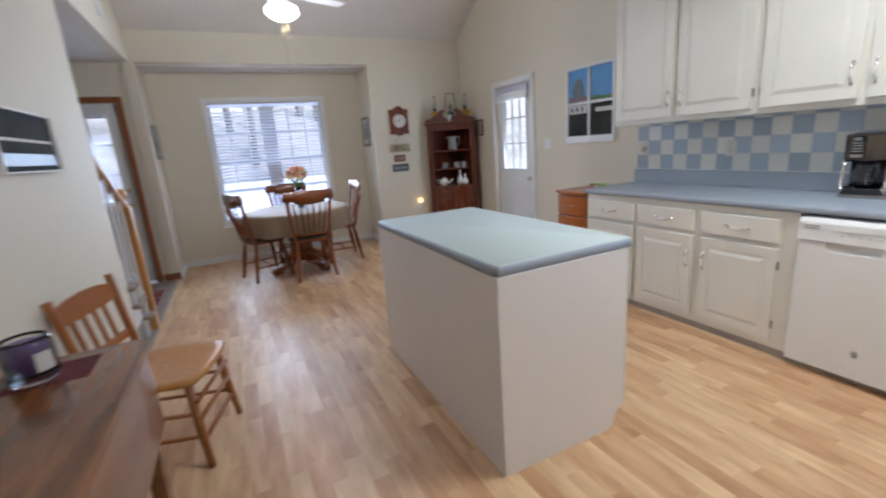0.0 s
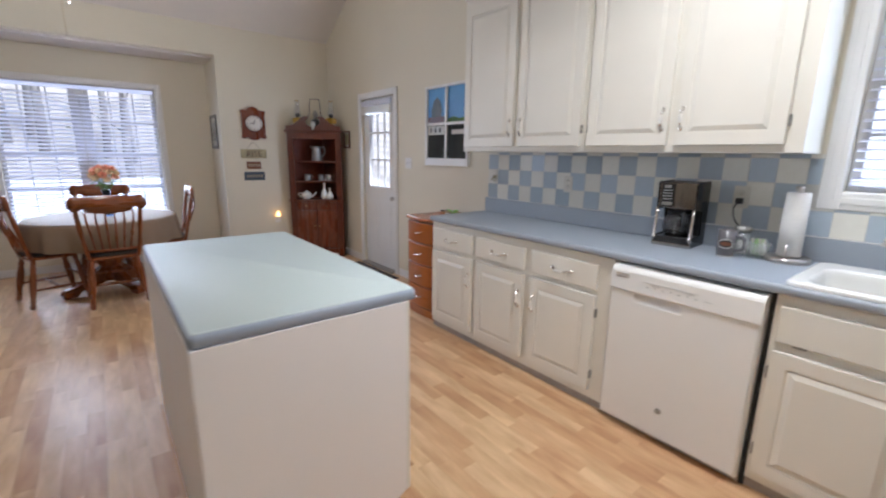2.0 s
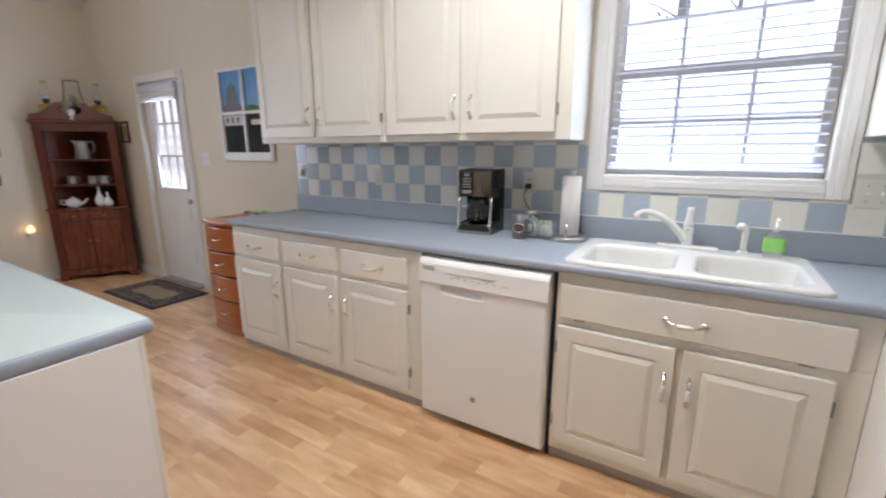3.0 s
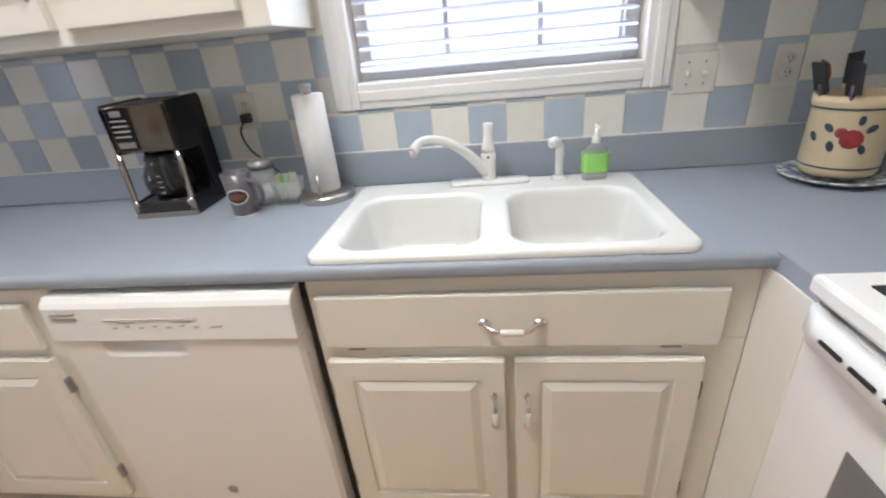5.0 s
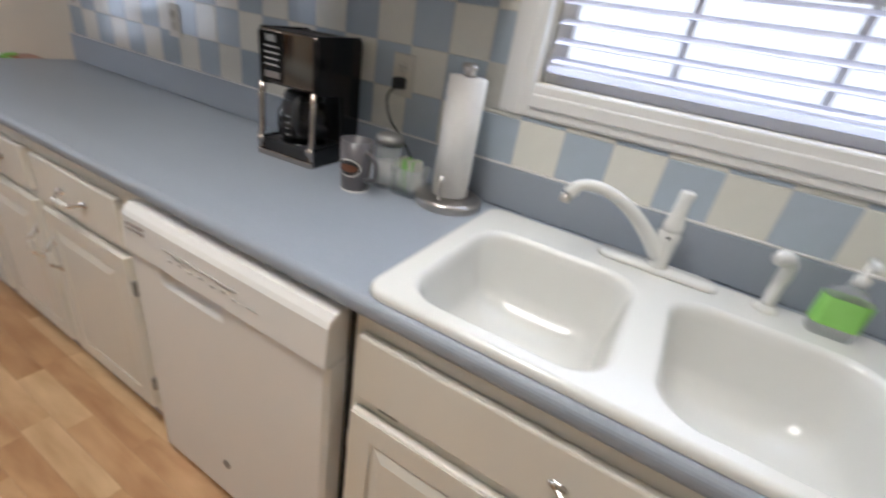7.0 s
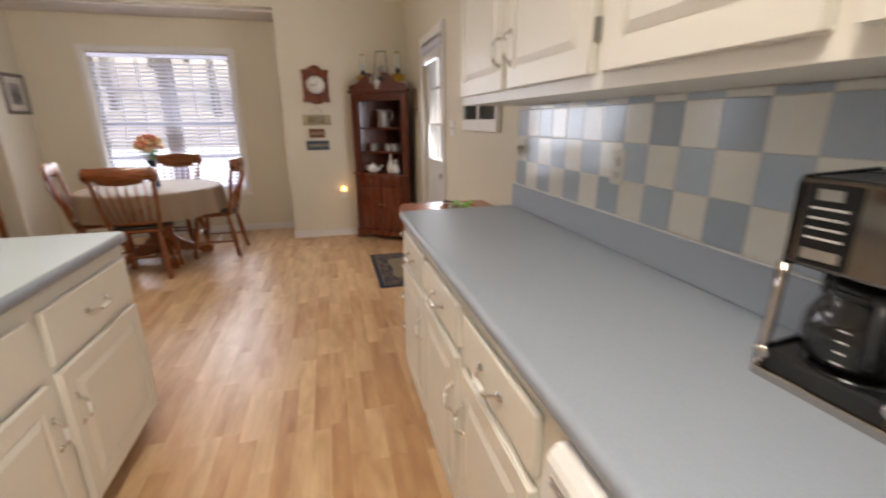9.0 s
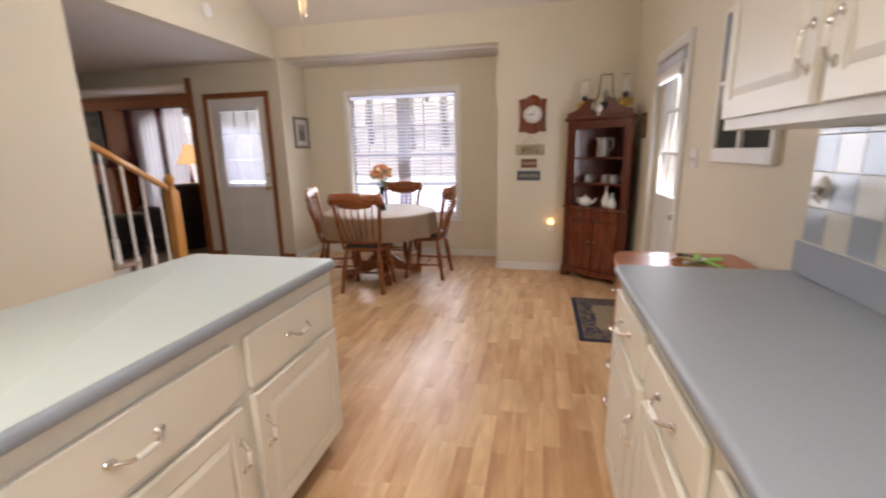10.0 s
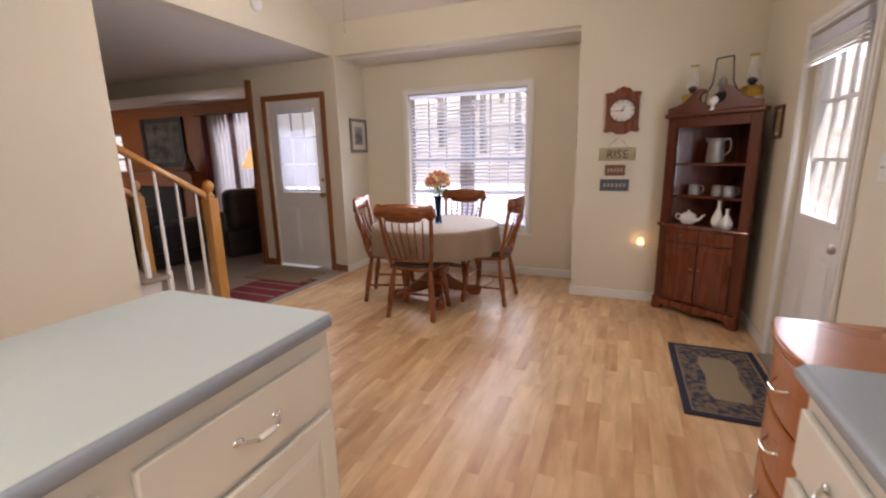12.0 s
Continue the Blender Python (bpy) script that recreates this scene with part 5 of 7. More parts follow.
chest()
tray = thing("snack_basket", "small basket with bright packets on the drawer chest", "basket", m=pose(5.02, 3.64, 0.866))
part("basket_rim", lathe([(0.0, 0.002), (0.085, 0.0), (0.10, 0.02), (0.095, 0.022), (0.08, 0.006), (0, 0.006)], 28, Matrix.Diagonal((1.1, 0.8, 1, 1))), M_CHEST, tray)
rnd = random.Random(12)
for i in range(9):
    mm = (M_GREEN, M_SIGN1, M_BLACK, M_GREEN, M_PAPER)[i % 5]
    q = part("packet", box(-0.045, -0.012, 0, 0.045, 0.012, 0.009, 0.003), mm, tray)
    q.matrix_local = pose(rnd.uniform(-0.05, 0.05), rnd.uniform(-0.04, 0.04), 0.008 + i * 0.004, rnd.uniform(-14, 14), rnd.uniform(-10, 10), rnd.uniform(0, 180))

# ---- pictures and wall things ----
def framed(name, label, m, w, h, fr, fw=0.03, depth=0.02, art=M_BW, matw=0.05, category="picture"):
    """A framed picture in local x (0..w), z (0..h); its back on y = 0, facing -y."""
    t = thing(name, label, category, m=m)
    b = bmesh.new()
    for x0, z0, x1, z1 in ((0, 0, fw, h), (w - fw, 0, w, h), (fw, 0, w - fw, fw), (fw, h - fw, w - fw, h)):
        box(x0, -depth, z0, x1, -0.001, z1, 0.004, b)
    part("frame", b, fr, t)
    if matw:
        part("mat_board", box(fw, -depth * 0.45, fw, w - fw, -0.002, h - fw), M_MATBOARD, t)
    part("print", box(fw + matw, -depth * 0.5, fw + matw, w - fw - matw, -0.002 if not matw else -depth * 0.46, h - fw - matw), art, t)
    return t


# window-frame print on the east wall
pw = thing("window_picture", "four-pane white window frame with a blue sky village print", "picture", m=pose(E, 4.335, 1.28, 0, 0, -90))
b = bmesh.new()
for x0, z0, x1, z1 in ((0, 0, 0.03, 0.74), (0.62, 0, 0.65, 0.74), (0.03, 0.715, 0.62, 0.74), (0.03, 0, 0.62, 0.07), (0.312, 0.07, 0.338, 0.715), (0.03, 0.375, 0.312, 0.40), (0.338, 0.375, 0.62, 0.40)):
    box(x0, -0.03, z0, x1, -0.001, z1, 0.004, b)
part("frame", b, M_TRIM, pw)
part("sky_print", box(0.03, -0.012, 0.40, 0.62, -0.002, 0.715), M_SKYBLUE, pw)
part("village_print", box(0.03, -0.012, 0.07, 0.62, -0.002, 0.375), M_PRINTDK2, pw)
part("road_shape", box(0.035, -0.014, 0.075, 0.30, -0.0125, 0.29), M_PRINTDK2, pw)
part("house_wall", box(0.035, -0.0145, 0.29, 0.29, -0.0125, 0.37), M_MATBOARD, pw)
for k in range(3):
    part("house_window", box(0.07 + k * 0.07, -0.016, 0.31, 0.10 + k * 0.07, -0.0146, 0.355), M_PRINTDK, pw)
part("house_roof", box(0.035, -0.0145, 0.402, 0.29, -0.0125, 0.455), M_PRINTRED, pw)
part("tree_shape", prism([(0.09, 0.455), (0.24, 0.455), (0.25, 0.52), (0.22, 0.60), (0.17, 0.635), (0.12, 0.60), (0.085, 0.52)], 0.002, 0, pose(0, -0.0150, 0)), M_PRINTDK, pw)
part("wall_shape", box(0.40, -0.0145, 0.29, 0.615, -0.0125, 0.33), M_MATBOARD, pw)
part("hill_shape", prism([(0.34, 0.402), (0.62, 0.402), (0.62, 0.44), (0.50, 0.43), (0.42, 0.45), (0.34, 0.43)], 0.002, 0, pose(0, -0.0145, 0)), M_LEAF, pw)

framed("small_picture", "small dark-framed portrait-shaped print by the corner cabinet", pose(E, 6.20, 1.45, 0, 0, -90), 0.17, 0.22, M_CHERRY, 0.022, 0.018, M_SIGN1, 0.02)
framed("alcove_picture", "framed print with a pale mat on the alcove wall", pose(AX0, 6.88, 1.44, 0, 0, 90), 0.36, 0.40, M_SILVERFR, 0.035, 0.02, M_BW, 0.06)
framed("alcove_picture", "framed print with a pale mat beside the window", pose(AX1, 7.16, 1.42, 0, 0, -90), 0.32, 0.41, M_SILVERFR, 0.035, 0.02, M_BW, 0.06)
bwp = framed("wall_picture", "black and white landscape print on a thin white mount", pose(W, 2.85, 1.38, 0, 0, 90), 0.65, 0.26, M_TRIM, 0.008, 0.03, M_PRINTDK2, 0)
part("cloud_band", box(0.02, -0.0172, 0.13, 0.63, -0.0155, 0.142), M_MATBOARD, bwp)
part("dark_band", box(0.02, -0.0176, 0.03, 0.63, -0.0155, 0.08), M_BLACK, bwp)

# clock
clock = thing("wall_clock", "oak wall clock with a white round dial", "clock", m=pose(4.108, N, 1.55) @ Matrix.Diagonal((1.08, 1, 1.0, 1)))
o = [(0.0, 0.02), (0.02, 0.0), (0.07, 0.01), (0.10, -0.012), (0.14, -0.018), (0.18, -0.012), (0.21, 0.01), (0.26, 0.0), (0.28, 0.02), (0.268, 0.05), (0.268, 0.30), (0.28, 0.335), (0.25, 0.345), (0.21, 0.345), (0.19, 0.37), (0.14, 0.39), (0.09, 0.37), (0.07, 0.345), (0.03, 0.345), (0.0, 0.335), (0.012, 0.30), (0.012, 0.05)]
part("case", prism(o, 0.035, 0.006, pose(0, -0.036, 0)), M_CHERRY2, clock)
dial = part("dial", lathe([(0, 0.004), (0.094, 0.004), (0.094, 0)], 40, pose(0.14, -0.036, 0.185, 90)), M_PORC, clock)
part("bezel", lathe([(0.092, 0.0), (0.092, 0.008), (0.098, 0.010), (0.104, 0.004), (0.104, 0)], 40, pose(0.14, -0.0362, 0.185, 90)), M_CHERRY, clock)
for k in range(12):
    a = radians(30 * k)
    q = part("hour_mark", box(-0.0025, -0.001, -0.008, 0.0025, 0, 0.008), M_BLACK, dial)
    q.matrix_local = pose(0.14 + 0.078 * math.sin(a), -0.0405, 0.185 + 0.078 * math.cos(a), 0, math.degrees(a))
for a, L, w in ((270, 0.062, 0.003), (22, 0.042, 0.004)):
    q = part("clock_hand", box(-w, -0.001, -0.01, w, 0, L), M_BLACK, dial)
    q.matrix_local = pose(0.14, -0.0425 - w * 0.2, 0.185, 0, a)

signs = thing("hanging_sign", "three small painted boards hung in a column below the clock", "wall sign", m=pose(4.085, N, 1.02))
for (x0, x1, z0, z1, mm) in ((0.0, 0.31, 0.285, 0.40, M_SIGN1), (0.06, 0.23, 0.15, 0.245, M_SIGN2), (0.02, 0.27, 0.01, 0.115, M_SIGN3)):
    part("board", box(x0, -0.014, z0, x1, -0.001, z1, 0.003), mm, signs)


def text_part(name, body, size, m, material, parent):
    cu = bpy.data.curves.new(name, "FONT")
    cu.body, cu.size, cu.extrude, cu.align_x, cu.resolution_u = body, size, 0.001, "LEFT", 2
    tmp = bpy.data.objects.new(name, cu)
    scene.collection.objects.link(tmp)
    bpy.context.view_layer.update()
    me = bpy.data.meshes.new_from_object(tmp)
    bpy.data.objects.remove(tmp)
    me.materials.clear()
    me.materials.append(material)
    ob = new(name, me)
    ob.parent = parent
    ob.matrix_local = m
    return ob


text_part("lettering", "RISE", 0.105, pose(0.06, -0.0155, 0.305, 90), M_LETTER, signs)
for k in range(5):
    part("mark", box(0.08 + k * 0.028, -0.0155, 0.18, 0.098 + k * 0.028, -0.0142, 0.215), M_LETTER2, signs)
for k in range(6):
    part("mark", box(0.05 + k * 0.034, -0.0155, 0.045, 0.072 + k * 0.034, -0.0142, 0.08), M_LETTER2, signs)
for s in (-1, 1):
    part("string", tube([(0.155 + s * 0.09, -0.008, 0.40), (0.155, -0.006, 0.49)], 0.0015, 6), M_LETTER, signs)

night = thing("night_light", "glowing amber plug-in night light low on the wall", "night light", m=pose(4.485, N, 0.56))
part("outlet_plate", box(-0.036, -0.006, -0.10, 0.036, -0.0005, 0.015, 0.002), M_TRIM, night)
part("glow_shade", prism([(-0.035, 0.0), (0.035, 0.0), (0.012, 0.03), (0.025, 0.035), (0.0, 0.065), (-0.025, 0.035), (-0.012, 0.03)], 0.012, 0.002, pose(0, -0.045, -0.01)), M_NIGHT, night, "glowing amber shade")
part("plug_body", box(-0.02, -0.035, -0.05, 0.02, -0.006, -0.012, 0.004), M_TRIM, night)
lamp("POINT", "night_light_bulb", pose(4.485, N - 0.06, 0.58), 0.25, (1.0, 0.55, 0.2), shadow_soft_size=0.02)

# ---- corner cabinet ----
def corner_cabinet():
    """Built with its front along x (0..L) facing -y, then turned 45 degrees into the corner."""
    L = 0.70
    ang = -math.degrees(math.atan2(6.55 - 6.13, 5.19 - 4.635))
    t = thing("corner_cabinet", "dark cherry corner cabinet with open shelves and a scrolled top", "display cabinet", m=pose(4.635, 6.55, 0, 0, 0, ang))
    H, zc = 1.64, 0.78
    # carcass: two back boards meeting behind
    D = 0.40
    def board(x0, y0, x1, y1, z0, z1, th, name="back_panel"):
        d = Vector((x1 - x0, y1 - y0, 0))
        n = Vector((-d.y, d.x, 0)).normalized() * th
        b = bmesh.new()
        q = [(x0, y0), (x1, y1), (x1 + n.x, y1 + n.y), (x0 + n.x, y0 + n.y)]
        lo = [b.verts.new((x, y, z0)) for x, y in q]
        hi = [b.verts.new((x, y, z1)) for x, y in q]
        b.faces.new(lo)
        b.faces.new(hi)
        for i in range(4):
            b.faces.new([lo[i], lo[(i + 1) % 4], hi[(i + 1) % 4], hi[i]])
        return part(name, b, M_CHERRY, t)
    board(0.02, 0.02, L / 2, D, 0.06, H, 0.014)
    board(L / 2, D, L - 0.02, 0.02, 0.06, H, 0.014)
    part("stile", box(0.0, -0.02, 0.0, 0.075, 0.02, H, 0.004), M_CHERRY, t)
    part("stile", box(L - 0.075, -0.02, 0.0, L, 0.02, H, 0.004), M_CHERRY, t)
    def shelf(z, th=0.018, y0=0.0):
        b = bmesh.new()
        pts = [(0.03, y0), (L - 0.03, y0), (L / 2, D - 0.01)]
        lo = [b.verts.new((x, y, z)) for x, y in pts]
        hi = [b.verts.new((x, y, z + th)) for x, y in pts]
        b.faces.new(lo)
        b.faces.new(hi)
        for i in range(3):
            b.faces.new([lo[i], lo[(i + 1) % 3], hi[(i + 1) % 3], hi[i]])
        return part("shelf", b, M_CHERRY, t)
    for z in (1.0, 1.26, H - 0.02, 0.10):
        shelf(z)
    part("ledge", box(-0.012, -0.045, zc - 0.03, L + 0.012, 0.03, zc - 0.005, 0.008), M_CHERRY2, t)
    shelf(zc - 0.028)
    part("head_rail", box(0.075, -0.02, H - 0.08, L - 0.075, 0.018, H, 0.003), M_CHERRY, t)
    part("cornice", box(-0.02, -0.05, H, L + 0.02, 0.03, H + 0.035, 0.01), M_CHERRY, t)
    for s in (0, 1):
        pts = [(0.0, 0.0), (0.335, 0.0), (0.33, 0.035), (0.295, 0.05), (0.262, 0.075), (0.255, 0.105), (0.268, 0.128), (0.290, 0.135), (0.296, 0.15), (0.275, 0.166), (0.240, 0.168), (0.205, 0.152), (0.165, 0.115), (0.12, 0.08), (0.06, 0.055), (0.0, 0.045)]
        pts = [(x, z) if s == 0 else (L - x, z) for x, z in pts]
        part("scroll_pediment", prism(pts, 0.022, 0.004, pose(0, -0.04, H + 0.035)), M_CHERRY, t)
    part("finial", lathe([(0, 0.11), (0.02, 0.10), (0.032, 0.075), (0.028, 0.05), (0.012, 0.035), (0.02, 0.02), (0.025, 0)], 16, pose(L / 2, -0.02, H + 0.035)), M_PORC, t)
    part("base_rail", prism([(0.0, 0.0), (0.06, 0.0), (0.085, 0.05), (0.2, 0.06), (0.35, 0.035), (0.5, 0.06), (0.615, 0.05), (0.64, 0.0), (0.70, 0.0), (0.70, 0.11), (0.0, 0.11)], 0.03, 0.004, pose(0, -0.045, 0)), M_CHERRY2, t)
    for x0, x1 in ((0.085, 0.345), (0.355, 0.615)):
        d = part("drawer", box(x0, -0.034, 0.64, x1, -0.015, 0.74, 0.005), M_CHERRY2, t)
        part("knob", lathe([(0, 0.02), (0.009, 0.018), (0.006, 0.006), (0.006, 0)], 12, pose((x0 + x1) / 2, -0.034, 0.69, 90)), M_BRASS, d)
    for k, (x0, x1) in enumerate(((0.085, 0.347), (0.353, 0.615))):
        b = box(x0, -0.032, 0.125, x1, -0.015, 0.625, 0.004)
        box(x0 + 0.05, -0.036, 0.175, x1 - 0.05, -0.031, 0.575, 0.004, b)
        d = part("door", b, M_CHERRY2, t)
        kx = x1 - 0.028 if k == 0 else x0 + 0.028
        part("knob", lathe([(0, 0.02), (0.009, 0.018), (0.006, 0.006), (0.006, 0)], 12, pose(kx, -0.032, 0.42, 90)), M_BRASS, d)
    part("front_rail", box(0.075, -0.018, 0.10, L - 0.075, 0.0, 0.775), M_CHERRY, t)
    return t


cc = corner_cabinet()
CCM = cc.matrix_basis.copy()


def on_cabinet(x, y, z, rz=0):
    return CCM @ pose(x, y, z, 0, 0, rz)


tp = thing("teapot", "white porcelain teapot on the lowest open shelf", "teapot", m=on_cabinet(0.2, 0.06, 0.771))
part("body", lathe([(0, 0), (0.04, 0), (0.05, 0.012), (0.068, 0.045), (0.06, 0.08), (0.035, 0.095), (0, 0.097)], 24), M_PORC, tp)
part("lid", lathe([(0, 0.125), (0.009, 0.12), (0.007, 0.108), (0.03, 0.1), (0.036, 0.093), (0, 0.092)], 20), M_PORC, tp)
part("spout", tube(arc([(0.055, 0, 0.035), (0.09, 0, 0.05), (0.12, 0, 0.085), (0.135, 0, 0.09)], 4), [0.015] * 4 + [0.011] * 4 + [0.007] * 5, 10), M_PORC, tp, smooth=True)
part("handle", tube(arc([(-0.055, 0, 0.075), (-0.10, 0, 0.08), (-0.105, 0, 0.045), (-0.06, 0, 0.03)], 5), 0.006, 8), M_PORC, tp, smooth=True)
for x, y, h in ((0.44, 0.05, 0.22), (0.52, 0.02, 0.16)):
    v = thing("bottle_vase", "white porcelain bottle vase with a slim neck", "vase", "vases", m=on_cabinet(x, y, 0.771))
    part("body", lathe([(0, 0), (0.03, 0), (0.045, 0.2 * h), (0.045, 0.35 * h), (0.022, 0.6 * h), (0.011, 0.75 * h), (0.011, 0.92 * h), (0.017, h), (0.008, h), (0.008, 0.7 * h), (0, 0.68 * h)], 20), M_PORC, v)
for x, y in ((0.22, 0.07), (0.40, 0.08), (0.50, 0.05)):
    v = thing("pewter_mug", "dull pewter mug on the middle shelf", "mug", "pewter mugs", m=on_cabinet(x, y, 1.0195, 20))
    part("body", lathe([(0, 0), (0.04, 0), (0.043, 0.01), (0.037, 0.085), (0.034, 0.085), (0.038, 0.012), (0, 0.01)], 20), M_PEWTER, v)
    part("handle", tube(arc([(0.036, 0, 0.075), (0.062, 0, 0.07), (0.062, 0, 0.03), (0.038, 0, 0.02)], 4), 0.0045, 8), M_PEWTER, v, smooth=True)
v = thing("pewter_pitcher", "tall dull pewter pitcher on the upper shelf", "pitcher", m=on_cabinet(0.35, 0.08, 1.2795))
part("body", lathe([(0, 0), (0.06, 0), (0.065, 0.01), (0.055, 0.15), (0.058, 0.19), (0.054, 0.19), (0.05, 0.15), (0.058, 0.012), (0, 0.01)], 24), M_PEWTER, v)
part("handle", tube(arc([(0.052, 0, 0.17), (0.10, 0, 0.18), (0.11, 0, 0.10), (0.06, 0, 0.05)], 5), 0.007, 8), M_PEWTER, v, smooth=True)
part("spout", tube([(-0.05, 0, 0.165), (-0.075, 0, 0.19)], [0.018, 0.012], 10), M_PEWTER, v, smooth=True)


def oil_lamp(m):
    t = thing("oil_lamp", "amber glass oil lamp with a clear chimney on the cabinet", "oil lamp", "oil lamps", m=m)
    part("foot", lathe([(0, 0), (0.05, 0), (0.048, 0.01), (0.02, 0.03), (0.016, 0.05), (0.025, 0.06), (0, 0.06)], 24), M_AMBER, t)
    part("font", lathe([(0, 0.06), (0.05, 0.062), (0.068, 0.075), (0.07, 0.12), (0.055, 0.135), (0.02, 0.14), (0, 0.14)], 24), M_AMBER, t)
    part("burner", lathe([(0, 0.14), (0.02, 0.14), (0.018, 0.155), (0.032, 0.16), (0.03, 0.18), (0.015, 0.195), (0, 0.195)], 20), M_BLACK, t)
    part("chimney", lathe([(0.026, 0.165), (0.042, 0.205), (0.03, 0.26), (0.022, 0.33), (0.026, 0.345), (0.024, 0.345), (0.020, 0.33), (0.028, 0.26), (0.040, 0.205), (0.025, 0.167)], 24), M_CHIMNEY, t)
    part("chimney_rim", lathe([(0.026, 0.34), (0.029, 0.345), (0.029, 0.35), (0.024, 0.35), (0.023, 0.34)], 24), M_AMBER, t)
    return t


BIG = Matrix.Diagonal((1.02, 1.02, 1.0, 1))
ol = oil_lamp(on_cabinet(0.14, 0.045, 1.69) @ BIG)
copy_thing(ol, on_cabinet(0.57, 0.045, 1.69) @ BIG)
sl = thing("student_lamp", "dark metal lantern with a square carrying frame on the cabinet", "lantern", m=on_cabinet(0.36, 0.06, 1.66))
b = bmesh.new()
tube([(-0.075, 0, 0.22), (-0.06, 0, 0.40)], 0.005, 8, b)
tube([(0.075, 0, 0.22), (0.06, 0, 0.40)], 0.005, 8, b)
tube([(-0.06, 0, 0.40), (0.06, 0, 0.40)], 0.005, 8, b)
tube(arc([(-0.075, 0, 0.22), (-0.11, 0, 0.15), (-0.11, 0, 0.06), (-0.06, 0, 0.0)], 5), 0.005, 8, b)
tube(arc([(0.075, 0, 0.22), (0.11, 0, 0.15), (0.11, 0, 0.06), (0.06, 0, 0.0)], 5), 0.005, 8, b)
part("carrying_frame", b, M_BLACK, sl)
part("font", lathe([(0, 0), (0.055, 0), (0.05, 0.02), (0.02, 0.06), (0.05, 0.09), (0.055, 0.13), (0.03, 0.15), (0, 0.15)], 20), M_BLACK, sl)
part("burner", lathe([(0, 0.15), (0.025, 0.15), (0.02, 0.19), (0.035, 0.2), (0.03, 0.23), (0.012, 0.26), (0, 0.26)], 18), M_PEWTER, sl)

# ---- dining set ----
def dining_chair(m):
    """Its front towards +y, the back at -y; the seat is 0.45 high."""
    t = thing("dining_chair", "honey oak spindle-back dining chair with turned legs at the round table", "chair", "dining chairs", m=m)
    b = bmesh.new()
    pts = []
    n = 28
    for k in range(n):
        a = 2 * math.pi * k / n
        x, y = math.cos(a), math.sin(a)
        r = 1.0 / max(abs(x) ** 4 + abs(y) ** 4, 1e-6) ** 0.25
        w = 0.215 + 0.02 * y
        pts.append((x * r * w, y * r * 0.2))
    loft([[(x * 0.93, y * 0.93, 0.425) for x, y in pts], [(x, y, 0.436) for x, y in pts], [(x, y, 0.448) for x, y in pts], [(x * 0.96, y * 0.96, 0.456) for x, y in pts]], b, True, True)
    part("seat", b, M_OAKH, t)
    b = bmesh.new()
    loft([[(x * 0.9, y * 0.88, 0.456) for x, y in pts], [(x * 0.95, y * 0.93, 0.468) for x, y in pts], [(x * 0.9, y * 0.88, 0.482) for x, y in pts], [(x * 0.5, y * 0.5, 0.487) for x, y in pts]], b, True, True)
    part("seat_pad", b, M_SEATPAD, t, "dark flat cushion", smooth=True)
    def turned(p0, p1, r, name):
        p0, p1 = Vector(p0), Vector(p1)
        q, rad = [], []
        for u, k in ((0, 0.7), (0.06, 1.0), (0.12, 0.72), (0.15, 1.05), (0.19, 0.75), (0.4, 1.12), (0.62, 1.15), (0.78, 0.8), (0.82, 1.05), (0.86, 0.75), (1, 0.85)):
            q.append(p0.lerp(p1, u))
            rad.append(r * k)
        return part(name, tube(q, rad, 10), M_OAK, t, smooth=False)
    legs = (((-0.21, -0.22, 0), (-0.165, -0.15, 0.43)), ((0.21, -0.22, 0), (0.165, -0.15, 0.43)), ((-0.21, 0.2, 0), (-0.165, 0.14, 0.43)), ((0.21, 0.2, 0), (0.165, 0.14, 0.43)))
    for a, c in legs:
        turned(a, c, 0.023, "leg")
    L = [Vector(a).lerp(Vector(c), 0.38) for a, c in legs]
    L2 = [Vector(a).lerp(Vector(c), 0.55) for a, c in legs]
    turned(L[0], L[2], 0.011, "stretcher")
    turned(L[1], L[3], 0.011, "stretcher")
    turned((L[0] + L[2]) / 2, (L[1] + L[3]) / 2, 0.011, "stretcher")
    turned(L2[2], L2[3], 0.011, "stretcher")
    for s in (-1, 1):
        part("back_post", tube(arc([(s * 0.18, -0.165, 0.44), (s * 0.203, -0.205, 0.62), (s * 0.222, -0.245, 0.84), (s * 0.228, -0.27, 0.96)], 4), [0.015, 0.017, 0.018, 0.016, 0.014, 0.016, 0.018, 0.018, 0.017, 0.016, 0.015, 0.015, 0.014], 10), M_OAK, t)
    # pressed crest rail, bowed backwards and scalloped
    b = bmesh.new()
    n = 22
    rows = []
    for k in range(n + 1):
        u = k / n * 2 - 1
        x = u * 0.272
        y = -0.262 - 0.035 * (1 - u * u)
        top = 0.985 + 0.02 * math.cos(u * math.pi / 2) + (0.012 if abs(u) > 0.8 else 0) - (0.045 * max(0, abs(u) - 0.9) * 10)
        bot = 0.865 + (0.022 if 0.55 < abs(u) < 0.8 else 0.0) - 0.012 * math.cos(u * math.pi) + (0.03 * max(0, abs(u) - 0.9) * 10)
        rows.append([(x, y - 0.012, bot), (x, y - 0.012, top), (x, y + 0.012, top), (x, y + 0.012, bot)])
    loft(rows, b, True, True)
    part("crest_rail", b, M_OAKH, t)
    part("lower_rail", tube(arc([(-0.18, -0.18, 0.515), (0, -0.205, 0.515), (0.18, -0.18, 0.515)], 4), 0.012, 8), M_OAKH, t)
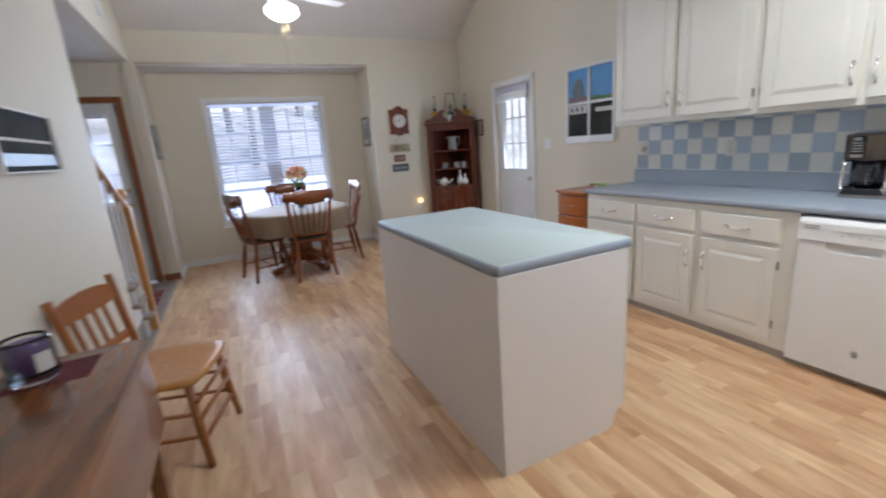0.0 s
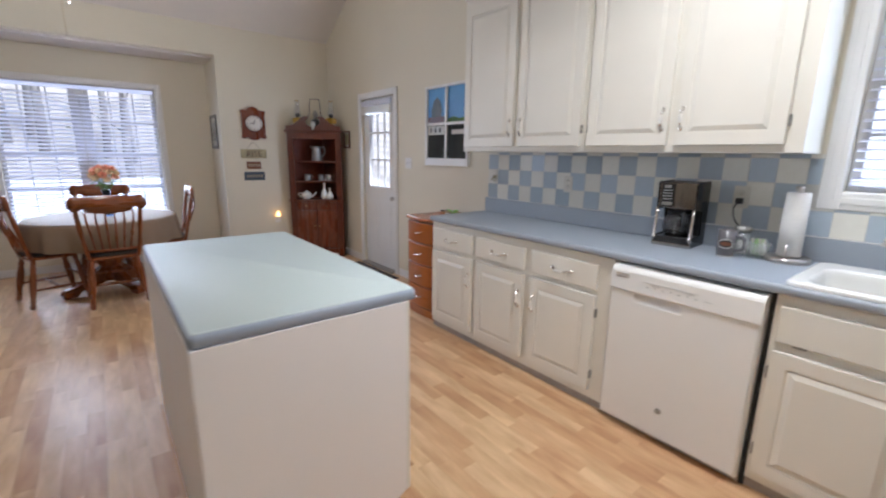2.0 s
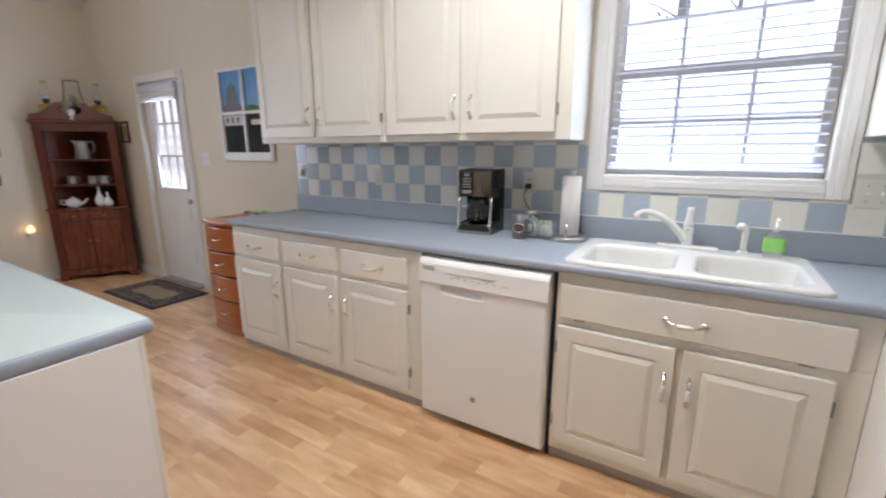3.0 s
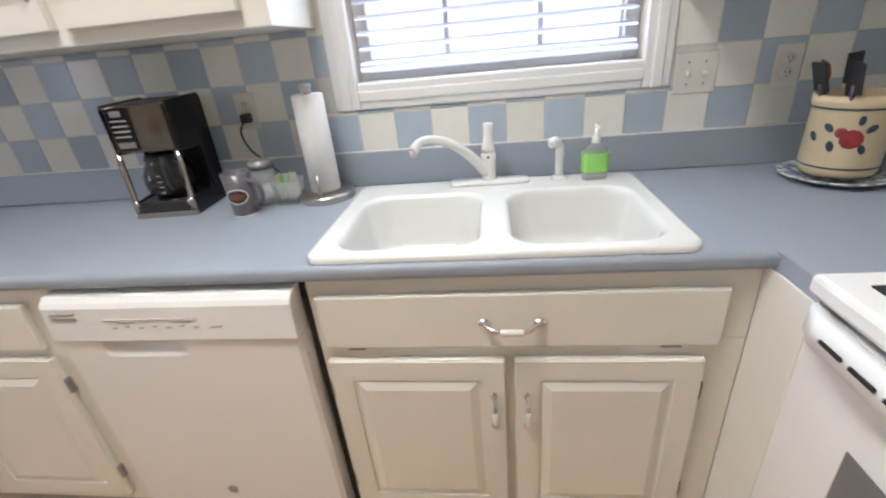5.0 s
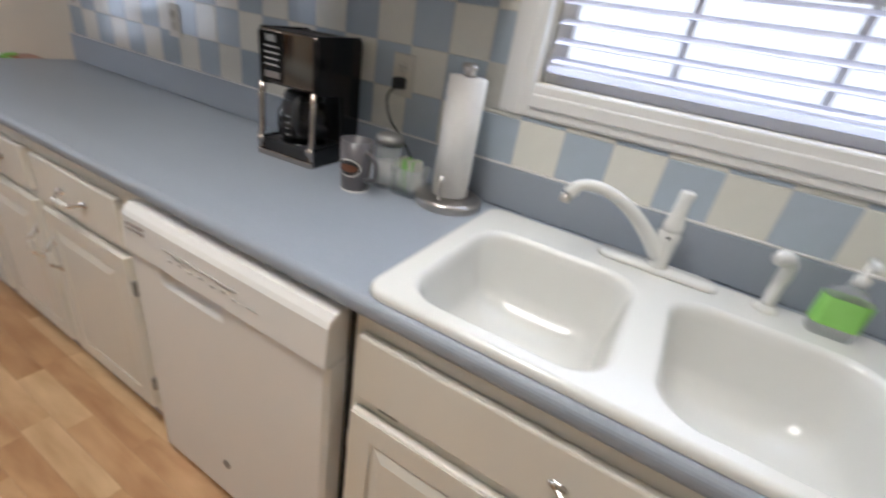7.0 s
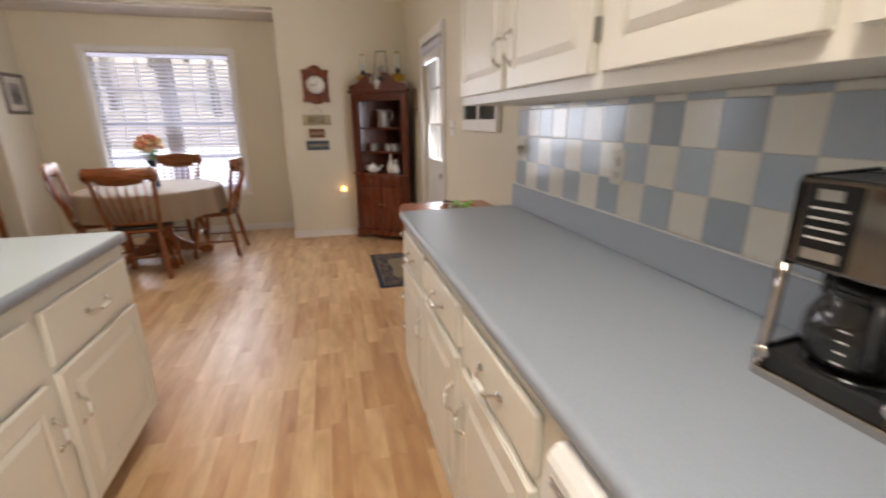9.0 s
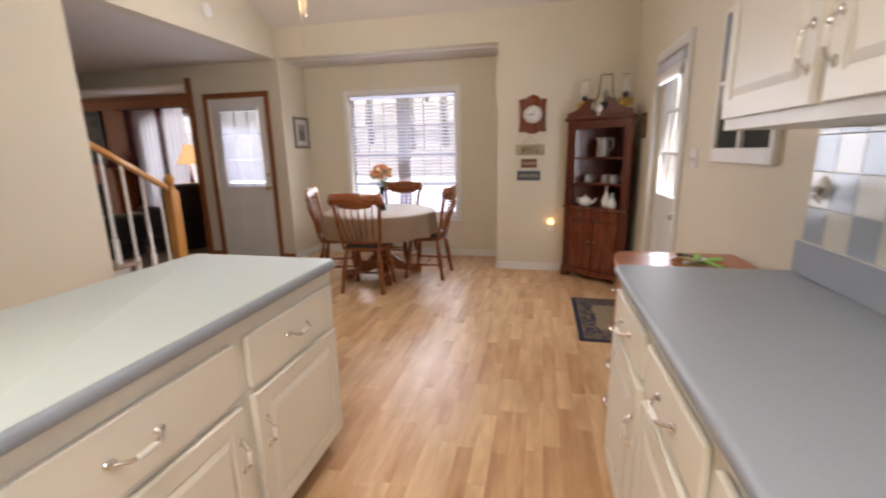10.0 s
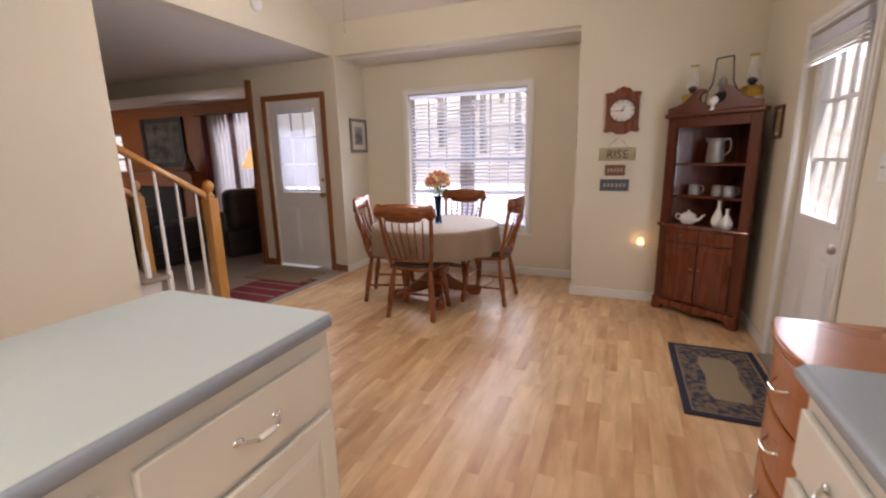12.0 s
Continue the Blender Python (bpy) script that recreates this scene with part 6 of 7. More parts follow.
    for k in range(6):
        u = (k - 2.5) / 2.5
        x0, x1 = u * 0.13, u * 0.165
        y1 = -0.262 - 0.035 * (1 - (u * 0.6) ** 2)
        y0 = -0.18 - 0.022 * (1 - u * u)
        q = [(x0, y0, 0.50), (x0, y0, 0.54), ((x0 + x1) / 2, (y0 + y1) / 2 - 0.01, 0.68), (x1, y1, 0.80), (x1, y1, 0.875)]
        part("spindle", tube(q, [0.006, 0.008, 0.010, 0.007, 0.006], 8), M_OAK, t)
    return t


TX, TY = 2.64, 6.17
ch = dining_chair(pose(2.67, 5.70, 0, 0, 0, 3))
copy_thing(ch, pose(3.15, 6.28, 0, 0, 0, 88))
copy_thing(ch, pose(2.20, 6.04, 0, 0, 0, -72))
copy_thing(ch, pose(2.62, 6.74, 0, 0, 0, 175))

dt = thing("dining_table", "round oak pedestal dining table in the alcove", "table", m=pose(TX, TY, 0))
part("tabletop", lathe([(0, 0.70), (0.59, 0.70), (0.605, 0.71), (0.605, 0.725), (0.595, 0.735), (0, 0.735)], 48), M_OAKH, dt)
part("pedestal", lathe([(0, 0.10), (0.09, 0.10), (0.10, 0.14), (0.075, 0.2), (0.11, 0.28), (0.13, 0.36), (0.10, 0.46), (0.07, 0.52), (0.10, 0.60), (0.18, 0.68), (0.18, 0.70), (0, 0.70)], 24), M_OAK, dt)
for k in range(4):
    q = part("foot", prism([(0.04, 0.10), (0.04, 0.24), (0.10, 0.25), (0.20, 0.17), (0.32, 0.10), (0.42, 0.085), (0.45, 0.05), (0.43, 0.0), (0.34, 0.0), (0.30, 0.04), (0.18, 0.06)], 0.07, 0.01, pose(0, -0.035, 0)), M_OAKH, dt)
    q.matrix_local = pose(0, 0, 0, 0, 0, 28 + 90 * k)


def cloth():
    b = bmesh.new()
    seg = 120
    rings = [[b.verts.new((0, 0, 0.742))]]
    def ring(rf, z, amp):
        out = []
        for i in range(seg):
            a = 2 * math.pi * i / seg
            w = math.sin(13 * a) * 0.5 + math.sin(17 * a + 1.3) * 0.35 + math.sin(29 * a) * 0.15
            r = rf + amp * w
            out.append(b.verts.new((r * math.cos(a), r * math.sin(a), z)))
        return out
    rings += [ring(r, z, a) for r, z, a in ((0.3, 0.742, 0), (0.59, 0.742, 0), (0.608, 0.737, 0.0), (0.616, 0.72, 0.004), (0.622, 0.66, 0.014), (0.628, 0.58, 0.026), (0.632, 0.50, 0.036))]
    for i in range(seg):
        f = b.faces.new([rings[0][0], rings[1][i], rings[1][(i + 1) % seg]])
        f.smooth = True
    for p, q in zip(rings[1:], rings[2:]):
        for i in range(seg):
            f = b.faces.new([p[i], p[(i + 1) % seg], q[(i + 1) % seg], q[i]])
            f.smooth = True
    bmesh.ops.recalc_face_normals(b, faces=b.faces)
    g = bmesh.ops.duplicate(b, geom=b.verts[:] + b.edges[:] + b.faces[:])
    for v in [e for e in g["geom"] if isinstance(e, bmesh.types.BMVert)]:
        v.co = Vector((v.co.x * 0.995, v.co.y * 0.995, v.co.z - 0.002))
    return b


tc = tagged(part("tablecloth", cloth(), M_CLOTH), "taupe cloth hanging in folds over the round table", "tablecloth")
tc.matrix_world = pose(TX, TY, 0)

vase = thing("flower_vase", "dark glass vase of peach flowers on the dining table", "flowers", m=pose(2.69, 6.13, 0.744) @ Matrix.Diagonal((1.12, 1.12, 1.05, 1)))
part("vase_glass", lathe([(0, 0), (0.03, 0), (0.032, 0.01), (0.024, 0.08), (0.030, 0.22), (0.038, 0.245), (0.035, 0.245), (0.026, 0.22), (0.020, 0.08), (0.027, 0.012), (0, 0.01)], 20), M_BGLASS, vase)
rnd = random.Random(3)
for i in range(24):
    th0, ph0 = math.acos(1 - 1.35 * (i + 0.5) / 24), 2.4 * i
    n0 = Vector((math.cos(ph0) * math.sin(th0), math.sin(ph0) * math.sin(th0), math.cos(th0)))
    c = Vector((0, 0, 0.375)) + n0 * 0.078 * rnd.uniform(0.85, 1.12)
    part("stem", tube([(c.x * 0.1, c.y * 0.1, 0.06), (c.x * 0.25, c.y * 0.25, 0.215), c], 0.002, 5), M_LEAF, vase)
    b = bmesh.new()
    turn = n0.to_track_quat("Z", "Y").to_matrix()
    R0 = rnd.uniform(0.026, 0.036)
    for k in range(22):
        ph, th = 2.4 * k, 0.12 + 1.45 * k / 22
        d = turn @ Vector((math.cos(ph) * math.sin(th), math.sin(ph) * math.sin(th), math.cos(th)))
        side = d.cross(n0 + Vector((0.01, 0.02, 0.0))).normalized() * R0 * 0.42
        lift = n0 * R0 * 0.12
        q = [b.verts.new(v) for v in (c, c + d * R0 * 0.55 + side, c + d * R0 + side * 0.5 + lift, c + d * R0 - side * 0.5 + lift, c + d * R0 * 0.55 - side)]
        b.faces.new(q)
    part("flower_head", b, M_PETAL if th0 < 0.95 or i % 3 == 0 else M_PETAL2, vase)
for i in range(34):
    a = rnd.uniform(0, 6.28)
    el = rnd.uniform(-0.75, 0.75)
    d = Vector((math.cos(a) * math.cos(el), math.sin(a) * math.cos(el), math.sin(el)))
    c = Vector((0, 0, 0.345)) + d * rnd.uniform(0.05, 0.075)
    b = bmesh.new()
    side = d.cross(Vector((0, 0, 1))).normalized() * 0.011
    tip = c + d * rnd.uniform(0.035, 0.06)
    mid = (c + tip) / 2 + Vector((0, 0, 0.006))
    b.faces.new([b.verts.new(q) for q in (c, mid + side, tip, mid - side)])
    part("leaf", b, M_LEAF, vase)

# ---- ceiling fan ----
fan = thing("ceiling_fan", "white ceiling fan with a cluster of glowing glass shades", "ceiling fan", m=pose(2.61, 4.88, 0.08))
part("downrod", tube([(0, 0, 2.72), (0, 0, 3.95)], 0.012, 10), M_TRIM, fan)
part("motor", lathe([(0, 2.76), (0.06, 2.76), (0.11, 2.73), (0.12, 2.66), (0.10, 2.61), (0.05, 2.59), (0.05, 2.55), (0.03, 2.53), (0, 2.53)], 28), M_TRIM, fan)
for k in range(5):
    q = part("blade", box(0.14, -0.065, 2.635, 0.62, 0.065, 2.643, 0.003), M_TRIM, fan)
    q.matrix_local = pose(0, 0, 0, 0, 0, 20 + 72 * k)
    q2 = part("blade_arm", box(0.09, -0.02, 2.628, 0.2, 0.02, 2.634, 0.001), M_BRASS, fan)
    q2.matrix_local = pose(0, 0, 0, 0, 0, 20 + 72 * k)
for k in range(4):
    q = part("glass_shade", lathe([(0.012, 0.0), (0.035, -0.015), (0.055, -0.05), (0.068, -0.085), (0.06, -0.08), (0.05, -0.05), (0.03, -0.02)], 20), M_GLOBE, fan, "frosted glowing shade")
    q.matrix_local = pose(0, 0, 0, 0, 0, 90 * k + 30) @ pose(0.05, 0, 2.53, 0, -38)
    q.visible_shadow = False
for x, z in ((-0.01, 2.05), (0.03, 2.28)):
    c = part("pull_chain", tube([(x, 0, z), (x, 0, 2.53)], 0.0015, 6), M_BRASS, fan)
    part("chain_fob", lathe([(0, 0.012), (0.006, 0.006), (0.006, -0.006), (0, -0.012)], 10, pose(x, 0, z)), M_PORC, c)
kl = thing("ceiling_light", "flush round ceiling light with a frosted bowl over the kitchen", "ceiling light", m=pose(4.05, 1.35, 3.02))
part("pan", lathe([(0, 0.02), (0.15, 0.02), (0.16, 0), (0.155, -0.02), (0, -0.02)], 28), M_TRIM, kl)
bowl = part("bowl", lathe([(0.15, -0.02), (0.13, -0.055), (0.07, -0.075), (0, -0.08)], 28), M_GLOBE, kl)
bowl.visible_shadow = False
wd = thing("smoke_detector", "round white disc high on the beam wall", "smoke detector", m=pose(W, 5.61, 2.72, 0, 90))
part("disc", lathe([(0, 0.03), (0.05, 0.028), (0.065, 0.015), (0.068, 0)], 28), M_TRIM, wd)

# ---- stairs ----
st = thing("staircase", "carpeted stairs with white risers rising beside the kitchen wall", "staircase", kind="structure")
for i in range(12):
    y1 = 5.0 - 0.28 * i
    z = 0.182 * (i + 1)
    part("riser", box(0.22, y1 - 0.28, z - 0.182, 1.15 if y1 - 0.28 > 4.24 else W - 0.122, y1 - 0.01, z - 0.03), M_TRIM, st)
    part("tread", box(0.2, y1 - 0.285, z - 0.029, 1.21 if y1 - 0.28 > 4.24 else W - 0.122, y1 + 0.02, z, 0.012), M_CARPET if i else M_CARPET, st)


part("tread", box(W - 0.121, 4.253, 0.517, 1.235, 4.455, 0.549, 0.012), M_CARPET, st)
part("riser", box(W - 0.121, 4.255, 0.365, 1.15, 4.43, 0.516), M_TRIM, st)


def railing(x, label, n):
    t = thing("stair_railing", label, "railing", "stair railings")
    nb = bmesh.new()
    box(x - 0.045, 4.875, 0.0, x + 0.045, 4.965, 1.07, 0.008, nb)
    box(x - 0.03, 4.89, 1.07, x + 0.03, 4.95, 1.10, 0.006, nb)
    p = part("newel_post", nb, M_RAIL, t)
    part("newel_ball", lathe([(0, 0.115), (0.022, 0.11), (0.042, 0.085), (0.045, 0.06), (0.032, 0.03), (0.018, 0.02), (0.026, 0.008), (0.028, 0)], 20, pose(x, 4.92, 1.10)), M_RAIL, p)
    s = 0.60
    L = 0.95 * n / 4
    b = bmesh.new()
    prof = rrect(0, 0, 0.027, 0.028, 0.02, 0)
    r0 = [(x + p0, 4.875, 1.10 + p1) for p0, p1, _ in prof]
    r1 = [(x + p0, 4.875 - L, 1.10 + L * s + p1) for p0, p1, _ in prof]
    loft([r0, r1], b, True, True)
    part("handrail", b, M_RAIL, t)
    for i in range(n):
        y = 4.80 - 0.155 * i
        step = int((5.0 - y) / 0.28) + 1
        z0 = 0.182 * step
        z1 = 1.10 + (4.875 - y) * s - 0.02
        bb = box(x - 0.016, y - 0.016, z0, x + 0.016, y + 0.016, z0 + 0.2, 0.003)
        lathe([(0.016, z0 + 0.2), (0.011, z0 + 0.21), (0.016, z0 + 0.225), (0.012, z0 + 0.25), (0.0125, (z0 + z1) / 2), (0.009, z1)], 12, pose(x, y, 0), bb)
        part("baluster", bb, M_TRIM, t)
    return t


railing(W - 0.032, "golden oak stair rail with white turned balusters", 4)
railing(0.25, "golden oak stair rail with white turned balusters", 4)

# ---- foyer and living room ----
post = strip("trim_post", -0.11, 6.66, 0, -0.04, 6.85, 2.34, M_TRIMWOOD)
rug = thing("entry_rug", "dark red striped rug on the foyer carpet", "rug", m=pose(0.45, 5.25, 0))
part("rug_body", box(0, 0, 0, 0.65, 1.0, 0.008, 0.003), M_RED, rug)
for i in range(5):
    part("stripe", box(0.005, 0.12 + i * 0.19, 0.008, 0.645, 0.15 + i * 0.19, 0.0092), M_RUGTAN, rug)
dm = thing("door_mat", "pale beige mat at the front door", "door mat", m=pose(0.2, 6.05, 0))
part("mat_body", box(0, 0, 0, 0.8, 0.5, 0.01, 0.004), M_RUGTAN, dm)
mat_r = thing("kitchen_mat", "navy-bordered patterned mat at the back door", "rug", m=pose(4.675, 4.75, 0))
part("border", box(0, 0, 0.001, 0.52, 0.955, 0.009, 0.003), M_NAVY, mat_r)
part("field", box(0.045, 0.045, 0.009, 0.470, 0.905, 0.0104, 0.0005), M_RUG, mat_r)
part("inner_band", box(0.040, 0.040, 0.009, 0.480, 0.915, 0.0098, 0.0004), M_RUGTAN, mat_r)
part("medallion", prism([(0.17, 0.20), (0.35, 0.20), (0.37, 0.30), (0.35, 0.48), (0.37, 0.66), (0.35, 0.76), (0.17, 0.76), (0.15, 0.66), (0.17, 0.48), (0.15, 0.30)], 0.0014, 0, Matrix(((1, 0, 0, 0), (0, 0, 1, 0), (0, 1, 0, 0.0104), (0, 0, 0, 1)))), M_RUGTAN, mat_r)

sofa = thing("armchair", "black leather armchair with a rounded rolled back", "armchair", m=pose(-1.02, 7.25, 0.0, 0, 0, -110))
part("seat_base", box(-0.42, -0.4, 0.0, 0.42, 0.4, 0.42, 0.06, seg=3), M_LEATHER, sofa)
part("seat_cushion", box(-0.30, -0.42, 0.40, 0.30, 0.25, 0.54, 0.06, seg=3), M_LEATHER, sofa)
part("back_cushion", box(-0.38, 0.18, 0.40, 0.38, 0.46, 0.98, 0.11, seg=4), M_LEATHER, sofa)
for s in (-1, 1):
    part("arm", box(s * 0.28, -0.42, 0.2, s * 0.46, 0.35, 0.66, 0.08, seg=3), M_LEATHER, sofa)
sofa2 = thing("sofa", "black leather sofa in front of the fireplace", "sofa", m=pose(-2.15, 6.3, 0, 0, 0, 0))
part("seat_base", box(-1.0, -0.35, 0.0, 1.0, 0.4, 0.42, 0.06, seg=3), M_LEATHER, sofa2)
part("back_cushion", box(-1.0, -0.45, 0.3, 1.0, -0.15, 0.82, 0.1, seg=4), M_LEATHER, sofa2)
for s in (-1, 1):
    part("arm", box(s * 0.85, -0.4, 0.2, s * 1.05, 0.42, 0.62, 0.08, seg=3), M_LEATHER, sofa2)

fp = thing("fireplace", "dark fireplace with a stained wood surround and mantel", "fireplace", kind="structure")
part("surround", box(-5.9, 8.55, 0, -3.7, 8.799, 1.12, 0.01), M_PANELWOOD, fp)
part("firebox", box(-5.5, 8.50, 0.0, -4.0, 8.549, 0.88, 0.01), M_BRICKDK, fp)
part("mantel", box(-6.0, 8.42, 1.12, -3.6, 8.799, 1.18, 0.01), M_TRIMWOOD, fp)
framed("mantel_picture", "dark-framed snowy landscape painting above the mantel", pose(-5.3, 8.8, 1.26), 1.25, 1.0, M_BLACK, 0.1, 0.05, M_PAINTING, 0)
strip("crown_trim", -7.2, 8.77, 2.40, -0.161, 8.80, 2.498, M_TRIMWOOD)
for x in (-3.6 + 0.1,):
    d = thing("figurine", "small dark ornament on the mantel", "ornament", m=pose(-3.8, 8.6, 1.18))
    part("ornament_body", lathe([(0, 0.38), (0.03, 0.36), (0.04, 0.25), (0.10, 0.1), (0.11, 0), (0, 0)], 14), M_CHERRY, d)
window_3 = thing("window_3", "living room window behind sheer curtains", "window", kind="structure")
sash_window(window_3, "x", 8.86, -3.2, -2.0, 0.35, 2.15, 2)
casing(window_3, "x", 8.8, -3.2, -2.0, 0.35, 2.15, 0.07, -0.02, M_TRIMWOOD)
blinds("window_blind", "white slat blind behind the sheer curtains", "x", 8.83, -3.19, -2.01, 0.37, 2.14, 0.05, 0.045, 0.06)
window_4 = thing("window_4", "narrow living room window beyond the fireplace", "window", kind="structure")
sash_window(window_4, "x", 8.86, -6.5, -6.05, 0.9, 2.0, 1)


def curtain(x0, x1, mm, label):
    b = bmesh.new()
    n = 40
    top, bot = [], []
    for i in range(n + 1):
        u = i / n
        x = x0 + (x1 - x0) * u
        w = math.sin(u * (x1 - x0) * 60)
        top.append(b.verts.new((x, 8.72 + 0.018 * w, 2.24)))
        bot.append(b.verts.new((x, 8.72 + 0.03 * w, 0.05)))
    for i in range(n):
        f = b.faces.new([top[i], top[i + 1], bot[i + 1], bot[i]])
        f.smooth = True
    b2 = bmesh.new()
    g = bmesh.ops.duplicate(b, geom=b.verts[:] + b.edges[:] + b.faces[:])
    for v in [e for e in g["geom"] if isinstance(e, bmesh.types.BMVert)]:
        v.co.y += 0.003
    return tagged(part("curtain", b, mm), label, "curtain", "living room curtains")


curtain(-3.45, -3.27, M_WINE, "wine-red sheer curtain hanging to the floor")
curtain(-3.265, -2.72, M_SHEER, "white sheer curtain hanging to the floor")
curtain(-2.715, -2.58, M_WINE, "wine-red sheer curtain hanging to the floor")
curtain(-2.575, -2.1, M_SHEER, "white sheer curtain hanging to the floor")
rod = thing("curtain_rod", "dark curtain rod over the living room window", "curtain rod")
part("rod", tube([(-3.6, 8.72, 2.25), (-1.9, 8.72, 2.25)], 0.012, 10), M_BLACK, rod)
et = thing("end_table", "dark end table beside the armchair", "side table", m=pose(-1.25, 7.85, 0))
part("top", box(-0.25, -0.25, 0.6, 0.25, 0.25, 0.63, 0.006), M_CHERRY, et)
for sx in (-1, 1):
    for sy in (-1, 1):
        part("leg", box(sx * 0.22 - 0.02, sy * 0.22 - 0.02, 0, sx * 0.22 + 0.02, sy * 0.22 + 0.02, 0.6, 0.003), M_CHERRY, et)
tl = thing("table_lamp", "lit table lamp with a pleated cream shade", "lamp", m=pose(-1.2, 7.75, 0.63))
part("base", lathe([(0, 0), (0.08, 0), (0.08, 0.02), (0.03, 0.05), (0.05, 0.15), (0.06, 0.25), (0.02, 0.4), (0.01, 0.62), (0, 0.62)], 20), M_CHERRY, tl)
sh = part("shade", lathe([(0.07, 0.92), (0.10, 0.80), (0.20, 0.62), (0.197, 0.62), (0.097, 0.80), (0.067, 0.92)], 28), M_SHADE, tl, "glowing cream shade")
sh.visible_shadow = False

# ---- small side table and chair by the west wall ----
sd = thing("drop_leaf_table", "rustic walnut drop-leaf table against the wall", "table", m=pose(W, 1.0, 0))
part("tabletop", box(0.005, 0, 0.735, 0.40, 1.50, 0.757, 0.006), M_TABLEW, sd, "figured walnut top, glossy")
part("drop_leaf", box(0.378, 0.05, 0.42, 0.396, 1.45, 0.733, 0.006), M_TABLEW, sd)
part("apron", box(0.04, 0.08, 0.64, 0.37, 1.42, 0.734, 0.004), M_TABLEW, sd)
for x in (0.07, 0.345):
    for y in (0.12, 1.38):
        part("leg", box(x - 0.025, y - 0.025, 0, x + 0.025, y + 0.025, 0.64, 0.004), M_TABLEW, sd)
cd = thing("jar_candle", "violet jar candle with a pale label on the side table", "candle", m=pose(1.32, 2.33, 0.757) @ Matrix.Diagonal((1.2, 1.2, 1.2, 1)))
part("jar", lathe([(0, 0), (0.05, 0), (0.054, 0.008), (0.054, 0.10), (0.048, 0.115), (0.045, 0.115), (0.050, 0.10), (0.050, 0.01), (0, 0.008)], 28), M_GLASS, cd)
part("wax", lathe([(0, 0.009), (0.0485, 0.009), (0.0495, 0.098), (0, 0.098)], 28), M_PURPLE, cd)
b = bmesh.new()
for k in range(6):
    a0, a1 = radians(-60 + k * 7), radians(-60 + (k + 1) * 7)
    r = 0.0550
    b.faces.new([b.verts.new((r * math.cos(a0), r * math.sin(a0), 0.03)), b.verts.new((r * math.cos(a1), r * math.sin(a1), 0.03)), b.verts.new((r * math.cos(a1), r * math.sin(a1), 0.08)), b.verts.new((r * math.cos(a0), r * math.sin(a0), 0.08))])
part("label", b, M_MATBOARD, cd)
pad = thing("coaster", "dark red place mat under the candle", "place mat", m=pose(1.36, 2.34, 0.757))
part("cloth", box(-0.11, -0.09, -0.0, 0.11, 0.09, 0.0008), M_WINE, pad)
cd.location.z += 0.001


def side_chair(m):
    t = thing("side_chair", "light oak side chair with a scooped seat and slat back", "chair", "kitchen chairs", m=m)
    pts = [(-0.19, -0.19), (-0.10, -0.20), (0.10, -0.20), (0.19, -0.19), (0.215, -0.05), (0.22, 0.12), (0.20, 0.20), (0.10, 0.22), (-0.10, 0.22), (-0.20, 0.20), (-0.22, 0.12), (-0.215, -0.05)]
    b = bmesh.new()
    loft([[(x * 0.95, y * 0.95, 0.425) for x, y in pts], [(x, y, 0.435) for x, y in pts], [(x, y, 0.45) for x, y in pts], [(x * 0.95, y * 0.95, 0.458) for x, y in pts], [(x * 0.8, y * 0.8, 0.452) for x, y in pts]], b, True, True)
    part("seat", b, M_RAIL, t, "worn golden scooped seat")
    for s in (-1, 1):
        part("front_leg", tube([(s * 0.20, 0.20, 0), (s * 0.185, 0.18, 0.2), (s * 0.17, 0.16, 0.43)], [0.014, 0.019, 0.017], 10), M_OAKL, t)
        part("back_leg", tube(arc([(s * 0.20, -0.25, 0), (s * 0.185, -0.19, 0.43), (s * 0.187, -0.215, 0.68), (s * 0.20, -0.245, 0.895)], 4), 0.017, 10), M_OAKL, t)
        for z in (0.16, 0.28):
            part("stretcher", tube([(s * 0.19, 0.19, z), (s * 0.19, -0.215, z)], 0.010, 8), M_OAKL, t)
    for z in (0.14, 0.25, 0.34):
        part("stretcher", tube([(-0.19, 0.19, z), (0.19, 0.19, z)], 0.010, 8), M_OAKL, t)
    part("stretcher", tube([(-0.19, -0.22, 0.2), (0.19, -0.22, 0.2)], 0.010, 8), M_OAKL, t)
    part("crest_rail", prism([(-0.19, 0.005), (-0.09, 0.0), (0.09, 0.0), (0.19, 0.005), (0.19, 0.085), (0.1, 0.105), (0, 0.112), (-0.1, 0.105), (-0.19, 0.085)], 0.02, 0.005, pose(0, -0.243, 0.765, 7)), M_OAKL, t)
    part("lower_rail", box(-0.18, -0.222, 0.56, 0.18, -0.202, 0.60, 0.005), M_OAKL, t)
    for k in range(4):
        x = -0.105 + 0.07 * k
        q = part("back_slat", box(x - 0.011, -0.006, 0, x + 0.011, 0.006, 0.2, 0.003), M_OAKL, t)
        q.matrix_local = pose(0, -0.214, 0.585, 9)
    return t


side_chair(pose(1.53, 2.98, 0, 0, 0, -107) @ Matrix.Diagonal((1.06, 1.06, 0.97, 1)))

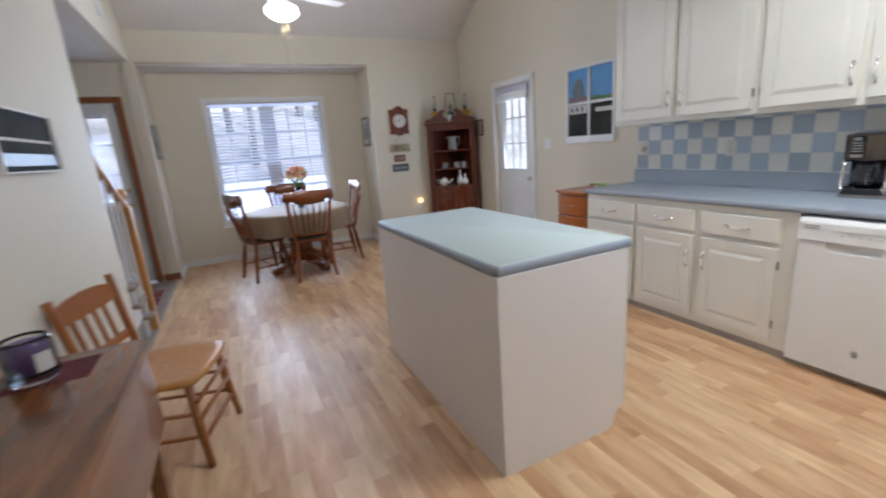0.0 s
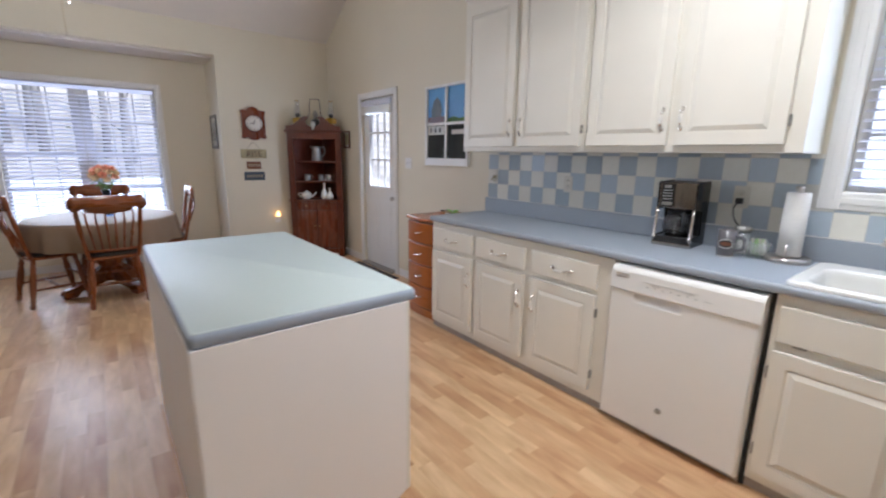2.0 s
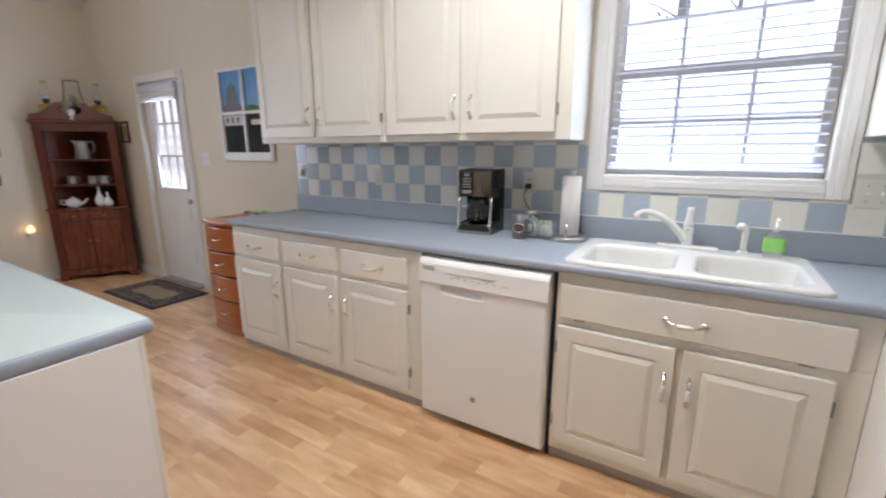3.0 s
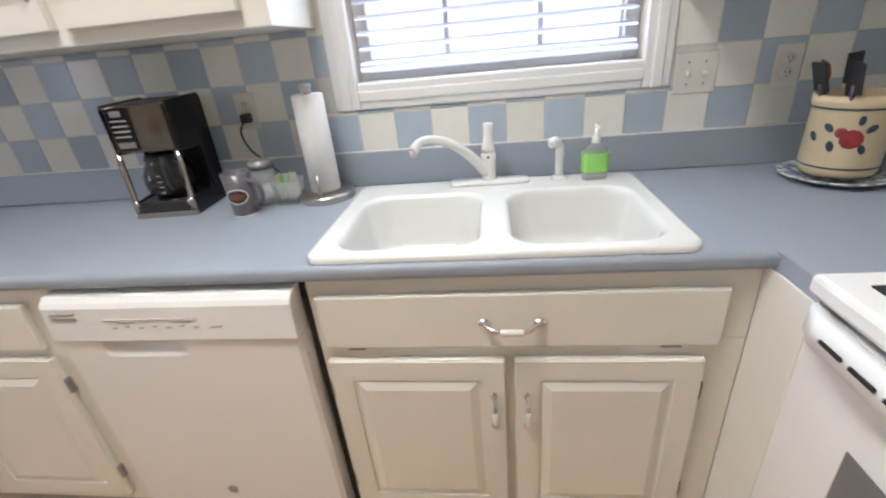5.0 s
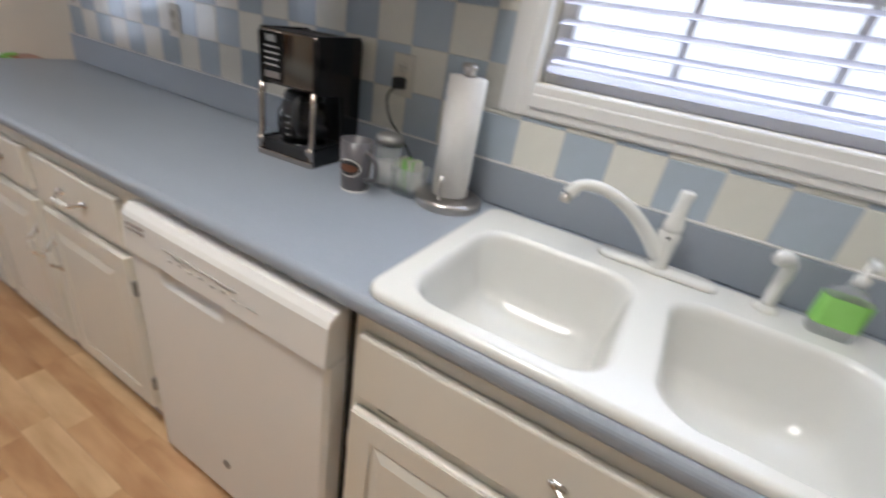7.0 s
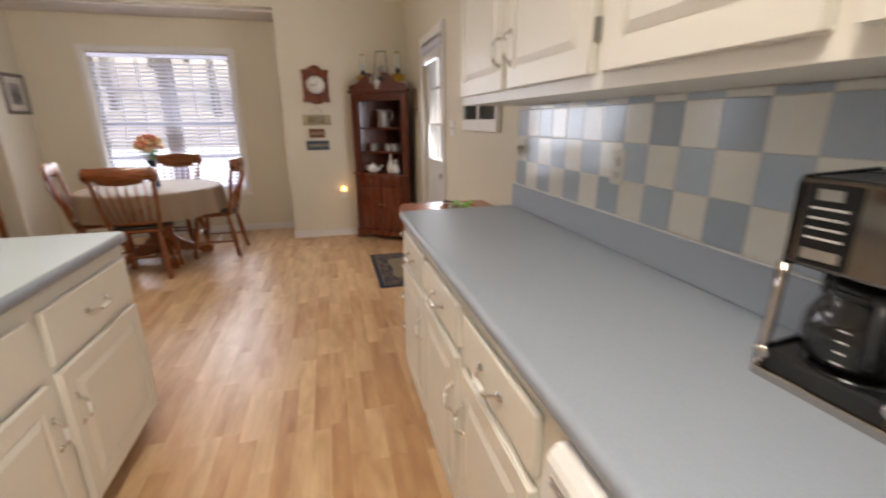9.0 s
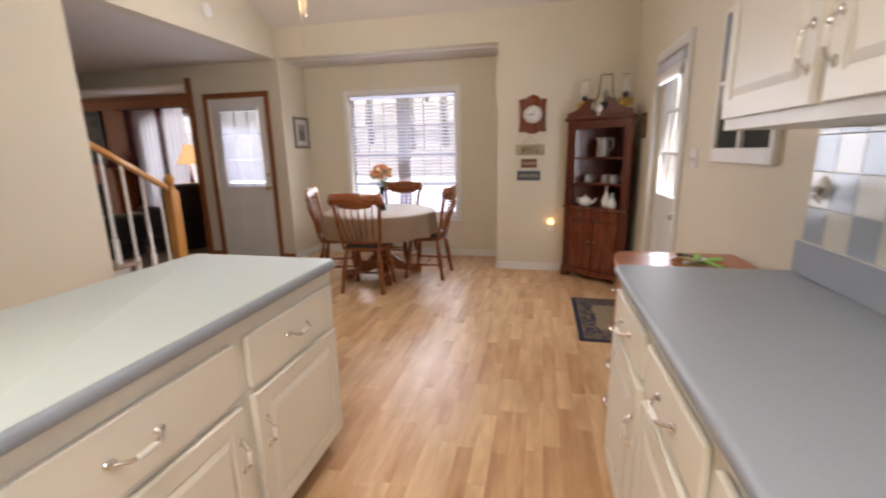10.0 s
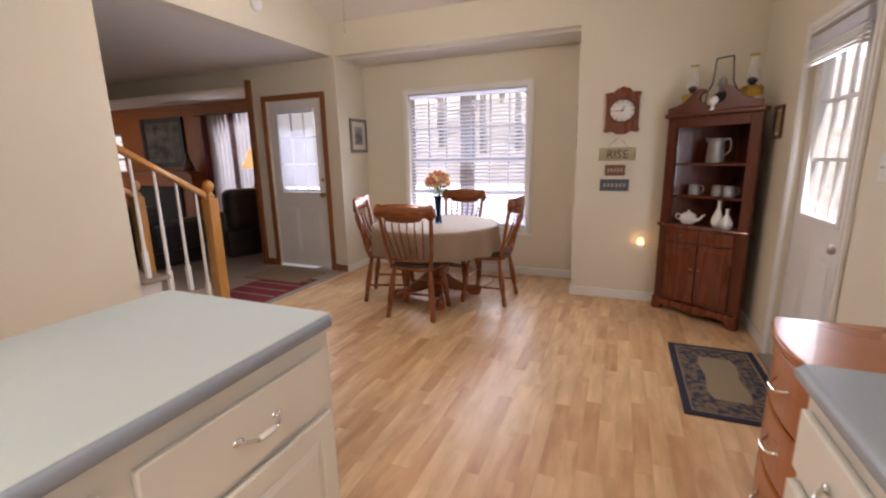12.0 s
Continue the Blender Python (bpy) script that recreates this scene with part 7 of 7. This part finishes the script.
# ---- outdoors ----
# Added self-lit boards stand in for the bright daylight beyond the trees.
M_BACKGLOW = mat("glowing_backdrop", (0.96, 0.97, 1.0), 1.0, (0.40, 0.41, 0.39), 0.5, stretch=(1, 1, 0.45), emit=0.0, fac=0.35)
hz = M_BACKGLOW.node_tree
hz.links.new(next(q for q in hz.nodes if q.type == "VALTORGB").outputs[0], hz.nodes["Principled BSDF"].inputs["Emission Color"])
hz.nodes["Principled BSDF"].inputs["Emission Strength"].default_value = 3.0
tagged(part("backdrop", box(-45, 42, -0.36, 60, 42.2, 22), M_BACKGLOW), kind="structure")
tagged(part("backdrop", box(46, -30, -0.36, 46.2, 42, 22), M_BACKGLOW), kind="structure")
tagged(part("neighbour_wall", box(12.0, -4.0, -0.36, 12.2, 4.5, 3.6), M_SIDING), kind="structure")


def land(x, y):
    """Height of the ground: level round the house, a wooded bank rising to the north."""
    rise = max(0.0, y - 11.5)
    return -0.35 + 0.26 * rise * min(1.0, rise / 5) + 0.12 * math.sin(0.5 * x + 0.3 * y) * min(1.0, rise / 4)


def ground_bm():
    b = bmesh.new()
    xs = [-60, -30, -20] + [-16 + 1.5 * k for k in range(22)] + [20, 30, 60]
    ys = [-60, -20, 9.0] + [10.5 + 1.2 * k for k in range(26)] + [60, 90]
    g = [[b.verts.new((x, y, land(x, y) if y < 60 else land(x, 42) + 0.1 * (y - 42))) for y in ys] for x in xs]
    for p, q in zip(g, g[1:]):
        for k in range(len(ys) - 1):
            b.faces.new([p[k], q[k], q[k + 1], p[k + 1]]).smooth = True
    return b


tagged(part("ground", ground_bm(), M_GROUND), kind="structure")


def tree(m, h, seed, r0=0.14):
    rn = random.Random(seed)
    t = thing("tree", "bare grey-barked woodland tree with thin leaves", "tree", "woodland trees", m=m)
    b = bmesh.new()
    lean = rn.uniform(-0.3, 0.3)
    trunk = [(lean * (k / 6) ** 2 + rn.uniform(-0.04, 0.04), rn.uniform(-0.05, 0.05), h * k / 6) for k in range(7)]
    tube(trunk, [r0 * (1 - 0.13 * k) for k in range(7)], 8, b)
    tips = []
    for k in range(12):
        z = h * rn.uniform(0.2, 0.95)
        a = rn.uniform(0, 6.28)
        L = h * 0.22 * rn.uniform(0.6, 1.2)
        p0 = Vector((lean * (z / h) ** 2, 0, z))
        d = Vector((math.cos(a), math.sin(a), 0.55)) * L
        tube([p0, p0 + d * 0.5 + Vector((0, 0, 0.1)), p0 + d], [0.03, 0.016, 0.006], 5, b)
        tips.append(p0 + d)
        tips.append(p0 + d * 0.6)
    part("trunk", b, M_BARK, t)
    b = bmesh.new()
    for p in tips:
        for k in range(5):
            c = p + Vector((rn.gauss(0, 0.45), rn.gauss(0, 0.45), rn.gauss(0, 0.35)))
            a = rn.uniform(0, 6.28)
            u = Vector((math.cos(a), math.sin(a), rn.uniform(-0.6, 0.6))) * 0.07
            w = Vector((-math.sin(a), math.cos(a), rn.uniform(-0.6, 0.6))) * 0.04
            b.faces.new([b.verts.new(c - u), b.verts.new(c + w), b.verts.new(c + u), b.verts.new(c - w)])
    part("crown", b, M_FOL, t)
    return t


rnd = random.Random(21)
protos = [tree(pose(0.6, 19.0, land(0.6, 19.0) - 0.05), 9, 1), tree(pose(3.3, 14.5, land(3.3, 14.5) - 0.05), 8, 2, 0.11), tree(pose(13.5, 1.5, -0.36), 9, 5)]
for i in range(24):
    p = protos[i % 3]
    if i < 18:
        x, y = rnd.uniform(-7, 10), rnd.uniform(16, 34)
    else:
        x, y = rnd.uniform(11, 28), rnd.uniform(-6, 12)
    copy_thing(p, pose(x, y, land(x, y) - 0.06, 0, 0, rnd.uniform(0, 360)))

# ---- small repeated pieces: tiles and floor strips ----
TP, TZ = 0.119, 1.033
tile_me = {}


def tile_mesh(w, h, mm):
    key = (round(w, 3), round(h, 3), mm.name)
    if key not in tile_me:
        b = box(-w / 2, -0.003, 0, w / 2, 0.003, h, 0.0015, seg=1)
        me = bpy.data.meshes.new("tile")
        b.to_mesh(me)
        b.free()
        me.materials.append(mm)
        tile_me[key] = me
    return tile_me[key]


grout = part("grout_bed", box(E - 0.004, S + 0.001, TZ - 0.003, E - 0.0005, 3.448, UZ0 - 0.001), M_GROUT, wall_east)
gh = bmesh.new()
grout.data.clear_geometry()
for y0, y1, z0, z1 in ((1.2455, 3.43, TZ - 0.003, UZ0 - 0.001), (0.2225, 1.2455, TZ - 0.003, 1.164), (S + 0.001, 0.2225, TZ - 0.003, UZ0 - 0.001)):
    box(E - 0.0086, y0, z0, E - 0.0005, y1, z1, 0, gh)
gh.to_mesh(grout.data)
gh.free()
ny = int((3.43 - S) / TP) + 2
for i in range(ny):
    ya = 0.94 + TP * (i - 13)
    for j in range(4):
        z0 = TZ + j * TP
        z1 = min(z0 + TP - 0.0018, UZ0 - 0.002)
        y0, y1 = max(ya + 0.0009, S + 0.022), min(ya + TP - 0.0009, 3.43)
        if y1 - y0 < 0.01 or z1 - z0 < 0.01:
            continue
        if z0 > 1.155 and y0 < 1.2455 and y1 > 0.2225:
            if y0 < 0.2225:
                y1 = 0.2205
            elif y1 > 1.2455:
                y0 = 1.2475
            else:
                continue
        if z1 > 1.163 and y0 < 1.2455 and y1 > 0.2225:
            z1 = 1.162
        if y1 - y0 < 0.01:
            continue
        mm = M_TB if (i + j) % 2 else M_TC
        ob = new("tile", tile_mesh(y1 - y0, z1 - z0, mm))
        ob.parent = wall_east
        ob.matrix_local = pose(E - 0.007, (y0 + y1) / 2, z0, 0, 0, -90)

rnd = random.Random(77)
strips = []
SW = 0.079
nx = int(round((E - W) / SW))
SW = (E - W) / nx
for i in range(nx):
    x0 = W + SW * i
    ymax = AN if AX0 - 0.02 < x0 and x0 + SW < AX1 + 0.03 else N
    y = S - rnd.uniform(0, 0.5)
    while y < ymax:
        L = rnd.choice((0.34, 0.42, 0.5, 0.58, 0.66))
        a, c = max(y, S), min(y + L, ymax)
        if c - a > 0.02:
            strips.append((x0, a, c))
        y += L
near = sorted(strips, key=lambda s: (s[0] - 3.9) ** 2 + ((s[1] + s[2]) / 2 - 4.0) ** 2 * 0.6)
chosen = set(near[:300])
floor_ob = bpy.data.objects["floor"]
pl = {}
for x0, a, c in near[:300]:
    key = round(c - a, 2)
    if key not in pl:
        me = bpy.data.meshes.new("plank")
        b = box(0, 0, -0.012, SW - 0.0004, c - a - 0.0004, 0, 0.0004, seg=1)
        b.to_mesh(me)
        b.free()
        me.materials.append(M_PLANK)
        pl[key] = me
    ob = new("plank", pl[key])
    ob.parent = floor_ob
    ob.location = (x0, a, 0)
verts, faces = [], []
for x0, a, c in strips:
    if (x0, a, c) in chosen:
        continue
    k = len(verts)
    for z in (-0.012, 0.0):
        verts += [(x0, a, z), (x0 + SW - 0.0004, a, z), (x0 + SW - 0.0004, c - 0.0004, z), (x0, c - 0.0004, z)]
    faces += [(k + 4, k + 5, k + 6, k + 7), (k, k + 3, k + 2, k + 1), (k, k + 1, k + 5, k + 4), (k + 1, k + 2, k + 6, k + 5), (k + 2, k + 3, k + 7, k + 6), (k + 3, k, k + 4, k + 7)]
me = bpy.data.meshes.new("far_planks")
me.from_pydata(verts, [], faces)
me.materials.append(M_PLANK)
fp2 = new("far_planks", me)
fp2.parent = floor_ob
tagged(fp2, kind="stuff")
